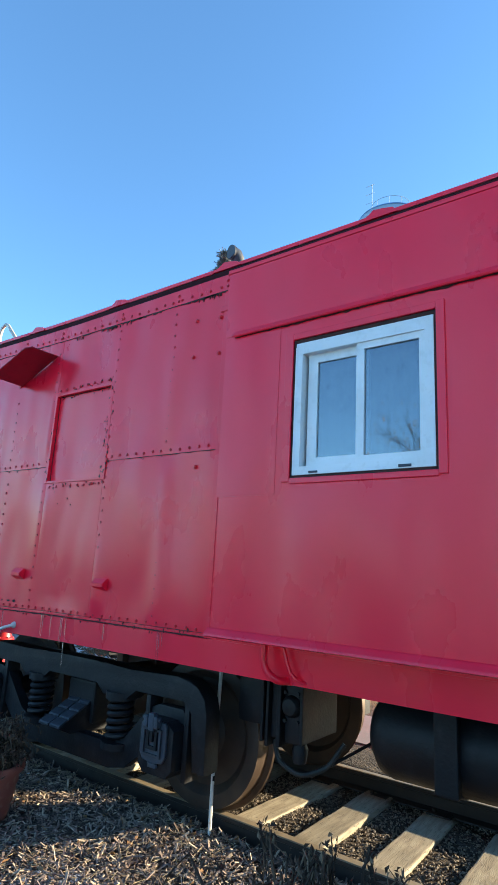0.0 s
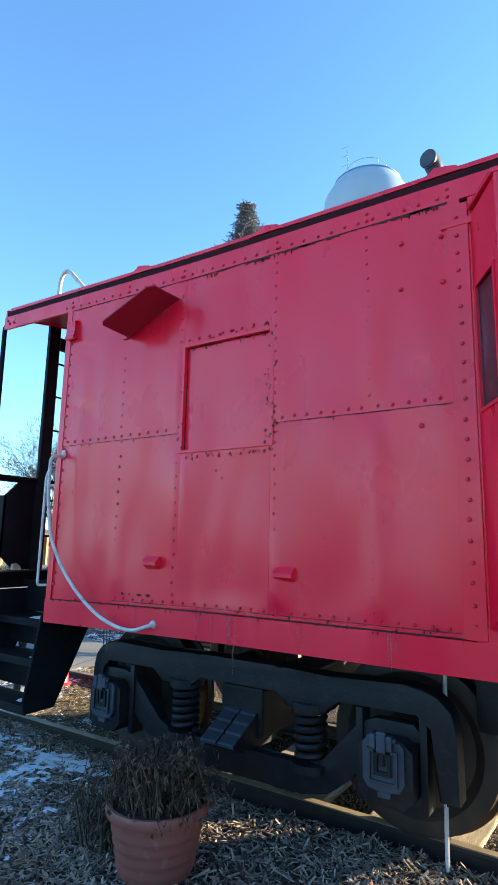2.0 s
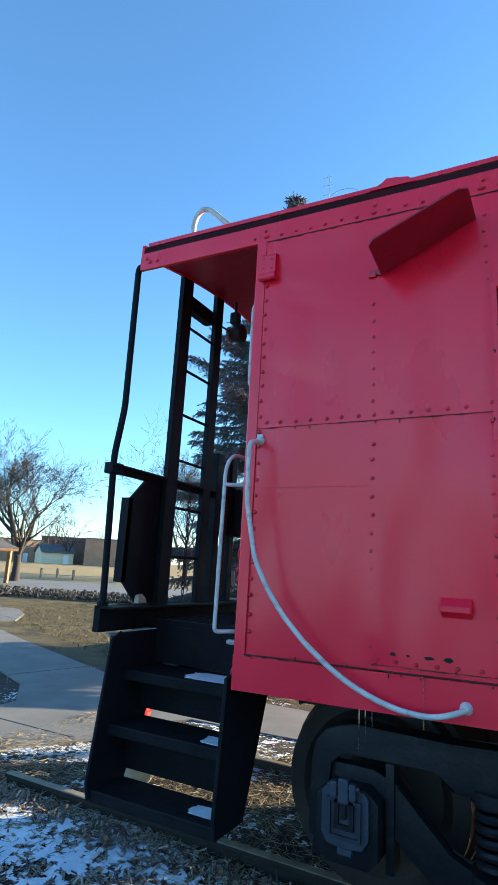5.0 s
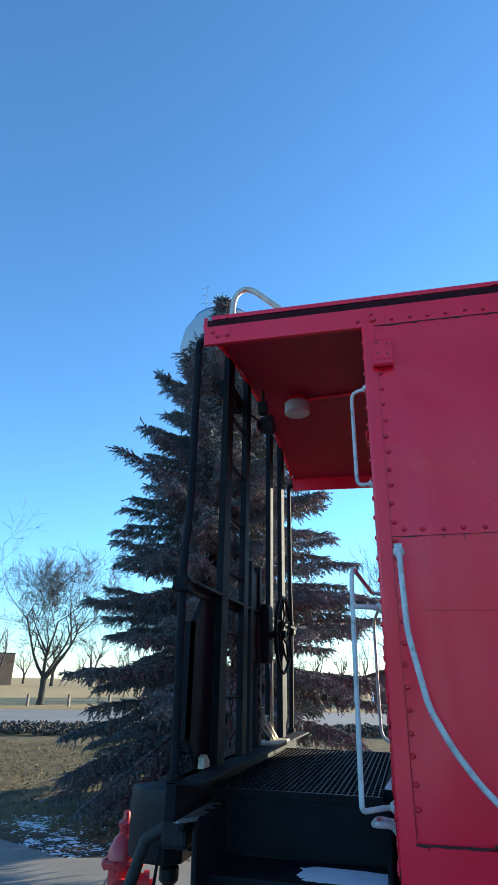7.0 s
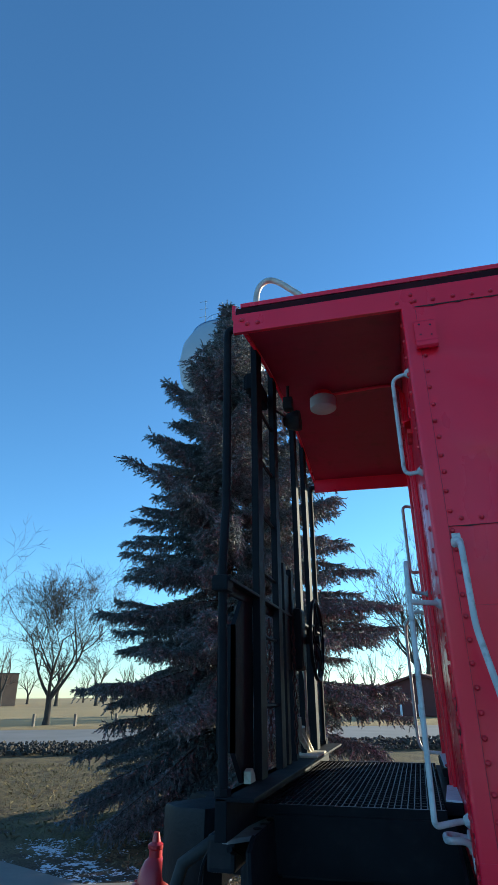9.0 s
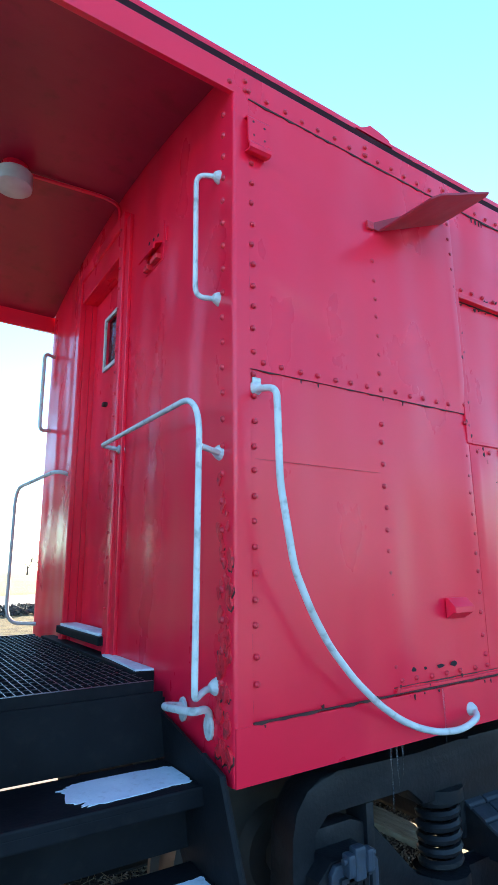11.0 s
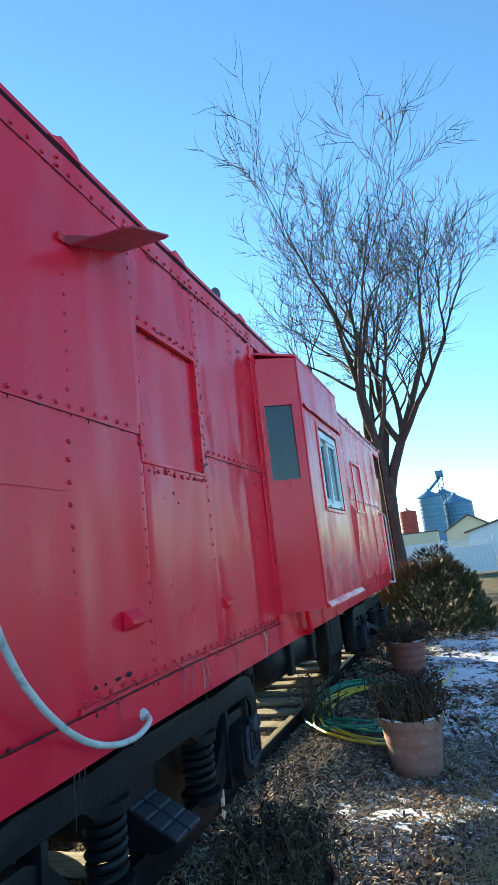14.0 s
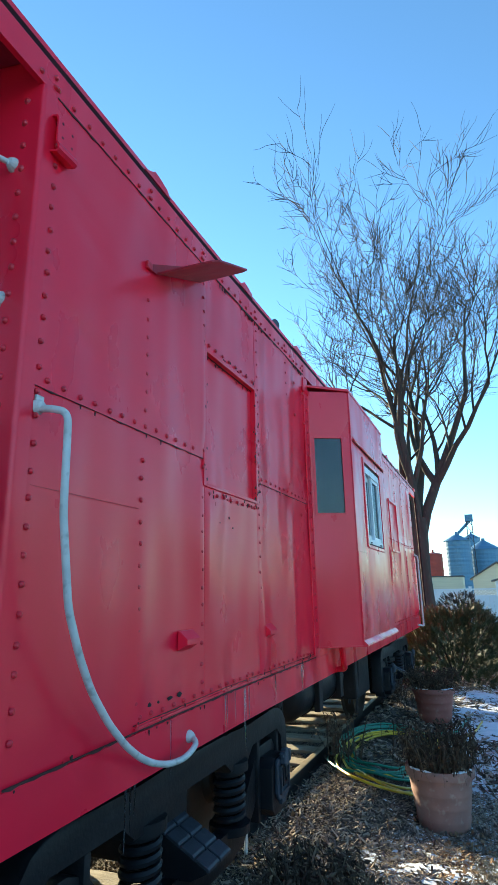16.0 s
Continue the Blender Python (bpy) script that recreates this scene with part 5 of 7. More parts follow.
# coupler and air hose
bm = bmesh.new()
box(bm, -1.34, -0.90, 1.26, 1.54, 0.82, 1.06, 0.03)
coupler = part("coupler", bm, TRUCK, caboose, "black knuckle coupler")
bm = bmesh.new()
prism(bm, [(-1.30, 1.16), (-1.30, 1.64), (-1.44, 1.74), (-1.62, 1.70), (-1.66, 1.58), (-1.50, 1.54), (-1.47, 1.40), (-1.60, 1.36), (-1.68, 1.22), (-1.56, 1.10), (-1.38, 1.08)], "z", 0.78, 1.17, bevel=0.025)
part("coupler_head", bm, TRUCK, coupler, smooth=True)
bm = bmesh.new()
lathe(bm, [(0.0, 0.0), (0.03, 0.0), (0.06, 0.03), (0.06, 0.09), (0.03, 0.12), (0.03, 0.18)], 10, (-1.40, 1.22, 0.66))
part("lock_lifter", bm, TRUCK, coupler, smooth=True)
bm = bmesh.new()
box(bm, -1.14, -0.99, 0.96, 1.84, 0.80, 1.233, 0.02)
part("striker_casting", bm, TRUCK, caboose)
bm = bmesh.new()
box(bm, -1.10, -0.97, 0.30, 0.96, 1.06, 1.20, 0.02)
part("end_sill_casting", bm, TRUCK, caboose)
bm = bmesh.new()
sweep(bm, [(-1.12, 1.02, 1.00), (-1.32, 0.99, 1.02), (-1.46, 0.97, 0.93), (-1.53, 0.96, 0.72), (-1.56, 0.95, 0.42), (-1.575, 0.95, 0.10)], 0.036, 10)
part("air_hose", bm, RUBBER, caboose, "hanging black rubber air hose", smooth=True)
bm = bmesh.new()
sweep(bm, rounded([(-1.0, 0.72, 1.2), (-1.25, 0.70, 1.05), (-1.30, 0.72, 0.72), (-1.36, 0.85, 0.40)], 5, 0.1), 0.009, 5)
sweep(bm, rounded([(-0.98, 0.25, 1.16), (-0.99, 0.75, 1.00), (-0.99, 1.25, 1.02)], 5, 0.1), 0.014, 6)
part("uncoupling_lever", bm, BLACK, caboose)
bm = bmesh.new()
box(bm, -1.04, -0.90, 0.85, 1.95, 0.98, 1.23, 0.02)
box(bm, -0.98, 0.35, 1.14, 1.66, 0.82, 1.20, 0.01)
part("draft_gear_housing", bm, TRUCK, caboose)

# --- underframe ---
bm = bmesh.new()
box(bm, 0.0, LEN, 1.12, 1.68, 0.88, 1.10, 0.005)
part("centre_sill", bm, TRUCK, caboose)
bm = bmesh.new()
box(bm, 0.02, LEN - 0.02, 0.10, WID - 0.10, 1.075, 1.10)
part("under_floor", bm, TRUCK, caboose)
bm = bmesh.new()
lathe(bm, [(0.0, 0.0), (0.15, 0.0), (0.215, 0.05), (0.235, 0.12), (0.235, 1.55), (0.215, 1.62), (0.15, 1.67), (0.0, 1.67)], 22, (3.95, 0.62, 0.80), "x")
tank = part("air_tank", bm, TRUCK, caboose, "dark round air tank slung under the car", smooth=True)
for x in (4.38, 5.2):
    bm = bmesh.new()
    prism(bm, [(0.62 + 0.245 * math.cos(a), 0.80 + 0.245 * math.sin(a)) for a in (2 * math.pi * k / 20 for k in range(20))], "x", x, x + 0.06)
    box(bm, x - 0.03, x + 0.09, 0.34, 0.40, 0.62, 1.07, 0.01)
    part("tank_strap", bm, TRUCK, tank)
bm = bmesh.new()
box(bm, 3.02, 3.22, 0.46, 0.90, 0.70, 1.02, 0.05)
valve = part("brake_valve", bm, TRUCK, caboose, "grimy black brake valve with ribbed castings", smooth=True)
for x, w, z0 in ((3.235, 0.022, 0.63), (3.275, 0.022, 0.61), (3.355, 0.030, 0.62), (3.52, 0.022, 0.66)):
    bm = bmesh.new()
    box(bm, x, x + w, 0.42, 0.86, z0, 1.05, 0.008)
    part("valve_bracket", bm, TRUCK, valve)
bm = bmesh.new()
box(bm, 3.30, 3.35, 0.45, 0.86, 0.66, 1.02, 0.012)
part("valve_body", bm, TRUCK, valve)
bm = bmesh.new()
box(bm, 3.39, 3.515, 0.45, 0.84, 0.64, 1.00, 0.035)
part("valve_reservoir", bm, TRUCK, valve, smooth=True)
bm = bmesh.new()
lathe(bm, [(0.0, -0.035), (0.045, -0.03), (0.062, -0.012), (0.066, 0.02), (0.066, 0.05)], 18, (3.45, 0.44, 0.86), "y")
part("valve_cap", bm, TRUCK, valve, smooth=True)
for dx, dz in ((-0.045, 0.075), (0.045, 0.075), (-0.045, -0.085), (0.045, -0.085)):
    bm = bmesh.new()
    sweep(bm, [(3.45 + dx, 0.435, 0.86 + dz), (3.45 + dx, 0.46, 0.86 + dz)], 0.012, 6)
    part("cap_bolt", bm, TRUCK, valve)
bm = bmesh.new()
lathe(bm, [(0.0, 0.0), (0.04, 0.0), (0.052, 0.08), (0.03, 0.13), (0.0, 0.13)], 12, (3.46, 0.54, 0.53))
part("dirt_collector", bm, TRUCK, valve, smooth=True)
bm = bmesh.new()
sweep(bm, rounded([(3.30, 0.50, 0.64), (3.33, 0.50, 0.52), (3.48, 0.52, 0.46), (3.62, 0.60, 0.52), (3.70, 0.66, 0.66)], 5, 0.06), 0.016, 7)
part("valve_hose", bm, RUBBER, valve, smooth=True)
bm = bmesh.new()
sweep(bm, [(3.52, 0.58, 0.46), (4.10, 1.10, 0.86)], 0.010, 6)
part("release_rod", bm, TRUCK, valve)
for k in range(7):
    bm = bmesh.new()
    x = random.uniform(5.6, 7.2)
    sweep(bm, [(x, 0.3 + 0.1 * k, 1.08), (x + random.uniform(-0.1, 0.1), 0.3 + 0.1 * k, 0.75), (x + random.uniform(-0.2, 0.2), 0.35 + 0.1 * k, random.uniform(0.3, 0.5))], 0.016, 6)
    part("brake_pipe", bm, TRUCK, caboose)
bm = bmesh.new()
box(bm, 5.75, 6.5, 0.3, 0.8, 0.5, 1.06, 0.03)
part("battery_box", bm, TRUCK, caboose)


# --- trucks ---
def build_truck(cx, flip):
    def X(v):
        return cx + (v - 1.60) * flip
    bm = bmesh.new()
    box(bm, cx - 0.16, cx + 0.16, 0.34, WID - 0.34, 0.46, 0.76, 0.02)
    truck = part("truck", bm, TRUCK, caboose, "black cast-steel caboose truck with coil springs")
    for side in (0, 1):
        def Y(v):
            return v if side == 0 else WID - v
        ya, yb = sorted((Y(0.20), Y(0.34)))
        bm = bmesh.new()
        top = [(0.355, 0.55), (0.36, 0.76), (0.38, 0.84), (0.43, 0.90), (0.50, 0.935), (0.58, 0.945), (1.02, 0.935), (1.30, 0.935), (1.36, 0.95), (1.94, 0.95), (2.0, 0.935), (2.27, 0.935), (2.72, 0.955), (2.82, 0.945), (2.90, 0.91), (2.96, 0.85), (2.985, 0.76), (2.99, 0.42), (2.89, 0.42), (2.87, 0.76), (2.79, 0.825), (2.34, 0.82), (2.27, 0.735), (2.01, 0.735), (1.94, 0.815), (1.36, 0.815), (1.29, 0.735), (1.03, 0.735), (0.96, 0.82), (0.52, 0.82), (0.45, 0.76), (0.435, 0.42), (0.355, 0.42)]
        prism(bm, [(X(a), b) for a, b in top], "y", ya, yb, bevel=0.012)
        part("side_frame", bm, TRUCK, truck, smooth=True)
        ya, yb = sorted((Y(0.23), Y(0.31)))
        bm = bmesh.new()
        eq = [(0.39, 0.68), (0.46, 0.755), (0.66, 0.755), (0.78, 0.71), (1.00, 0.47), (1.12, 0.42), (2.10, 0.42), (2.24, 0.47), (2.44, 0.71), (2.55, 0.755), (2.76, 0.755), (2.83, 0.68), (2.76, 0.66), (2.62, 0.65), (2.42, 0.42), (2.26, 0.30), (2.10, 0.265), (1.12, 0.265), (0.98, 0.30), (0.82, 0.43), (0.62, 0.65), (0.48, 0.66)]
        prism(bm, [(X(a), b) for a, b in eq], "y", ya, yb, bevel=0.01)
        part("equalizer_bar", bm, TRUCK, truck, smooth=True)
        for a in (1.20, 2.14):
            bm = bmesh.new()
            pts = []
            for k in range(6 * 14 + 1):
                t_ = k / 14
                pts.append((X(a) + 0.080 * math.cos(2 * math.pi * t_), Y(0.27) + 0.080 * math.sin(2 * math.pi * t_), 0.450 + 0.28 * t_ / 6))
            sweep(bm, pts, 0.019, 7)
            sweep(bm, [(X(a), Y(0.27), 0.40), (X(a), Y(0.27), 0.445)], 0.12, 14)
            sweep(bm, [(X(a), Y(0.27), 0.72), (X(a), Y(0.27), 0.77)], 0.115, 14)
            part("coil_spring", bm, TRUCK, truck, smooth=True)
        for a in (0.565, 2.635):
            bm = bmesh.new()
            ya, yb = sorted((Y(0.13), Y(0.42)))
            prism(bm, [(X(a - 0.15), 0.41), (X(a - 0.10), 0.36), (X(a + 0.10), 0.36), (X(a + 0.15), 0.41), (X(a + 0.15), 0.64), (X(a + 0.09), 0.69), (X(a - 0.09), 0.69), (X(a - 0.15), 0.64)], "y", ya, yb, bevel=0.015)
            for o in (-0.19, 0.16):
                box(bm, X(a) + o, X(a) + o + 0.04, min(Y(0.21), Y(0.33)), max(Y(0.21), Y(0.33)), 0.34, 0.80, 0.006)
            part("journal_box", bm, TRUCK, truck, smooth=True)
            bm = bmesh.new()
            ya, yb = sorted((Y(0.105), Y(0.128)))
            prism(bm, [(X(a - 0.112), 0.49), (X(a - 0.085), 0.448), (X(a), 0.435), (X(a + 0.085), 0.448), (X(a + 0.112), 0.49), (X(a + 0.112), 0.66), (X(a + 0.09), 0.685), (X(a - 0.09), 0.685), (X(a - 0.112), 0.66)], "y", ya, yb, bevel=0.008)
            lid = part("journal_lid", bm, LID, truck, "worn grey journal box lid")
            ya, yb = sorted((Y(0.090), Y(0.106)))
            bm = bmesh.new()
            holed(bm, (X(a) - 0.080, 0.478, X(a) + 0.080, 0.645), (X(a) - 0.064, 0.494, X(a) + 0.064, 0.629), "y", ya, yb)
            part("lid_rib", bm, LEAF, truck)
            bm = bmesh.new()
            holed(bm, (X(a) - 0.046, 0.520, X(a) + 0.046, 0.640), (X(a) - 0.026, 0.540, X(a) + 0.026, 0.620), "y", ya, yb)
            box(bm, X(a) - 0.012, X(a) + 0.012, min(Y(0.084), Y(0.106)), max(Y(0.084), Y(0.106)), 0.565, 0.640, 0.004)
            part("lid_spring", bm, TRUCK, truck)
            ya, yb = sorted((Y(0.068), Y(0.112)))
            bm = bmesh.new()
            box(bm, X(a) - 0.062, X(a) - 0.028, ya, yb, 0.648, 0.722, 0.012)
            box(bm, X(a) + 0.028, X(a) + 0.062, ya, yb, 0.648, 0.722, 0.012)
            box(bm, X(a) - 0.026, X(a) + 0.026, min(Y(0.074), Y(0.112)), max(Y(0.074), Y(0.112)), 0.630, 0.735, 0.010)
            sweep(bm, [(X(a) - 0.075, Y(0.088), 0.700), (X(a) + 0.075, Y(0.088), 0.700)], 0.011, 8)
            part("lid_hinge", bm, LID, truck, "worn hinge lugs of the journal lid")
            bm = bmesh.new()
            box(bm, X(a) - 0.035, X(a) + 0.035, min(Y(0.108), Y(0.130)), max(Y(0.108), Y(0.130)), 0.410, 0.438, 0.006)
            part("lid_tab", bm, LID, truck)
        # leaf-spring pack in the middle: two stepped stacks of blocks, lying well over
        for q in (0, 1):
            x0 = X(1.535 + 0.130 * q)
            bm = bmesh.new()
            prism(bm, [(Y(b), c) for b, c in ((0.085, 0.462), (0.085, 0.478), (0.47, 0.675), (0.52, 0.675), (0.52, 0.40), (0.17, 0.42))], "x", x0 - 0.060, x0 + 0.060, bevel=0.004)
            pack = part("leaf_spring_pack", bm, TRUCK, truck, "dark stepped leaf spring pack")
            for k in range(5):
                bm = bmesh.new()
                yc, zc = 0.072 + 0.080 * k, 0.468 + 0.041 * k
                prism(bm, [(Y(yc), zc), (Y(yc), zc + 0.013), (Y(yc + 0.009), zc + 0.022), (Y(yc + 0.068), zc + 0.051), (Y(yc + 0.076), zc + 0.043), (Y(yc + 0.076), zc + 0.005)], "x", x0 - 0.0585, x0 + 0.0585, bevel=0.004)
                part("spring_leaf", bm, LEAF, pack)
    for a in (0.565, 2.635):
        bm = bmesh.new()
        sweep(bm, [(X(a), 0.36, 0.545), (X(a), WID - 0.36, 0.545)], 0.075, 12)
        part("axle", bm, WHEEL, truck, smooth=True)
        for yc, s in ((0.66, -1), (WID - 0.66, 1)):
            bm = bmesh.new()
            prof = [(0.06, 0.09), (0.13, 0.085), (0.16, 0.045), (0.30, 0.03), (0.345, 0.075), (0.40, 0.075), (0.418, 0.068), (0.425, -0.045), (0.45, -0.06), (0.455, -0.075), (0.44, -0.085), (0.36, -0.085), (0.33, -0.03), (0.16, -0.02), (0.12, -0.07), (0.06, -0.075)]
            lathe(bm, [(r * 1.155, h * s) for r, h in prof], 44, (X(a), yc, 0.545), "y")
            for f in bm.faces:
                c = f.calc_center_median()
                if math.hypot(c.x - X(a), c.z - 0.545) > 0.472:
                    f.material_index = 1
            part("wheel", bm, [WHEEL, TREAD], truck, "rust-brown steel wheel", smooth=True)
    return truck


build_truck(1.60, 1)
build_truck(LEN - 1.60, -1)

# icicles along the sill
rngi = random.Random(3)
for x in (1.48, 1.50, 1.72, 1.735, 1.76, 1.78, 2.72, 2.735, 2.76, 1.60, 0.66, 0.69, 0.72, 0.95, 2.2):
    bm = bmesh.new()
    top = SILL1 - 0.005 if rngi.random() < 0.65 else SILL0
    h = rngi.uniform(0.08, 0.21)
    y = -0.018 if top > 1.2 else -0.004
    sweep(bm, [(x, y, top), (x + 0.002, y, top - h * 0.5), (x + rngi.uniform(-0.006, 0.006), y, top - h)], [0.0042, 0.003, 0.001], 5)
    part("icicle", bm, ICE, caboose)

# the old frame has settled: the roof line drops a little behind the platform, the sill rises
def settle(x, z, y):
    k = max(0.0, min(1.0, (x + 0.9) / 2.2))
    up = max(0.0, min(1.0, (z - 3.42) / 0.10))
    low = max(0.0, min(1.0, (1.33 - z) / 0.06)) if y < 0.12 and z > 1.0 and x > -0.01 else 0.0
    return (0.018 - 0.050 * k) * up + 0.025 * max(0.0, min(1.0, x / 1.5)) * low


for ob in list(caboose.children_recursive):
    if ob.type == "MESH" and ob.name.startswith(("roof_skin", "eave_fascia", "eave_gap", "side_sill", "sill_flange", "side_backing", "far_side")):
        bm = bmesh.new()
        bm.from_mesh(ob.data)
        bmesh.ops.subdivide_edges(bm, edges=[e for e in bm.edges if abs(e.verts[0].co.x - e.verts[1].co.x) > 1], cuts=23)
        bm.to_mesh(ob.data)
        bm.free()
    if ob.type == "MESH" and not ob.name.startswith(("corner_post", "ladder", "roof_grab", "curved", "handrail_foot", "truck", "end_wall", "end_door", "door", "ceiling_lamp", "lamp", "step", "side_step", "platform_hand", "grab")):
        for v in ob.data.vertices:
            if v.co.z > 3.42 or 1.0 < v.co.z < 1.33:
                v.co.z += settle(v.co.x, v.co.z, v.co.y)

# ================================================================ ground
def spaced(lo, hi, step, reach, grow=1.35):
    mid = list(np.arange(lo, hi + 1e-6, step))
    out, d, x = [], step, hi
    while x < reach:
        d *= grow
        x += d
        out.append(x)
    left, d, x = [], step, lo
    while x > -reach:
        d *= grow
        x -= d
        left.append(x)
    return np.array(left[::-1] + mid + out)


def dip(x, y):
    """The mulch bed sinks a little beside the track."""
    s = lambda v, a, b: max(0.0, min(1.0, (v - a) / (b - a)))
    return 0.17 * s(x, 2.9, 3.9) * (1 - s(x, 5.0, 6.2)) * s(-y, 0.0, 0.55)


gx, gy = spaced(-6, 12, 0.10, 900), spaced(-4.5, 5.5, 0.10, 900)
X_, Y_ = np.meshgrid(gx, gy, indexing="ij")
Z_ = np.zeros_like(X_)
for i in range(X_.shape[0]):
    for j in range(X_.shape[1]):
        x, y = X_[i, j], Y_[i, j]
        if -8 < x < 14 and -6 < y < 7:
            Z_[i, j] = 0.028 * noise.noise(Vector((x * 0.9, y * 0.9, 0))) + 0.012 * noise.noise(Vector((x * 4, y * 4, 5))) - 0.02 - dip(x, y)
            if y > 2.9 or (x < -2.3 and y > 0.5):
                Z_[i, j] = Z_[i, j] * 0.35 - 0.02
            if 0.55 < y < 2.3:
                Z_[i, j] -= 0.085 * max(0.0, min(1.0, (x + 0.2) / 0.7))
        else:
            Z_[i, j] = -0.03
nx_, ny_ = X_.shape
idx = np.arange(nx_ * ny_).reshape(nx_, ny_)
faces = np.stack([idx[:-1, :-1], idx[1:, :-1], idx[1:, 1:], idx[:-1, 1:]], -1).reshape(-1, 4)
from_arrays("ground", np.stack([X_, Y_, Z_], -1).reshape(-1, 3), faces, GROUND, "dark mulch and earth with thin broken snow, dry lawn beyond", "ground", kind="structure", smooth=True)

# ---------------------------------------------------------------- track
for y in (0.655, WID - 0.655):
    bm = bmesh.new()
    prism(bm, [(y - 0.065, -0.085), (y + 0.065, -0.085), (y + 0.06, -0.075), (y + 0.012, -0.058), (y + 0.012, 0.020), (y + 0.034, 0.032), (y + 0.034, 0.055), (y + 0.027, 0.06), (y - 0.027, 0.06), (y - 0.034, 0.055), (y - 0.034, 0.032), (y - 0.012, 0.020), (y - 0.012, -0.058), (y - 0.06, -0.075)], "x", -2.25, 12.6)
    for f in bm.faces:
        if f.calc_center_median().z > 0.056:
            f.material_index = 1
    rail = whole("rail", bm, [RAIL, RAILTOP], "rust-brown steel rail half sunk in mulch", "rail", "rails of the track")
    for k in range(23):
        x = 0.77 + 0.505 * k
        bm = bmesh.new()
        box(bm, x - 0.09, x + 0.09, y - 0.13, y + 0.13, -0.0795, -0.0655, 0.003)
        plate = part("tie_plate", bm, RAIL, rail)
        for s_ in (-1, 1):
            bm = bmesh.new()
            box(bm, x + s_ * 0.05 - 0.012, x + s_ * 0.05 + 0.012, y + s_ * 0.052, y + s_ * 0.082, -0.09, -0.046, 0.005)
            part("rail_spike", bm, RAIL, plate)


def make_tie():
    bm = bmesh.new()
    box(bm, -0.115, 0.115, -1.28, 1.28, -0.17, 0.0, 0.012)
    bmesh.ops.subdivide_edges(bm, edges=[e for e in bm.edges if abs(e.verts[0].co.y - e.verts[1].co.y) > 1], cuts=14)
    for v in bm.verts:
        v.co.x += 0.012 * noise.noise(Vector((v.co.y * 3, v.co.x * 9, 1)))
        v.co.z += 0.010 * noise.noise(Vector((v.co.y * 4, v.co.x * 9, 7)))
    return whole("railway_tie", bm, TIE, "weathered tan wooden railway tie under the rails", "railway tie", "ties under the track")


tie = make_tie()
tie.matrix_basis = pose(0.77, 1.40, -0.075)
for k in range(1, 23):
    copy_thing(tie, pose(0.77 + 0.505 * k + random.uniform(-0.03, 0.03), 1.40 + random.uniform(-0.05, 0.05), -0.068 + random.uniform(-0.012, 0.004), 0, 0, random.uniform(-2, 2)))

# ---------------------------------------------------------------- mulch, gravel, straw
rng = np.random.default_rng(11)


def ground_z(x, y):
    return 0.028 * noise.noise(Vector((x * 0.9, y * 0.9, 0))) - 0.018 - (0.085 * max(0.0, min(1.0, (x + 0.2) / 0.7)) if 0.55 < y < 2.3 else 0) - dip(x, y)


def scatter(n, x0, x1, y0, y1, keep=None):
    out = []
    while len(out) < n:
        x, y = rng.uniform(x0, x1), rng.uniform(y0, y1)
        if keep is None or keep(x, y):
            out.append((x, y, ground_z(x, y)))
    return np.array(out)


def ramp01(v, a, b):
    return max(0.0, min(1.0, (v - a) / (b - a)))


def snow_depth(x, y):
    """Positive where thin snow still lies: west of the steps, and in the open strip south of the track."""
    west = ramp01(x, 1.25, 0.1) * ramp01(y, 0.60, 0.30)
    strip = ramp01(x, 2.55, 3.0) * ramp01(x, 4.5, 3.6) * ramp01(y, -0.10, -0.35)
    yard = ramp01(x, 5.4, 6.4) * ramp01(x, 11.5, 9.5) * ramp01(y, -0.30, -0.75)
    c = max(0.62 * west, 0.52 * strip, 0.64 * yard)
    if c < 0.02:
        return -1.0
    q = 0.42 * noise.noise(Vector((x * 1.5, y * 1.5, 4))) + 0.34 * noise.noise(Vector((x * 5.5, y * 5.5, 8))) + 0.40 * noise.noise(Vector((x * 17, y * 17, 2))) + 0.18 * noise.noise(Vector((x * 40, y * 40, 6)))
    return q - 0.55 + c


def snowy(x, y):
    return snow_depth(x, y) > 0.0


def snow_sheet(x0, x1, y0, y1, step):
    nx, ny = int((x1 - x0) / step), int((y1 - y0) / step)
    V_, F_, at = [], [], {}

    def vert(i, j):
        if (i, j) not in at:
            x, y = x0 + i * step, y0 + j * step
            jx, jy = 0.4 * step * noise.noise(Vector((x * 90, y * 90, 1))), 0.4 * step * noise.noise(Vector((x * 90, y * 90, 7)))
            at[i, j] = len(V_)
            V_.append((x + jx, y + jy, ground_z(x, y) + 0.012 * noise.noise(Vector((x * 4, y * 4, 5))) + 0.010 + 0.014 * min(0.35, max(0.0, snow_depth(x, y)))))
        return at[i, j]

    for i in range(nx):
        for j in range(ny):
            if snowy(x0 + (i + 0.5) * step, y0 + (j + 0.5) * step):
                F_.append((vert(i, j), vert(i + 1, j), vert(i + 1, j + 1), vert(i, j + 1)))
    return from_arrays("snow_patches", V_, F_, SNOW, "thin broken snow lying between the mulch chips", "snow", kind="stuff", smooth=True)


snow_sheet(-2.6, 1.3, -1.5, 0.58, 0.014)
snow_sheet(2.5, 4.5, -1.9, -0.1, 0.014)
snow_sheet(5.4, 11.5, -3.4, -0.3, 0.026)


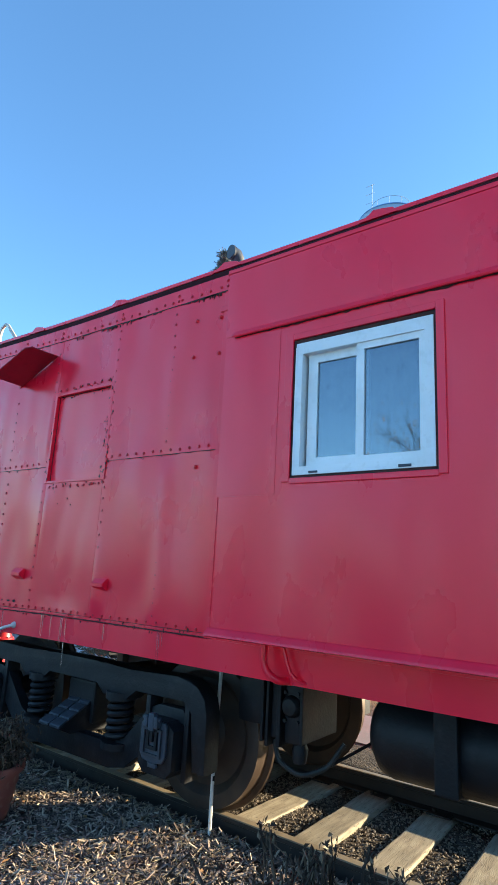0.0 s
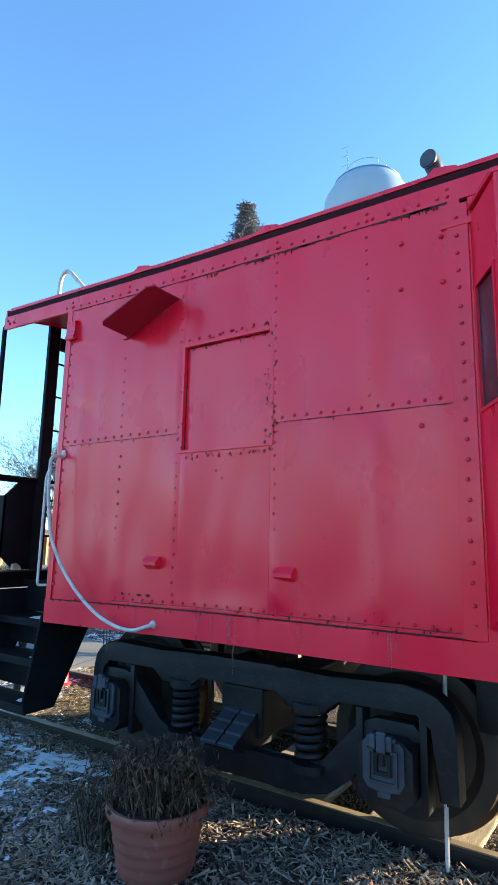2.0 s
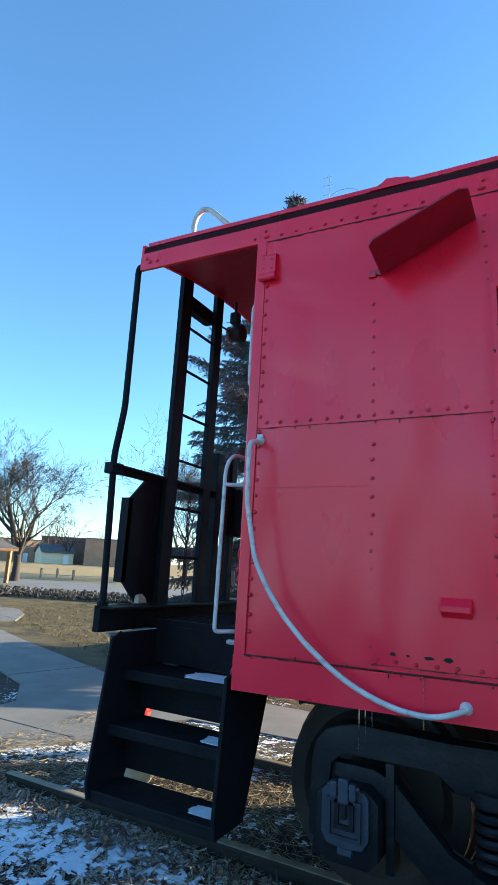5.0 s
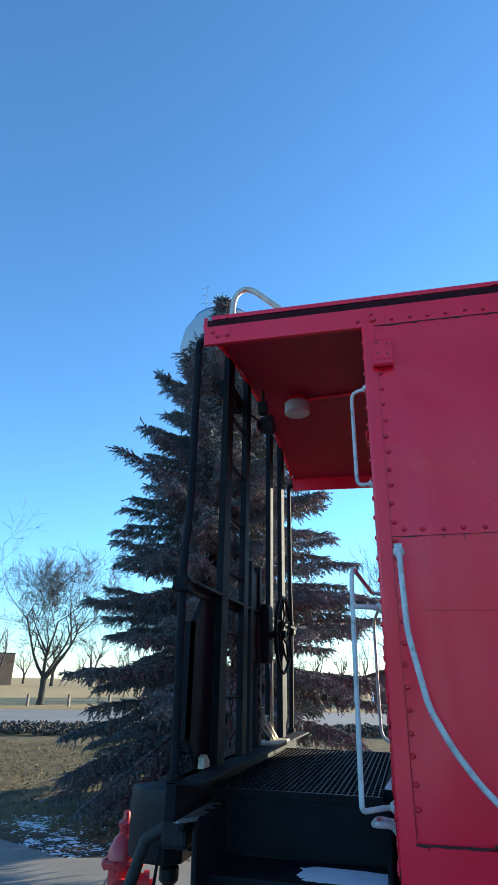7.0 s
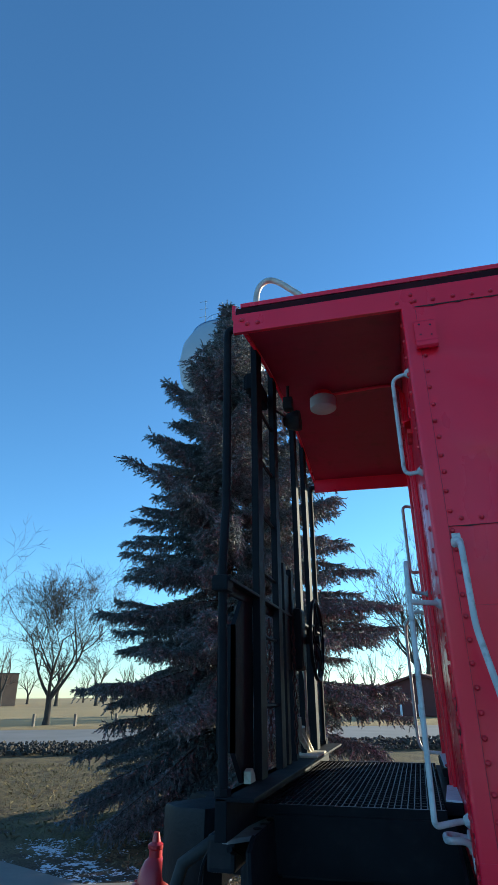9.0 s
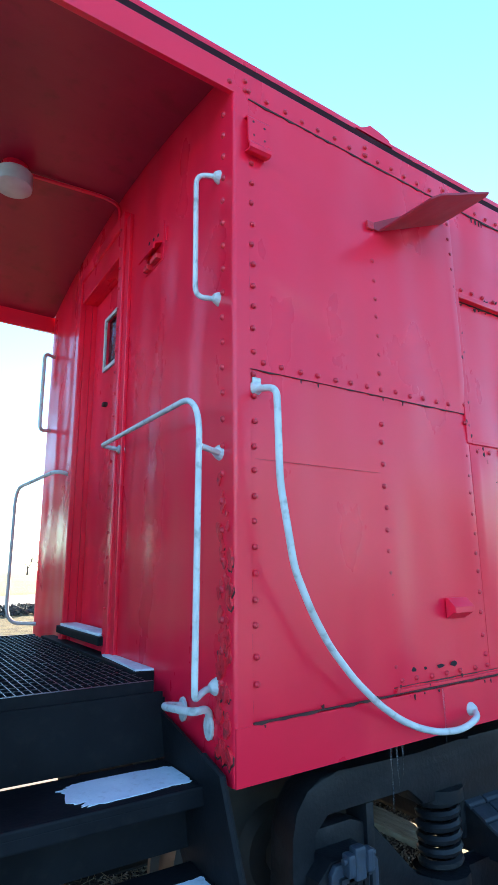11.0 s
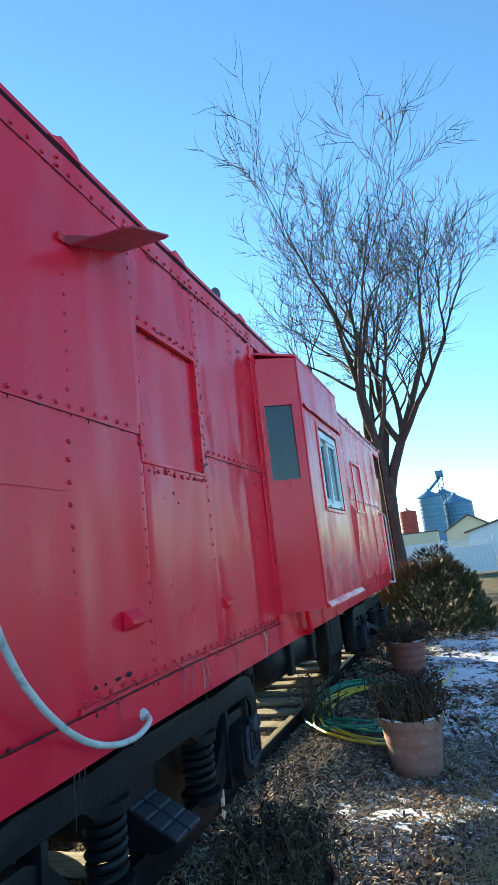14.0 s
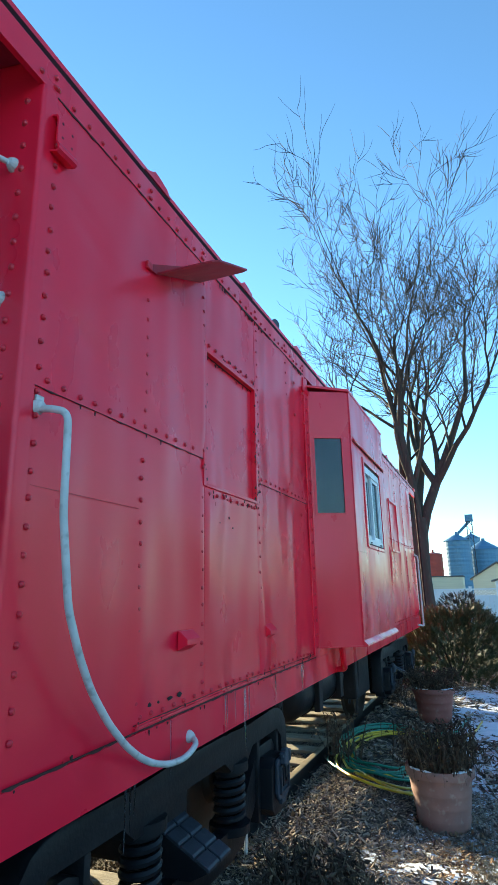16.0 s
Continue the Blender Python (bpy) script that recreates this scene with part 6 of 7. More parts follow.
P = scatter(46000, -2.6, 5.2, -2.5, 0.60, lambda x, y: not snowy(x, y) or rng.random() < 0.12)
L_ = rng.gamma(1.6, 0.022, len(P)) + 0.012
V, Fc = slivers(rng, P + np.array([0, 0, 0.010]), L_, np.minimum(L_ * rng.uniform(0.05, 0.30, len(P)), 0.016), rng.uniform(0.002, 0.006, len(P)), 0.45)
from_arrays("bark_mulch", V, Fc, CHIP, "brown and grey shredded bark mulch over the ground", "mulch", kind="stuff")
P = scatter(9000, 5.2, 13, -3.5, 0.60, lambda x, y: not snowy(x, y) or rng.random() < 0.12)
L_ = rng.gamma(2.0, 0.022, len(P)) + 0.02
V, Fc = slivers(rng, P + np.array([0, 0, 0.008]), L_, L_ * rng.uniform(0.15, 0.5, len(P)), rng.uniform(0.003, 0.008, len(P)), 0.35)
from_arrays("bark_mulch", V, Fc, CHIP, "brown and grey shredded bark mulch over the ground", "mulch", kind="stuff")
P = scatter(5200, -2.6, 6.0, -2.4, 0.60, lambda x, y: noise.noise(Vector((x * 1.3, y * 1.3, 9))) > -0.05)
L_ = rng.uniform(0.05, 0.17, len(P))
V, Fc = slivers(rng, P + np.array([0, 0, 0.012]), L_, rng.uniform(0.002, 0.005, len(P)), np.full(len(P), 0.002), 0.16)
from_arrays("dry_straw", V, Fc, STRAW, "pale dry straw and grass stems on the mulch", "straw", kind="stuff")
P = scatter(4200, -3.2, 0.9, 0.55, 2.6)
L_ = rng.uniform(0.04, 0.15, len(P))
V, Fc = slivers(rng, P + np.array([0, 0, 0.012]), L_, rng.uniform(0.002, 0.006, len(P)), np.full(len(P), 0.002), 0.2)
from_arrays("dry_straw", V, Fc, STRAW, "pale dry straw and grass stems on the mulch", "straw", kind="stuff")
P = scatter(26000, 0.3, 8.0, 0.62, 2.3)
L_ = rng.uniform(0.006, 0.016, len(P))
V, Fc = slivers(rng, P + np.array([0, 0, 0.003]), L_, L_ * rng.uniform(0.6, 1.0, len(P)), L_ * 0.6, 0.5)
from_arrays("track_gravel", V, Fc, GRAVEL, "brown-grey gravel and dirt between the ties", "gravel", kind="stuff")
P = np.concatenate([scatter(500, -2.5, 6.0, -2.2, 0.55), scatter(1500, 1.6, 4.2, -2.6, -0.75)])
L_ = rng.uniform(0.02, 0.045, len(P))
V, Fc = slivers(rng, P + np.array([0, 0, 0.02]), L_, L_ * rng.uniform(0.5, 0.8, len(P)), np.full(len(P), 0.002), 0.6)
from_arrays("fallen_leaves", V, Fc, LITTER, "curled dry brown leaves on the mulch", "leaves", kind="stuff")

blades = []
for k in range(26):
    cx, cy = rng.uniform(2.0, 3.4), rng.uniform(-1.6, -1.0)
    m = rng.integers(14, 34)
    blades.append(np.stack([cx + rng.normal(0, 0.05, m), cy + rng.normal(0, 0.05, m), np.full(m, 0.035)], 1))
P = np.concatenate(blades)
L_ = rng.uniform(0.07, 0.15, len(P))
V, Fc = slivers(rng, P, L_, np.full(len(P), 0.003), np.full(len(P), 0.0015), 0.9)
from_arrays("dry_grass", V, Fc, STRAW, "dry yellow grass tufts at the mulch edge", "grass", kind="stuff")

# ---------------------------------------------------------------- things near the track
bm = bmesh.new()
sweep(bm, [(2.845, 0.475, -0.05), (2.85, 0.47, 0.5), (2.87, 0.47, 1.02)], 0.0125, 7)
stake = whole("marker_stake", bm, WHITE, "thin white marker stake leaning against the truck", "stake", smooth=True)
for z in (0.30, 0.42):
    bm = bmesh.new()
    sweep(bm, [(2.848, 0.473, z), (2.8487, 0.4725, z + 0.035)], 0.0133, 7)
    part("tape_band", bm, BLACK, stake)


def dead_clump(bm, rng_, n, r, h, base=0.0, leaf=True, droop=0.5):
    """Wiry dead stems, curled over at the tips, with shrivelled leaves, on the bmesh."""
    for k in range(n):
        a, q = rng_.uniform(0, 6.28), rng_.random() ** 0.5 * r * 0.8
        p0 = Vector((q * math.cos(a), q * math.sin(a), base))
        out = Vector((math.cos(a), math.sin(a), 0)).lerp(Vector((rng_.uniform(-1, 1), rng_.uniform(-1, 1), 0)), 0.6) * r * rng_.uniform(0.25, 0.95)
        hh = h * rng_.uniform(0.3, 1.15)
        jit = lambda s: Vector((rng_.uniform(-s, s), rng_.uniform(-s, s), rng_.uniform(-s, s))) * 1.6
        pts = [p0, p0 + out * 0.25 + Vector((0, 0, hh * 0.5)) + jit(0.012), p0 + out * 0.6 + Vector((0, 0, hh * 0.9)) + jit(0.018)]
        drop = droop * hh * rng_.random()
        pts += [p0 + out * 0.85 + Vector((0, 0, hh)) + jit(0.02), p0 + out * 1.05 + Vector((0, 0, hh - drop * 0.5)) + jit(0.02), p0 + out * 1.15 + Vector((0, 0, hh - drop * 1.5)) + jit(0.02)]
        w0 = rng_.choice((0.7, 1.0, 1.3, 1.9))
        sweep(bm, pts, [0.0046 * w0, 0.0038 * w0, 0.0032 * w0, 0.0026 * w0, 0.002 * w0, 0.001], 4)
        if leaf:
            for j in range(13):
                t_ = rng_.uniform(0.15, 1.0) * 4.99
                i = int(t_)
                c = pts[i].lerp(pts[i + 1], t_ - i) + jit(0.016)
                u = Vector((rng_.uniform(-1, 1), rng_.uniform(-1, 1), rng_.uniform(-1.6, 0.2))).normalized() * rng_.uniform(0.008, 0.024)
                w = u.orthogonal().normalized() * u.length * rng_.uniform(0.2, 0.55)
                v = [bm.verts.new(x) for x in (c - u, c + w, c + u * 0.9 + w.cross(u).normalized() * 0.010, c - w + u.cross(w).normalized() * 0.006)]
                bm.faces.new((v[0], v[1], v[2]))
                bm.faces.new((v[0], v[2], v[3]))


def planter(loc, mat, label, seed, snow, ribs, plant=(120, 0.36, 0.30), r=0.325, h=0.45):
    rg = random.Random(seed)
    pot = thing("flower_pot", label, "flower pot", "pots of dead plants", loc=loc)
    bm = bmesh.new()
    prof = [(0.0, 0.0), (r * 0.70, 0.0), (r * 0.72, 0.01)]
    for k in range(1, ribs):
        z = h * 0.82 * k / ribs
        rr = r * (0.72 + 0.19 * k / ribs)
        prof += [(rr - 0.002, z - 0.016), (rr + 0.0025, z), (rr - 0.001, z + 0.016)]
    prof += [(r * 0.915, h * 0.84), (r * 0.985, h * 0.85), (r, h * 0.88), (r, h * 0.97), (r * 0.98, h), (r * 0.92, h), (r * 0.90, h * 0.90), (0.0, h * 0.88)]
    lathe(bm, prof, 36)
    part("pot_body", bm, mat, pot, smooth=True)
    bm = bmesh.new()
    lathe(bm, [(0.0, h * 0.93), (r * 0.5, h * 0.925), (r * 0.90, h * 0.905)], 24)
    part("potting_soil", bm, SOIL, pot, smooth=True)
    bm = bmesh.new()
    dead_clump(bm, rg, plant[0], plant[1], plant[2], h * 0.9, True, 0.8)
    part("dead_plant", bm, DEAD, pot, "tangle of brown dead stems and leaves")
    if snow:
        for a in (2.2, 3.6, 5.0):
            bm = bmesh.new()
            pts = [((r * 0.965) * math.cos(a + t_ * 0.8), (r * 0.965) * math.sin(a + t_ * 0.8), h + 0.004) for t_ in (k / 10 for k in range(11))]
            sweep(bm, pts, [0.002] + [0.005 + 0.006 * abs(math.sin(k * 2.1 + a)) for k in range(9)] + [0.002], 5)
            part("rim_snow", bm, SNOW, pot)
    return pot


planter((1.56, -0.385, -0.02), POT, "terracotta plastic pot with dead brown plants on mulch", 1, False, 5, (230, 0.235, 0.25), 0.275, 0.34)
planter((4.30, -0.70, -0.185), POT2, "faded clay pot with dead plants and snow-dusted rim", 2, True, 4, (190, 0.33, 0.33), 0.285, 0.47)
planter((7.52, -0.36, -0.02), POT, "dark clay pot of dead plants before the shrubs", 3, True, 4, (150, 0.33, 0.26), 0.29, 0.43)

for (x, y), n, r, h in (((5.2, 0.35), 30, 0.25, 0.45), ((8.6, 0.1), 40, 0.35, 0.3), ((1.17, -0.36), 70, 0.17, 0.26)):
    rg = random.Random(int(x * 100))
    bm = bmesh.new()
    dead_clump(bm, rg, n, r, h, 0.0, True, 0.7)
    ob = whole("dead_weed_clump", bm, DEADTOP, "low tangle of dark dead weeds in the mulch", "weeds", "dead weeds by the track")
    ob.location = (x, y, -0.02)


def hose(mat, seed, label, loops, c, rad):
    rg = random.Random(seed)
    pts = []
    n = loops * 16
    for k in range(n + 1):
        a = 2 * math.pi * k / 16
        rr = rad * (1 + 0.5 * noise.noise(Vector((k * 0.045, seed, 0))))
        pts.append((c[0] + 0.42 * noise.noise(Vector((k * 0.05, seed + 3, 0))) + rr * 1.15 * math.cos(a), c[1] + 0.30 * noise.noise(Vector((k * 0.06, seed + 7, 0))) + rr * 0.62 * math.sin(a), 0.012 + 0.035 * abs(noise.noise(Vector((k * 0.23, seed, 5)))) + 0.004 * k / 16))
    pts += [(pts[-1][0] - 0.2, pts[-1][1] - 0.35, 0.02), (pts[-1][0] + 0.15, pts[-1][1] - 0.75, 0.015), (pts[-1][0] + 0.9, pts[-1][1] - 0.85, 0.015)]
    pts = [(x, y, z + ground_z(x, y) + 0.038) for x, y, z in pts]
    bm = bmesh.new()
    sweep(bm, rounded(pts, 2, 0.05), 0.0125, 7)
    return whole("garden_hose", bm, mat, label, "garden hose", "hoses by the track", smooth=True)


hose(HOSE_G, 4, "coiled green garden hose lying on the mulch", 6, (5.75, 0.02), 0.80)
hose(HOSE_Y, 9, "loosely coiled yellow garden hose on the mulch", 4, (5.50, -0.10), 0.76)

# small planter between the rails
tub = thing("planter_tub", "small pale tub of soil between the rails", "planter", loc=(-1.57, 1.30, -0.19))
bm = bmesh.new()
lathe(bm, [(0.0, 0.0), (0.12, 0.0), (0.145, 0.38), (0.155, 0.40), (0.155, 0.42), (0.138, 0.42), (0.135, 0.36), (0.0, 0.36)], 24)
part("tub_body", bm, CREAM, tub, smooth=True)
bm = bmesh.new()
lathe(bm, [(0.0, 0.385), (0.08, 0.38), (0.134, 0.37)], 18)
part("potting_soil", bm, SOIL, tub, smooth=True)

# hydrant
hyd = thing("fire_hydrant", "red painted iron fire hydrant beside the sidewalk", "fire hydrant", loc=(-1.98, 1.82, -0.03))
bm = bmesh.new()
lathe(bm, [(0.0, 0.0), (0.15, 0.0), (0.15, 0.03), (0.105, 0.04), (0.10, 0.05), (0.10, 0.33), (0.11, 0.335), (0.11, 0.36), (0.10, 0.365), (0.10, 0.60), (0.15, 0.605), (0.15, 0.64), (0.118, 0.65), (0.105, 0.71), (0.07, 0.77), (0.045, 0.79), (0.045, 0.83), (0.055, 0.84), (0.055, 0.86), (0.03, 0.875), (0.02, 0.93), (0.0, 0.93)], 24)
part("hydrant_barrel", bm, HYDRANT, hyd, smooth=True)
for a in (0.4, 1.97, -1.17):
    d = Vector((math.cos(a), math.sin(a), 0))
    bm = bmesh.new()
    sweep(bm, [d * 0.08 + Vector((0, 0, 0.5)), d * 0.15 + Vector((0, 0, 0.5))], 0.055, 14)
    sweep(bm, [d * 0.15 + Vector((0, 0, 0.5)), d * 0.19 + Vector((0, 0, 0.5))], 0.07, 14)
    sweep(bm, [d * 0.19 + Vector((0, 0, 0.5)), d * 0.225 + Vector((0, 0, 0.5))], 0.022, 6)
    part("hydrant_outlet", bm, HYDRANT, hyd, smooth=True)
for k in range(8):
    a = 2 * math.pi * k / 8
    bm = bmesh.new()
    sweep(bm, [(0.13 * math.cos(a), 0.13 * math.sin(a), 0.59), (0.13 * math.cos(a), 0.13 * math.sin(a), 0.655)], 0.013, 6)
    part("flange_bolt", bm, HYDRANT, hyd)

# ---------------------------------------------------------------- pavements and road
def slab(name, pts, z, label, category, mat, thick=0.08):
    bm = bmesh.new()
    prism(bm, pts, "z", z - thick, z)
    return whole(name, bm, mat, label, category, kind="structure")


slab("pavement_1", [(-2.95, 1.05), (-2.45, 1.95), (-2.50, 2.60), (-2.2, 3.05), (-0.5, 3.15), (14, 3.15), (14, 4.35), (-2.9, 4.30), (-3.7, 4.0), (-8.2, 5.85), (-16, 9.4), (-16.5, 8.0), (-8.0, 4.35), (-4.95, 3.05), (-4.2, 2.35), (-4.1, 0.9)], -0.012, "pale concrete sidewalk with joints", "pavement", CONCRETE)
slab("pavement_2", [(-18, 10.3), (-13.5, 10.2), (-12.2, 9.3), (-10.9, 7.9), (-11.3, 7.2), (-13, 7.6), (-18, 9.0)], 0.01, "curved pale concrete path across the lawn", "pavement", CONCRETE)
for p, q in (((-4.15, 1.75), (-2.68, 1.75)), ((-3.0, 3.78), (-2.6, 2.5)), ((-5.2, 4.62), (-5.5, 3.3)), ((-0.9, 4.3), (-0.9, 3.13)), ((0.8, 4.35), (0.8, 3.15))):
    d = (Vector((*q, 0)) - Vector((*p, 0))).normalized() * 0.006
    nrm = Vector((-d.y, d.x, 0))
    P4 = [Vector((*p, 0)) + nrm, Vector((*p, 0)) - nrm, Vector((*q, 0)) - nrm, Vector((*q, 0)) + nrm]
    bm = bmesh.new()
    prism(bm, [(v.x, v.y) for v in P4], "z", -0.018, -0.0095)
    whole("pavement_joint", bm, RUBBER, "dark joint line in the sidewalk", "pavement joint", kind="structure")
sl = 0.38
slab("road", [(-320, 25.2 - sl * 320), (320, 25.2 + sl * 320), (320, 38.6 + sl * 320), (-320, 38.6 - sl * 320)], 0.0, "pale grey asphalt road across the lawn", "road", ASPHALT)
P = np.array([(x, 22.6 + sl * x + rng.uniform(-1.7, 1.7), 0.20 * rng.random() ** 2) for x in rng.uniform(-42, 26, 18000)])
L_ = rng.uniform(0.04, 0.13, len(P))
V, Fc = slivers(rng, P + np.array([0, 0, 0.04]), L_, L_ * rng.uniform(0.6, 1.0, len(P)), L_ * 0.7, 0.4)
from_arrays("ditch_stones", V, Fc, ROCK, "dark stones and weeds in the roadside ditch", "stones", kind="stuff")

# short dry grass and fallen leaves over the lawn
P = np.array([(x, y, -0.02) for x, y in zip(rng.uniform(-15, -1.5, 15000), rng.uniform(4.4, 14, 15000)) if y > 4.6 - 0.42 * (x + 3.5) - (1.6 if x > -3 else 0)])
L_ = rng.uniform(0.03, 0.09, len(P))
V, Fc = slivers(rng, P + np.array([0, 0, 0.022]), L_, L_ * rng.uniform(0.08, 0.4, len(P)), np.full(len(P), 0.003), 0.7)
from_arrays("lawn_litter", V, Fc, LAWNBIT, "short dry grass and fallen leaves on the lawn", "grass", kind="stuff")

# ---------------------------------------------------------------- trees


def bare_tree(seed, height, trunk_r, fork, limbs, spread, depth=5, twig=1.0, lean=0.0, gnarl=0.0):
    """Trunk, limbs and twigs as arrays of tapered tubes: (trunk and limbs, twigs)."""
    rg = random.Random(seed)
    out = {0: ([], []), 1: ([], [])}

    def tube(pts, rs, seg, which):
        V_, F_ = out[which]
        base = len(V_)
        up = None
        for i, p in enumerate(pts):
            d = (pts[min(i + 1, len(pts) - 1)] - pts[max(i - 1, 0)]).normalized()
            up = d.orthogonal().normalized() if up is None else (up - d * up.dot(d)).normalized()
            s = d.cross(up)
            for k in range(seg):
                a = 2 * math.pi * k / seg
                V_.append(tuple(p + (up * math.cos(a) + s * math.sin(a)) * rs[i]))
        for i in range(len(pts) - 1):
            for k in range(seg):
                F_.append((base + i * seg + k, base + i * seg + (k + 1) % seg, base + (i + 1) * seg + (k + 1) % seg, base + (i + 1) * seg + k))

    def grow(p, d, length, r, level):
        n = 5 if level < 3 else 4
        pts, rs, dirs = [p], [r], [d]
        for i in range(n):
            jit = 0.12 + 0.014 * level + gnarl
            d = (d + Vector((rg.uniform(-1, 1), rg.uniform(-1, 1), rg.uniform(-0.6, 0.9))) * jit + Vector((0, 0, 0.10 if level < 3 else 0.05))).normalized()
            p = p + d * length / n
            pts.append(p)
            rs.append(r * (1 - 0.62 * (i + 1) / n))
            dirs.append(d)
        tube(pts, rs, 7 if level < 2 else 5 if level < 3 else 3, 0 if level < 3 else 1)
        if level >= depth:
            return
        kids = rg.randint(3, 5) if level < 3 else rg.randint(3, 5)
        for k in range(kids):
            t_ = rg.uniform(0.25, 1.0) if k else 1.0
            i = min(n - 1, int(t_ * n))
            q = pts[i].lerp(pts[i + 1], t_ * n - i) if t_ < 1 else pts[-1]
            side = dirs[i].orthogonal().normalized()
            side.rotate(Matrix.Rotation(rg.uniform(0, 6.28), 3, dirs[i]))
            nd = (dirs[i] * rg.uniform(0.55, 1.0) + side * rg.uniform(0.45, 0.95) * spread).normalized()
            grow(q, nd, length * rg.uniform(0.50, 0.78), max(rs[i] * rg.uniform(0.56, 0.80), 0.0065 * twig), level + 1)

    tp = [Vector((0, 0, -0.1)), Vector((0.03, 0, fork * 0.25)), Vector((lean * 0.5, 0.04, fork * 0.6)), Vector((lean, 0, fork))]
    tube(tp, [trunk_r * 1.35, trunk_r * 1.02, trunk_r * 0.92, trunk_r * 0.9], 12, 0)
    for k in range(limbs):
        a = 2 * math.pi * (k + rg.uniform(-0.25, 0.25)) / limbs
        d = Vector((math.cos(a) * spread * 0.62, math.sin(a) * spread * 0.62, 1.0)).normalized()
        grow(tp[-1] - Vector((0, 0, rg.uniform(0, fork * 0.2))), d, height * rg.uniform(0.34, 0.44), trunk_r * rg.uniform(0.45, 0.66), 1)
    return out


def plant_tree(loc, seed, height, trunk_r, fork, limbs, spread, label, depth=5, twig=1.0, turn=0.0, name="bare_tree", gnarl=0.0):
    o = bare_tree(seed, height, trunk_r, fork, limbs, spread, depth, twig, gnarl=gnarl)
    t = thing(name, label, "tree", loc=loc)
    t.rotation_euler = (0, 0, radians(turn))
    from_arrays("trunk", o[0][0], o[0][1], BARK, parent=t, smooth=True)
    from_arrays("crown", o[1][0], o[1][1], TWIG, parent=t)
    return t


plant_tree((14.2, 0.34, 0), 39, 11.5, 0.26, 3.5, 4, 0.72, "tall bare honey locust tree beyond the car end", 6, 1.25, gnarl=0.08)
plant_tree((-29.8, 23.5, 0), 3, 9.0, 0.26, 1.7, 6, 1.0, "bare spreading tree by the road", 6, 1.6)
plant_tree((-25.5, 36.5, 0), 5, 10.5, 0.22, 1.8, 5, 1.1, "bare round-crowned tree across the road", 6, 1.7)
plant_tree((0.8, 72, 0), 12, 19, 0.5, 2.0, 6, 0.72, "tall bare tree behind the brown building", 5, 3.2)
plant_tree((4.5, 82, 0), 14, 15, 0.4, 3.0, 4, 0.9, "tall bare tree behind the brown building", 5, 3.2)
far = thing("distant_woods", "hazy line of bare trees along the horizon", "woods", kind="stuff")
for k in range(44):
    a = math.radians(-66 + k * 2.2 + rng.uniform(-1, 1))
    R_ = rng.uniform(135, 230)
    o = bare_tree(100 + k % 5, 14, 0.4, 3, 4, 1.0, 3, 9.0)
    for w, mt in ((0, BARK), (1, TWIG)):
        vv = np.array(o[w][0]) * rng.uniform(0.7, 1.05) + np.array([math.sin(a) * R_, math.cos(a) * R_, 0])
        from_arrays("far_tree", vv, o[w][1], mt, parent=far)
# unseen trees to the south and east, added to darken what the car mirrors
for k in range(40):
    a = math.radians(98 + k * 4.1 + rng.uniform(-1, 1))
    R_ = rng.uniform(78, 104)
    o = bare_tree(200 + k % 5, 11, 0.4, 2, 5, 1.0, 3, 9.0)
    for w, mt in ((0, BARK), (1, TWIG)):
        vv = np.array(o[w][0]) * rng.uniform(0.7, 1.05) + np.array([math.sin(a) * R_, math.cos(a) * R_, 0])
        from_arrays("far_tree", vv, o[w][1], mt, parent=far)
# trees south of the car: mirrored in its window, one unseen to block glow


def leafy_oak(loc, seed, height, label):
    o = bare_tree(seed, height, 0.24, 1.6, 6, 1.05, 4, 1.8)
    t = thing("oak_tree", label, "tree", "trees across the yard", loc=loc)
    from_arrays("trunk", o[0][0], o[0][1], BARK, parent=t, smooth=True)
    from_arrays("twigs", o[1][0], o[1][1], TWIG, parent=t)
    rg_ = np.random.default_rng(seed)
    V_ = np.array(o[1][0])
    n = 5500 if height > 8 else 2600
    V_ = V_[rg_.integers(0, len(V_), n)] + rg_.normal(0, 0.25, (n, 3))
    ln = rg_.uniform(0.05, 0.10, len(V_))
    q, f = slivers(rg_, V_, ln, ln * 0.55, ln * 0.05, 0.8)
    from_arrays("crown", q, f, OAK, parent=t)
    return t


# the oak at x 29 is unseen, added to cover the bright low sky
for x, y, s, h in ((1.2, -15.5, 31, 7.2), (-9.5, -21.0, 33, 6.0), (29.0, -24.0, 41, 5.0)):
    leafy_oak((x, y, 0), s, h, "oak across the yard with withered brown leaves")


# unseen hedge, added so the car side doesn't mirror the bright horizon
P = np.array([(R_ * math.sin(a), R_ * math.cos(a), 2.6 * rng.random() * (0.75 + 0.35 * math.sin(a * 23 + math.sin(a * 9) * 2))) for a, R_ in zip(rng.uniform(1.75, 4.55, 13000), rng.uniform(37, 40, 13000))])
L_ = rng.uniform(0.3, 0.8, len(P))
V, Fc = slivers(rng, P, L_, L_ * 0.5, L_ * 0.1, 0.8)
from_arrays("distant_hedge", V, Fc, YEW, "unseen dark hedge added to hide the low bright sky", "hedge", kind="stuff")


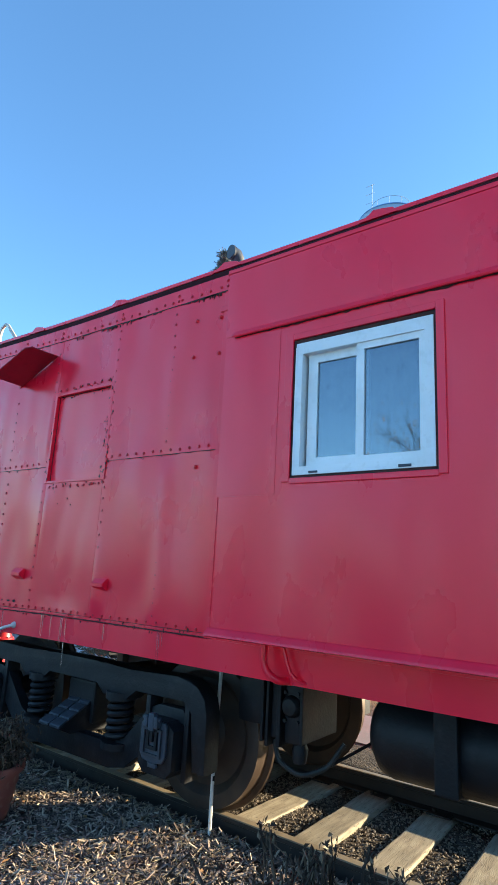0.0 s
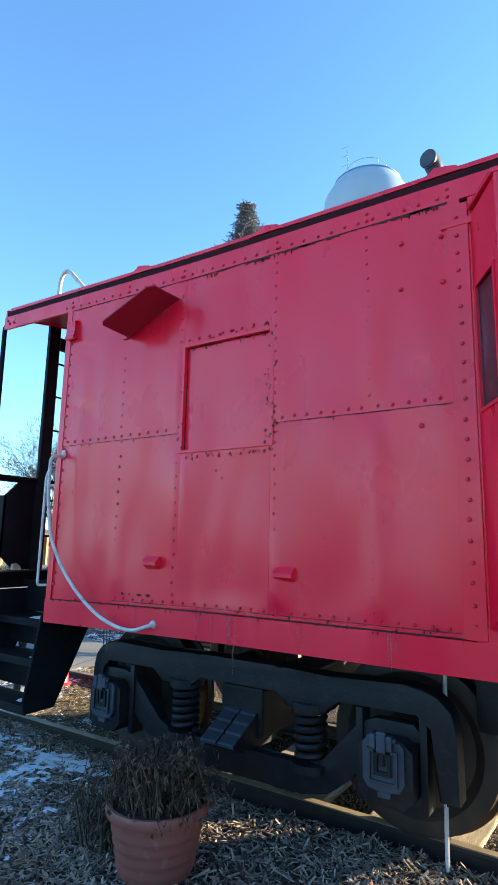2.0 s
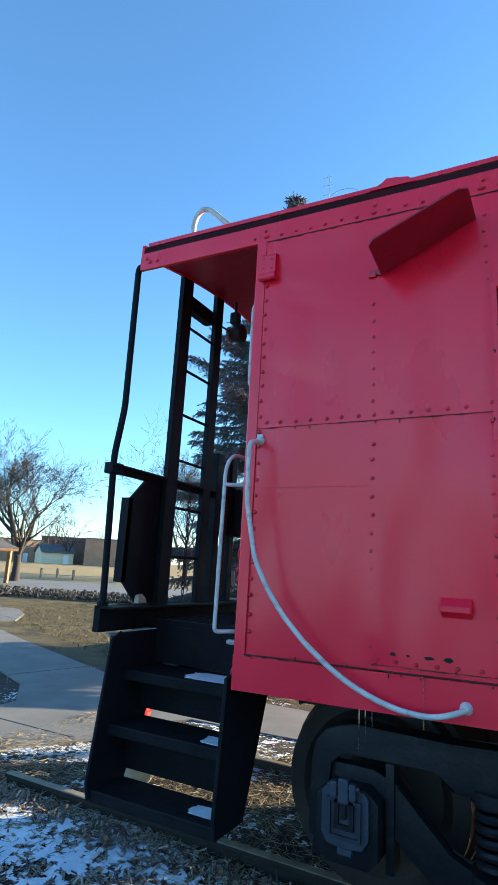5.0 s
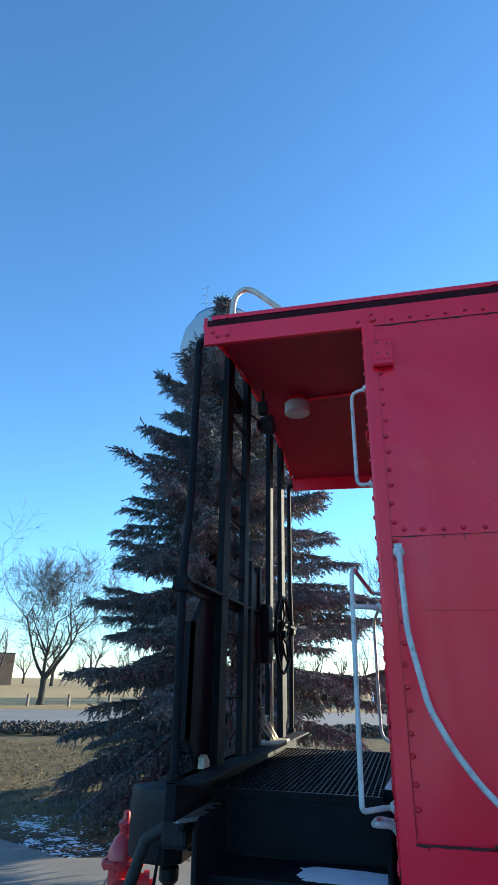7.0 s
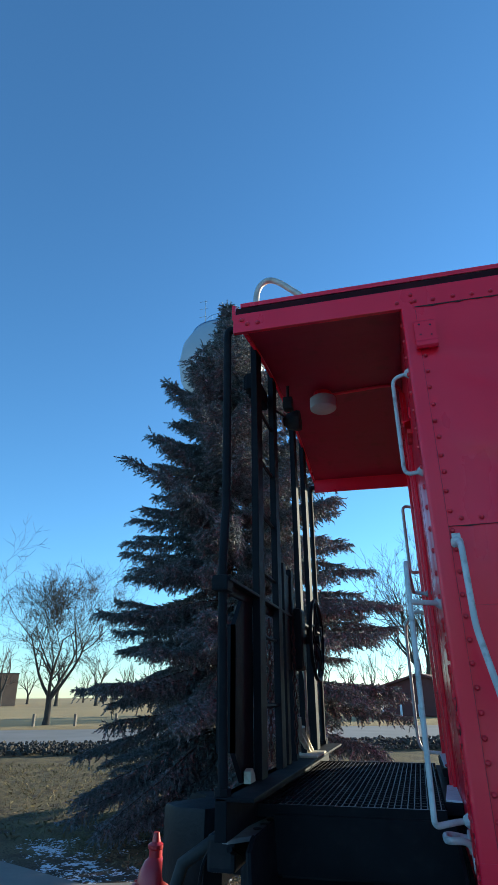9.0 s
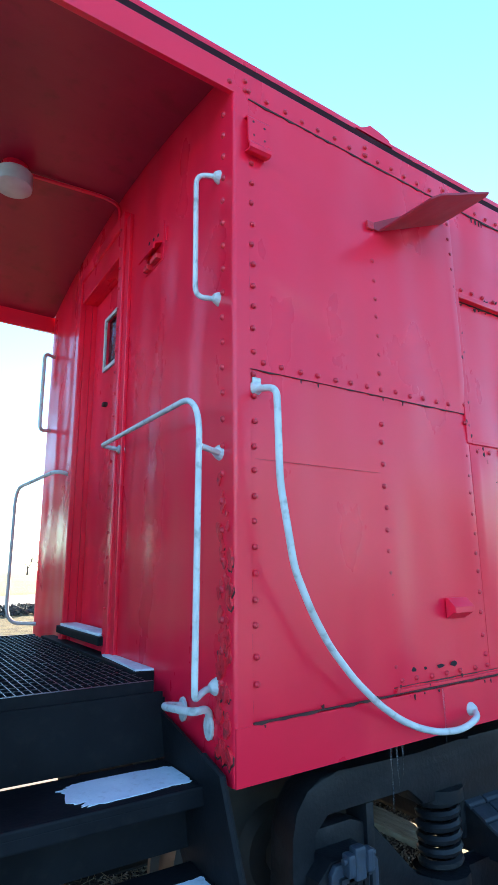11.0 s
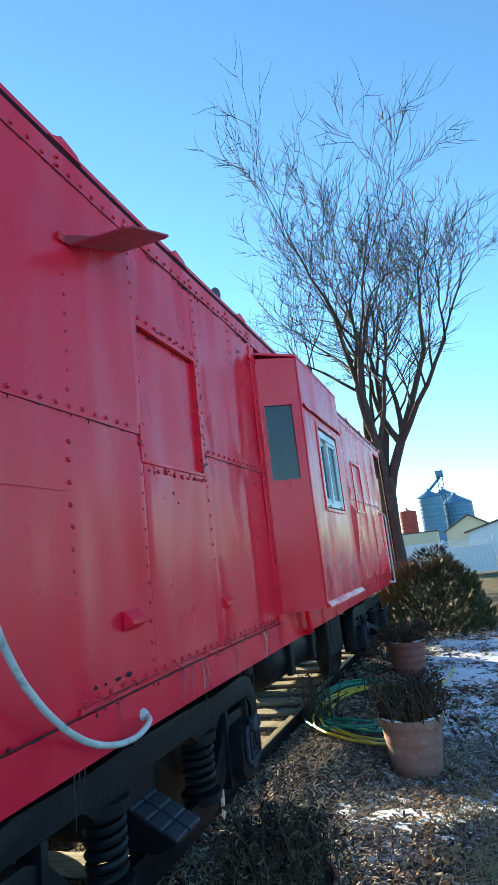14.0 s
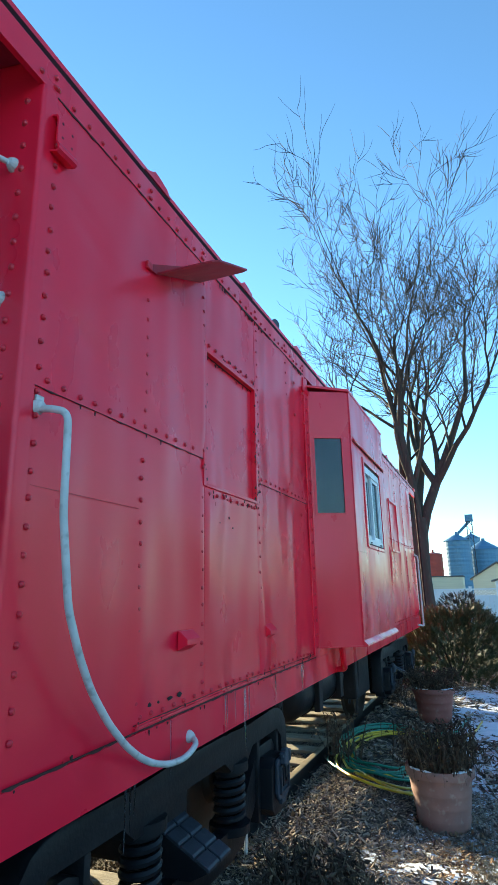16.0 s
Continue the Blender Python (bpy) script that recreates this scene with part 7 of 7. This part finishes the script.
def spruce(loc, height, radius, seed):
    rg = random.Random(seed)
    t = thing("spruce_tree", "tall blue-grey spruce with drooping frosted boughs", "tree", loc=loc)
    bm = bmesh.new()
    sweep(bm, [(0, 0, -0.05), (0.02, 0, height * 0.35), (0, 0.02, height * 0.7), (0, 0, height * 0.985)], [0.17, 0.12, 0.06, 0.012], 9)
    part("trunk", bm, BARK, t, smooth=True)
    bm = bmesh.new()
    NV, NF = [], []

    def tuft(c, d, ln):
        """A short needled twig: a few crossed slivers along d."""
        s = d.orthogonal().normalized()
        s.rotate(Matrix.Rotation(rg.uniform(0, 6.28), 3, d))
        w = d.cross(s)
        b_ = len(NV)
        h_ = ln * 0.05
        NV.extend([tuple(c - s * h_), tuple(c + d * ln), tuple(c + s * h_)])
        NF.append((b_, b_ + 1, b_ + 2))
        for k in range(10):
            a = k * 2.4
            q = s * math.cos(a) + w * math.sin(a)
            p = c + d * (ln * (0.04 + 0.086 * k))
            e = p + (d * 0.8 + q * 0.7) * (ln * 0.24)
            m_ = d.cross(q) * (ln * 0.075)
            b_ = len(NV)
            NV.extend([tuple(p - m_), tuple(e), tuple(p + m_)])
            NF.append((b_, b_ + 1, b_ + 2))

    z = 0.35
    while z < height * 0.985:
        f = 1 - z / height
        rad = radius * min(f, 0.80) ** 0.62 * rg.uniform(0.84, 1.06) * min(1.0, 0.10 + f * 3.6) + 0.03
        n = max(6, int(6 + 6 * f))
        a0 = rg.uniform(0, 6.28)
        for k in range(n):
            if rg.random() < 0.08:
                continue
            a = a0 + 2 * math.pi * (k + rg.uniform(-0.25, 0.25)) / n
            ln = rad * (rg.uniform(0.80, 1.0) if rg.random() < 0.8 else rg.uniform(0.5, 1.1)) * (1 + 0.17 * math.cos(a))
            rise = 0.45 * (1 - f) - 0.10 + rg.uniform(-0.2, 0.16)
            pts = []
            m = 7
            for i in range(m + 1):
                u = i / m
                pts.append(Vector((math.cos(a) * ln * u, math.sin(a) * ln * u, z + ln * (rise * u - 0.34 * f * u * u + 0.30 * max(0, u - 0.6)))))
            sweep(bm, pts, [0.022 * f + 0.006] + [(0.02 * f + 0.005) * (1 - 0.85 * i / m) for i in range(1, m + 1)], 4, cap=False)
            steps = max(6, int(ln / 0.05))
            for i in range(steps):
                u = 0.14 + 0.86 * i / steps
                j = min(m - 1, int(u * m))
                c = pts[j].lerp(pts[j + 1], u * m - j)
                fwd = (pts[j + 1] - pts[j]).normalized()
                lat = Vector((-math.sin(a), math.cos(a), 0))
                for sd in (-1, 1):
                    tl = (0.13 + 0.46 * ln / radius * (1 - u) ** 0.7) * rg.uniform(0.7, 1.2)
                    d = (fwd * 0.75 + lat * sd * rg.uniform(0.5, 1.0) + Vector((0, 0, rg.uniform(-0.38, 0.0)))).normalized()
                    segs = max(1, int(tl / 0.055))
                    p = c
                    for q in range(segs):
                        tuft(p, (d + Vector((rg.uniform(-0.5, 0.5), rg.uniform(-0.5, 0.5), rg.uniform(-0.6, 0.3)))).normalized(), 0.15 * rg.uniform(0.7, 1.35))
                        p = p + d * tl / segs
                        d = (d + Vector((rg.uniform(-0.2, 0.2), rg.uniform(-0.2, 0.2), rg.uniform(-0.4, 0.05)))).normalized()
                if u > 0.25:
                    p, d = c, (Vector((rg.uniform(-0.4, 0.4), rg.uniform(-0.4, 0.4), -1)) + fwd * 0.4).normalized()
                    for q in range(rg.randint(1, 3)):
                        tuft(p, (d + Vector((rg.uniform(-0.6, 0.6), rg.uniform(-0.6, 0.6), rg.uniform(-0.2, 0.4)))).normalized(), 0.12)
                        p = p + d * 0.065
                if rg.random() < 0.7:
                    tuft(c, (fwd + Vector((0, 0, rg.uniform(-0.6, 0.5)))).normalized(), 0.15)
        z += rg.uniform(0.20, 0.30) * (0.45 + 0.75 * f) + 0.03
    part("branch_frame", bm, BARK, t, kind="stuff")
    from_arrays("crown", NV, NF, NEEDLE, parent=t)
    return t


spruce((-3.25, 7.4, 0), 9.75, 3.45, 4)


def shrub(loc, rx, ry, h, n, seed, mat, label, name="evergreen_shrub"):
    rg = np.random.default_rng(seed)
    t = thing(name, label, "shrub", "shrubs at the car end", loc=loc)
    bm = bmesh.new()
    rr = random.Random(seed)
    for k in range(16):
        a = rr.uniform(0, 6.28)
        sweep(bm, [(0, 0, 0), (rx * 0.35 * math.cos(a), ry * 0.35 * math.sin(a), h * 0.4), (rx * 0.75 * math.cos(a), ry * 0.75 * math.sin(a), h * rr.uniform(0.5, 0.85))], [0.02, 0.012, 0.004], 4)
    part("stems", bm, TWIG, t)
    # sprays: short feathery shoots that fan up and out from the stems
    m = n // 14
    a, c = rg.uniform(0, 2 * np.pi, m), rg.uniform(0.03, 1, m) ** 1.15
    lump = np.array([1 + 0.45 * noise.noise(Vector((math.cos(x) * 1.7, math.sin(x) * 1.7, y * 2.2 + seed))) for x, y in zip(a, c)])
    rad = (1 - c) ** 0.40 * (0.55 + 0.45 * rg.random(m) ** 0.5) * lump + 0.05
    root = np.stack([rx * rad * np.cos(a), ry * rad * np.sin(a), h * c * (0.88 + 0.25 * (lump - 1))], 1)
    d = np.stack([np.cos(a) * 0.8, np.sin(a) * 0.8, 0.55 + 0.8 * c], 1) + rg.normal(0, 0.35, (m, 3))
    d /= np.linalg.norm(d, axis=1)[:, None]
    sp = rg.uniform(0.10, 0.24, m)
    V_, F_ = [], []
    for k in range(m):
        u = Vector(d[k])
        sd = u.orthogonal().normalized()
        sd.rotate(Matrix.Rotation(rr.uniform(0, 6.28), 3, u))
        for i in range(14):
            f = (i + 1) / 15
            p = Vector(root[k]) + u * (sp[k] * f)
            q = (u * 0.8 + sd * (1 if i % 2 else -1) * 0.7 + Vector((rr.uniform(-1, 1), rr.uniform(-1, 1), rr.uniform(-1, 0.6))) * 0.25).normalized()
            ln = sp[k] * (0.50 - 0.30 * f)
            w = q.cross(u).normalized().cross(q) * 0.0075
            b_ = len(V_)
            V_ += [tuple(p - w), tuple(p + q * ln), tuple(p + w)]
            F_.append((b_, b_ + 1, b_ + 2))
    from_arrays("foliage", V_, F_, mat, parent=t)
    return t


shrub((11.0, -0.45, 0), 1.0, 1.15, 1.40, 42000, 1, YEW, "dense green-gold evergreen shrub at the car end")
shrub((18.5, -0.25, 0), 1.0, 1.0, 1.65, 12000, 6, TWIG, "bare reddish twiggy shrub before the white fence", "twiggy_shrub")

# ---------------------------------------------------------------- fence and grain bins to the east
FX = 29.5
fence = thing("vinyl_fence", "white vinyl privacy fence with lattice top", "fence", loc=(FX, 0, 0))
for k in range(9):
    y = 2.2 - 2.4 * k
    bm = bmesh.new()
    box(bm, -0.065, 0.065, y - 0.065, y + 0.065, -0.1, 1.72, 0.01)
    box(bm, -0.08, 0.08, y - 0.08, y + 0.08, 1.72, 1.76, 0.01)
    part("fence_post", bm, FENCE, fence)
    bm = bmesh.new()
    y1 = y - 2.4
    top = 1.58 if k < 1 else 1.25
    box(bm, -0.035, 0.035, y1 + 0.07, y - 0.07, top, top + 0.09)
    pan = part("fence_panel", bm, FENCE, fence)
    bm = bmesh.new()
    box(bm, -0.035, 0.035, y1 + 0.07, y - 0.07, 0.04, 0.16)
    part("bottom_rail", bm, FENCE, pan)
    for j in range(12):
        ya = y - 0.07 - j * 0.188
        bm = bmesh.new()
        box(bm, -0.02, 0.02, ya - 0.180, ya, 0.16, top)
        part("fence_board", bm, FENCE, pan)
    if k >= 1:
        bm = bmesh.new()
        box(bm, -0.03, 0.03, y1 + 0.07, y - 0.07, 1.60, 1.66)
        for j in range(15):
            for s in (-1, 1):
                yc = y - 0.17 - j * 0.147
                sweep(bm, [(0, yc - s * 0.14, 1.345), (0, yc + s * 0.14, 1.60)], 0.014, 4)
        part("lattice", bm, FENCE, fence)


def grain_bin(y, x, r, h, cone, mat, label, name="grain_bin"):
    t = thing(name, label, "grain bin", "grain bins beyond the fence", loc=(x, y, 0))
    bm = bmesh.new()
    prof = []
    for k in range(int(h / 0.9)):
        prof += [(r, 0.9 * k), (r + 0.05, 0.9 * k + 0.45)]
    lathe(bm, prof + [(r, h)], 28)
    part("bin_wall", bm, mat, t)
    bm = bmesh.new()
    lathe(bm, [(r + 0.25, h), (r * 0.12, h + cone), (r * 0.12, h + cone + 0.5), (0.0, h + cone + 0.6)], 20)
    part("bin_roof", bm, mat, t)
    return t


grain_bin(5.6, 140, 2.9, 12.0, 1.6, SILO, "tall blue-grey corrugated steel grain bin")
grain_bin(0.1, 150, 3.9, 10.4, 2.2, SILO, "wide blue-grey corrugated steel grain bin")
grain_bin(2.9, 160, 2.2, 14.0, 1.2, SILO, "narrow blue-grey corrugated steel grain bin")
grain_bin(12.0, 150, 2.2, 9.8, 0.5, REDSHED, "low red steel tank beyond the fence", "red_tank")
leg = thing("grain_elevator_leg", "slim grey grain elevator leg between the bins", "elevator leg", loc=(146, 2.6, 0))
bm = bmesh.new()
for dx, dy in ((-0.6, -0.6), (0.6, -0.6), (0.6, 0.6), (-0.6, 0.6)):
    sweep(bm, [(dx, dy, 0), (dx, dy, 18)], 0.11, 4)
for k in range(9):
    sweep(bm, [(-0.6, -0.6, 2 * k), (0.6, 0.6, 2 * k + 2)], 0.07, 4)
part("leg_tower", bm, LID, leg)
bm = bmesh.new()
sweep(bm, [(0, 0, 17), (0, 3.6, 13.5)], 0.35, 6)
box(bm, -0.9, 0.9, -0.9, 0.9, 17, 18.6, 0.1)
part("leg_head", bm, SILO, leg)


def house(name, loc, lx, ly, h, rise, wall, roof, label, turn=0, over=0.4, windows=(), doors=()):
    t = thing(name, label, "building", loc=loc)
    t.rotation_euler = (0, 0, radians(turn))
    bm = bmesh.new()
    if rise:
        prism(bm, [(-ly / 2, 0), (ly / 2, 0), (ly / 2, h), (0, h + rise * 0.97), (-ly / 2, h)], "x", -lx / 2, lx / 2)
    else:
        box(bm, -lx / 2, lx / 2, -ly / 2, ly / 2, 0, h)
    part("wall", bm, wall, t)
    bm = bmesh.new()
    if rise:
        k = rise / (ly / 2)
        prism(bm, [(-ly / 2 - over, h - over * k + 0.02), (0, h + rise + 0.02), (ly / 2 + over, h - over * k + 0.02), (ly / 2 + over, h - over * k + 0.2), (0, h + rise + 0.2), (-ly / 2 - over, h - over * k + 0.2)], "x", -lx / 2 - over, lx / 2 + over)
    else:
        box(bm, -lx / 2 - 0.1, lx / 2 + 0.1, -ly / 2 - 0.1, ly / 2 + 0.1, h, h + 0.25)
    part("roof", bm, roof, t)
    for x, z, w, hh in windows:
        bm = bmesh.new()
        box(bm, x - w / 2, x + w / 2, -ly / 2 - 0.05, -ly / 2 + 0.02, z, z + hh)
        wf = part("window", bm, VINYL, t)
        bm = bmesh.new()
        box(bm, x - w / 2 + 0.08, x + w / 2 - 0.08, -ly / 2 - 0.06, -ly / 2 - 0.052, z + 0.08, z + hh - 0.08)
        part("pane", bm, RUBBER, wf)
    for x, w, hh in doors:
        bm = bmesh.new()
        box(bm, x - w / 2, x + w / 2, -ly / 2 - 0.05, -ly / 2 + 0.02, 0, hh)
        part("door", bm, VINYL, t)
    return t


house("flat_roofed_shed", (118, 9.0, 0), 10, 8, 3.6, 0, SIDING, ROOFING, "long low cream shed beyond the fence", 90, windows=((0, 1.4, 1.2, 1.0),))
house("cream_house", (90, -1.9, 0), 9, 6.5, 2.9, 2.0, SIDING, ROOFING, "cream house gable beyond the fence", 0)
house("white_garage", (70, -5.2, 0), 7, 7.5, 2.3, 1.0, FENCE, ROOFING, "low white garage beyond the fence", 0)

# ---------------------------------------------------------------- north side: shed, posts, buildings, shelter, tower
house("maroon_shed", (0.9, 59.0, 0), 8.0, 7.0, 2.35, 1.0, MAROON, MAROON, "maroon roadside shed with low gable roof", 78, 0.5)
bm = bmesh.new()
lathe(bm, [(0.0, 0.0), (0.09, 0.0), (0.09, 0.92), (0.07, 0.98), (0.0, 1.0)], 10)
post = whole("white_bollard", bm, FENCE, "short white bollard in front of the shed", "bollard", "bollards by the shed", smooth=True)
post.matrix_basis = pose(-3.2, 52.4, 0)
for k in range(1, 7):
    copy_thing(post, pose(-3.2 + 1.5 * k, 52.4 + 0.5 * k, 0))
bm = bmesh.new()
box(bm, -0.08, 0.08, -0.08, 0.08, -0.1, 0.72, 0.02)
gpost = whole("wooden_post", bm, POSTWOOD, "short grey wooden post beside the road", "post", "posts beside the road")
gpost.matrix_basis = pose(-36, 33.0, 0)
for k in range(1, 12):
    copy_thing(gpost, pose(-44 + 2.55 * k + 6, 29.8 + 0.97 * k, 0))
house("tan_brick_school", (-100.5, 118, 0), 21, 16, 6.6, 0, BRICK, ROOFING, "long flat-roofed tan brick building across the field", 40)
# shadowed face of the long building, drawn as a darker brick
house("brown_brick_wing", (-122, 120, 0), 17, 14, 7.0, 0, BRICKD, ROOFING, "flat-roofed brick wing across the field, its shade painted in", 42)
house("small_cream_building", (-112.5, 104, 0), 7.8, 7, 2.8, 1.9, SIDING, ROOFING, "small cream gabled building across the field", 62, doors=((2, 1.2, 2.2),))
house("cream_block_building", (-126, 104, 0), 10.5, 8, 5.6, 0, BRICK, ROOFING, "tan flat-roofed block building across the field", 62, doors=((1, 1.2, 2.2),))
sh = thing("park_shelter", "open wooden park shelter with a shingled roof", "shelter", loc=(-28.6, 18.0, 0))
sh.rotation_euler = (0, 0, radians(20))
for x in (-2.2, 2.2):
    for y in (-2.2, 2.2):
        bm = bmesh.new()
        box(bm, x - 0.1, x + 0.1, y - 0.1, y + 0.1, 0, 1.9, 0.01)
        part("shelter_post", bm, CEDAR, sh)
bm = bmesh.new()
lathe(bm, [(4.02, 1.99), (4.02, 2.03), (0.1, 3.4)], 4)
part("shelter_roof", bm, ROOFING, sh)
bm = bmesh.new()
lathe(bm, [(3.7, 1.84), (4.0, 1.84), (4.0, 1.988), (3.7, 1.988)], 4)
part("roof_fascia", bm, CEDAR, sh)
house("blue_playhouse", (-7.6, 70, 0), 1.2, 1.2, 1.3, 0.8, SIGNBLUE, TOWER, "small blue and white playhouse across the road", 20)

tower = thing("water_tower", "white water tower with a blue band", "water tower", loc=(-21.1, 61.5, -1.1))
bm = bmesh.new()
lathe(bm, [(1.6, 0), (1.3, 4), (1.2, 33.8), (2.2, 36.8), (4.4, 39.3), (5.6, 42.0), (5.9, 44.3), (5.5, 46.8), (4.2, 49.0), (2.2, 50.4), (0.0, 50.8)], 40)
part("tank", bm, TOWER, tower, smooth=True)
bm = bmesh.new()
lathe(bm, [(4.25, 49.0), (4.3, 49.1), (3.7, 49.45), (3.6, 49.4)], 40)
part("tank_band", bm, BLUEBAND, tower, smooth=True)
bm = bmesh.new()
for k in range(10):
    a = 2 * math.pi * k / 10
    sweep(bm, [(2.6 * math.cos(a), 2.6 * math.sin(a), 50.0), (2.6 * math.cos(a), 2.6 * math.sin(a), 51.3)], 0.03, 4)
sweep(bm, [(2.6 * math.cos(2 * math.pi * k / 24), 2.6 * math.sin(2 * math.pi * k / 24), 51.3) for k in range(25)], 0.035, 4, cap=False)
part("top_rail", bm, TOWER, tower)
bm = bmesh.new()
sweep(bm, [(-2.7, 0, 49.8), (-2.7, 0, 56.1)], 0.05, 5)
for z in (51.8, 53.2, 54.6, 55.9):
    sweep(bm, [(-3.6, 0, z), (-2.4, 0, z)], 0.03, 4)
part("antenna_mast", bm, TOWER, tower)
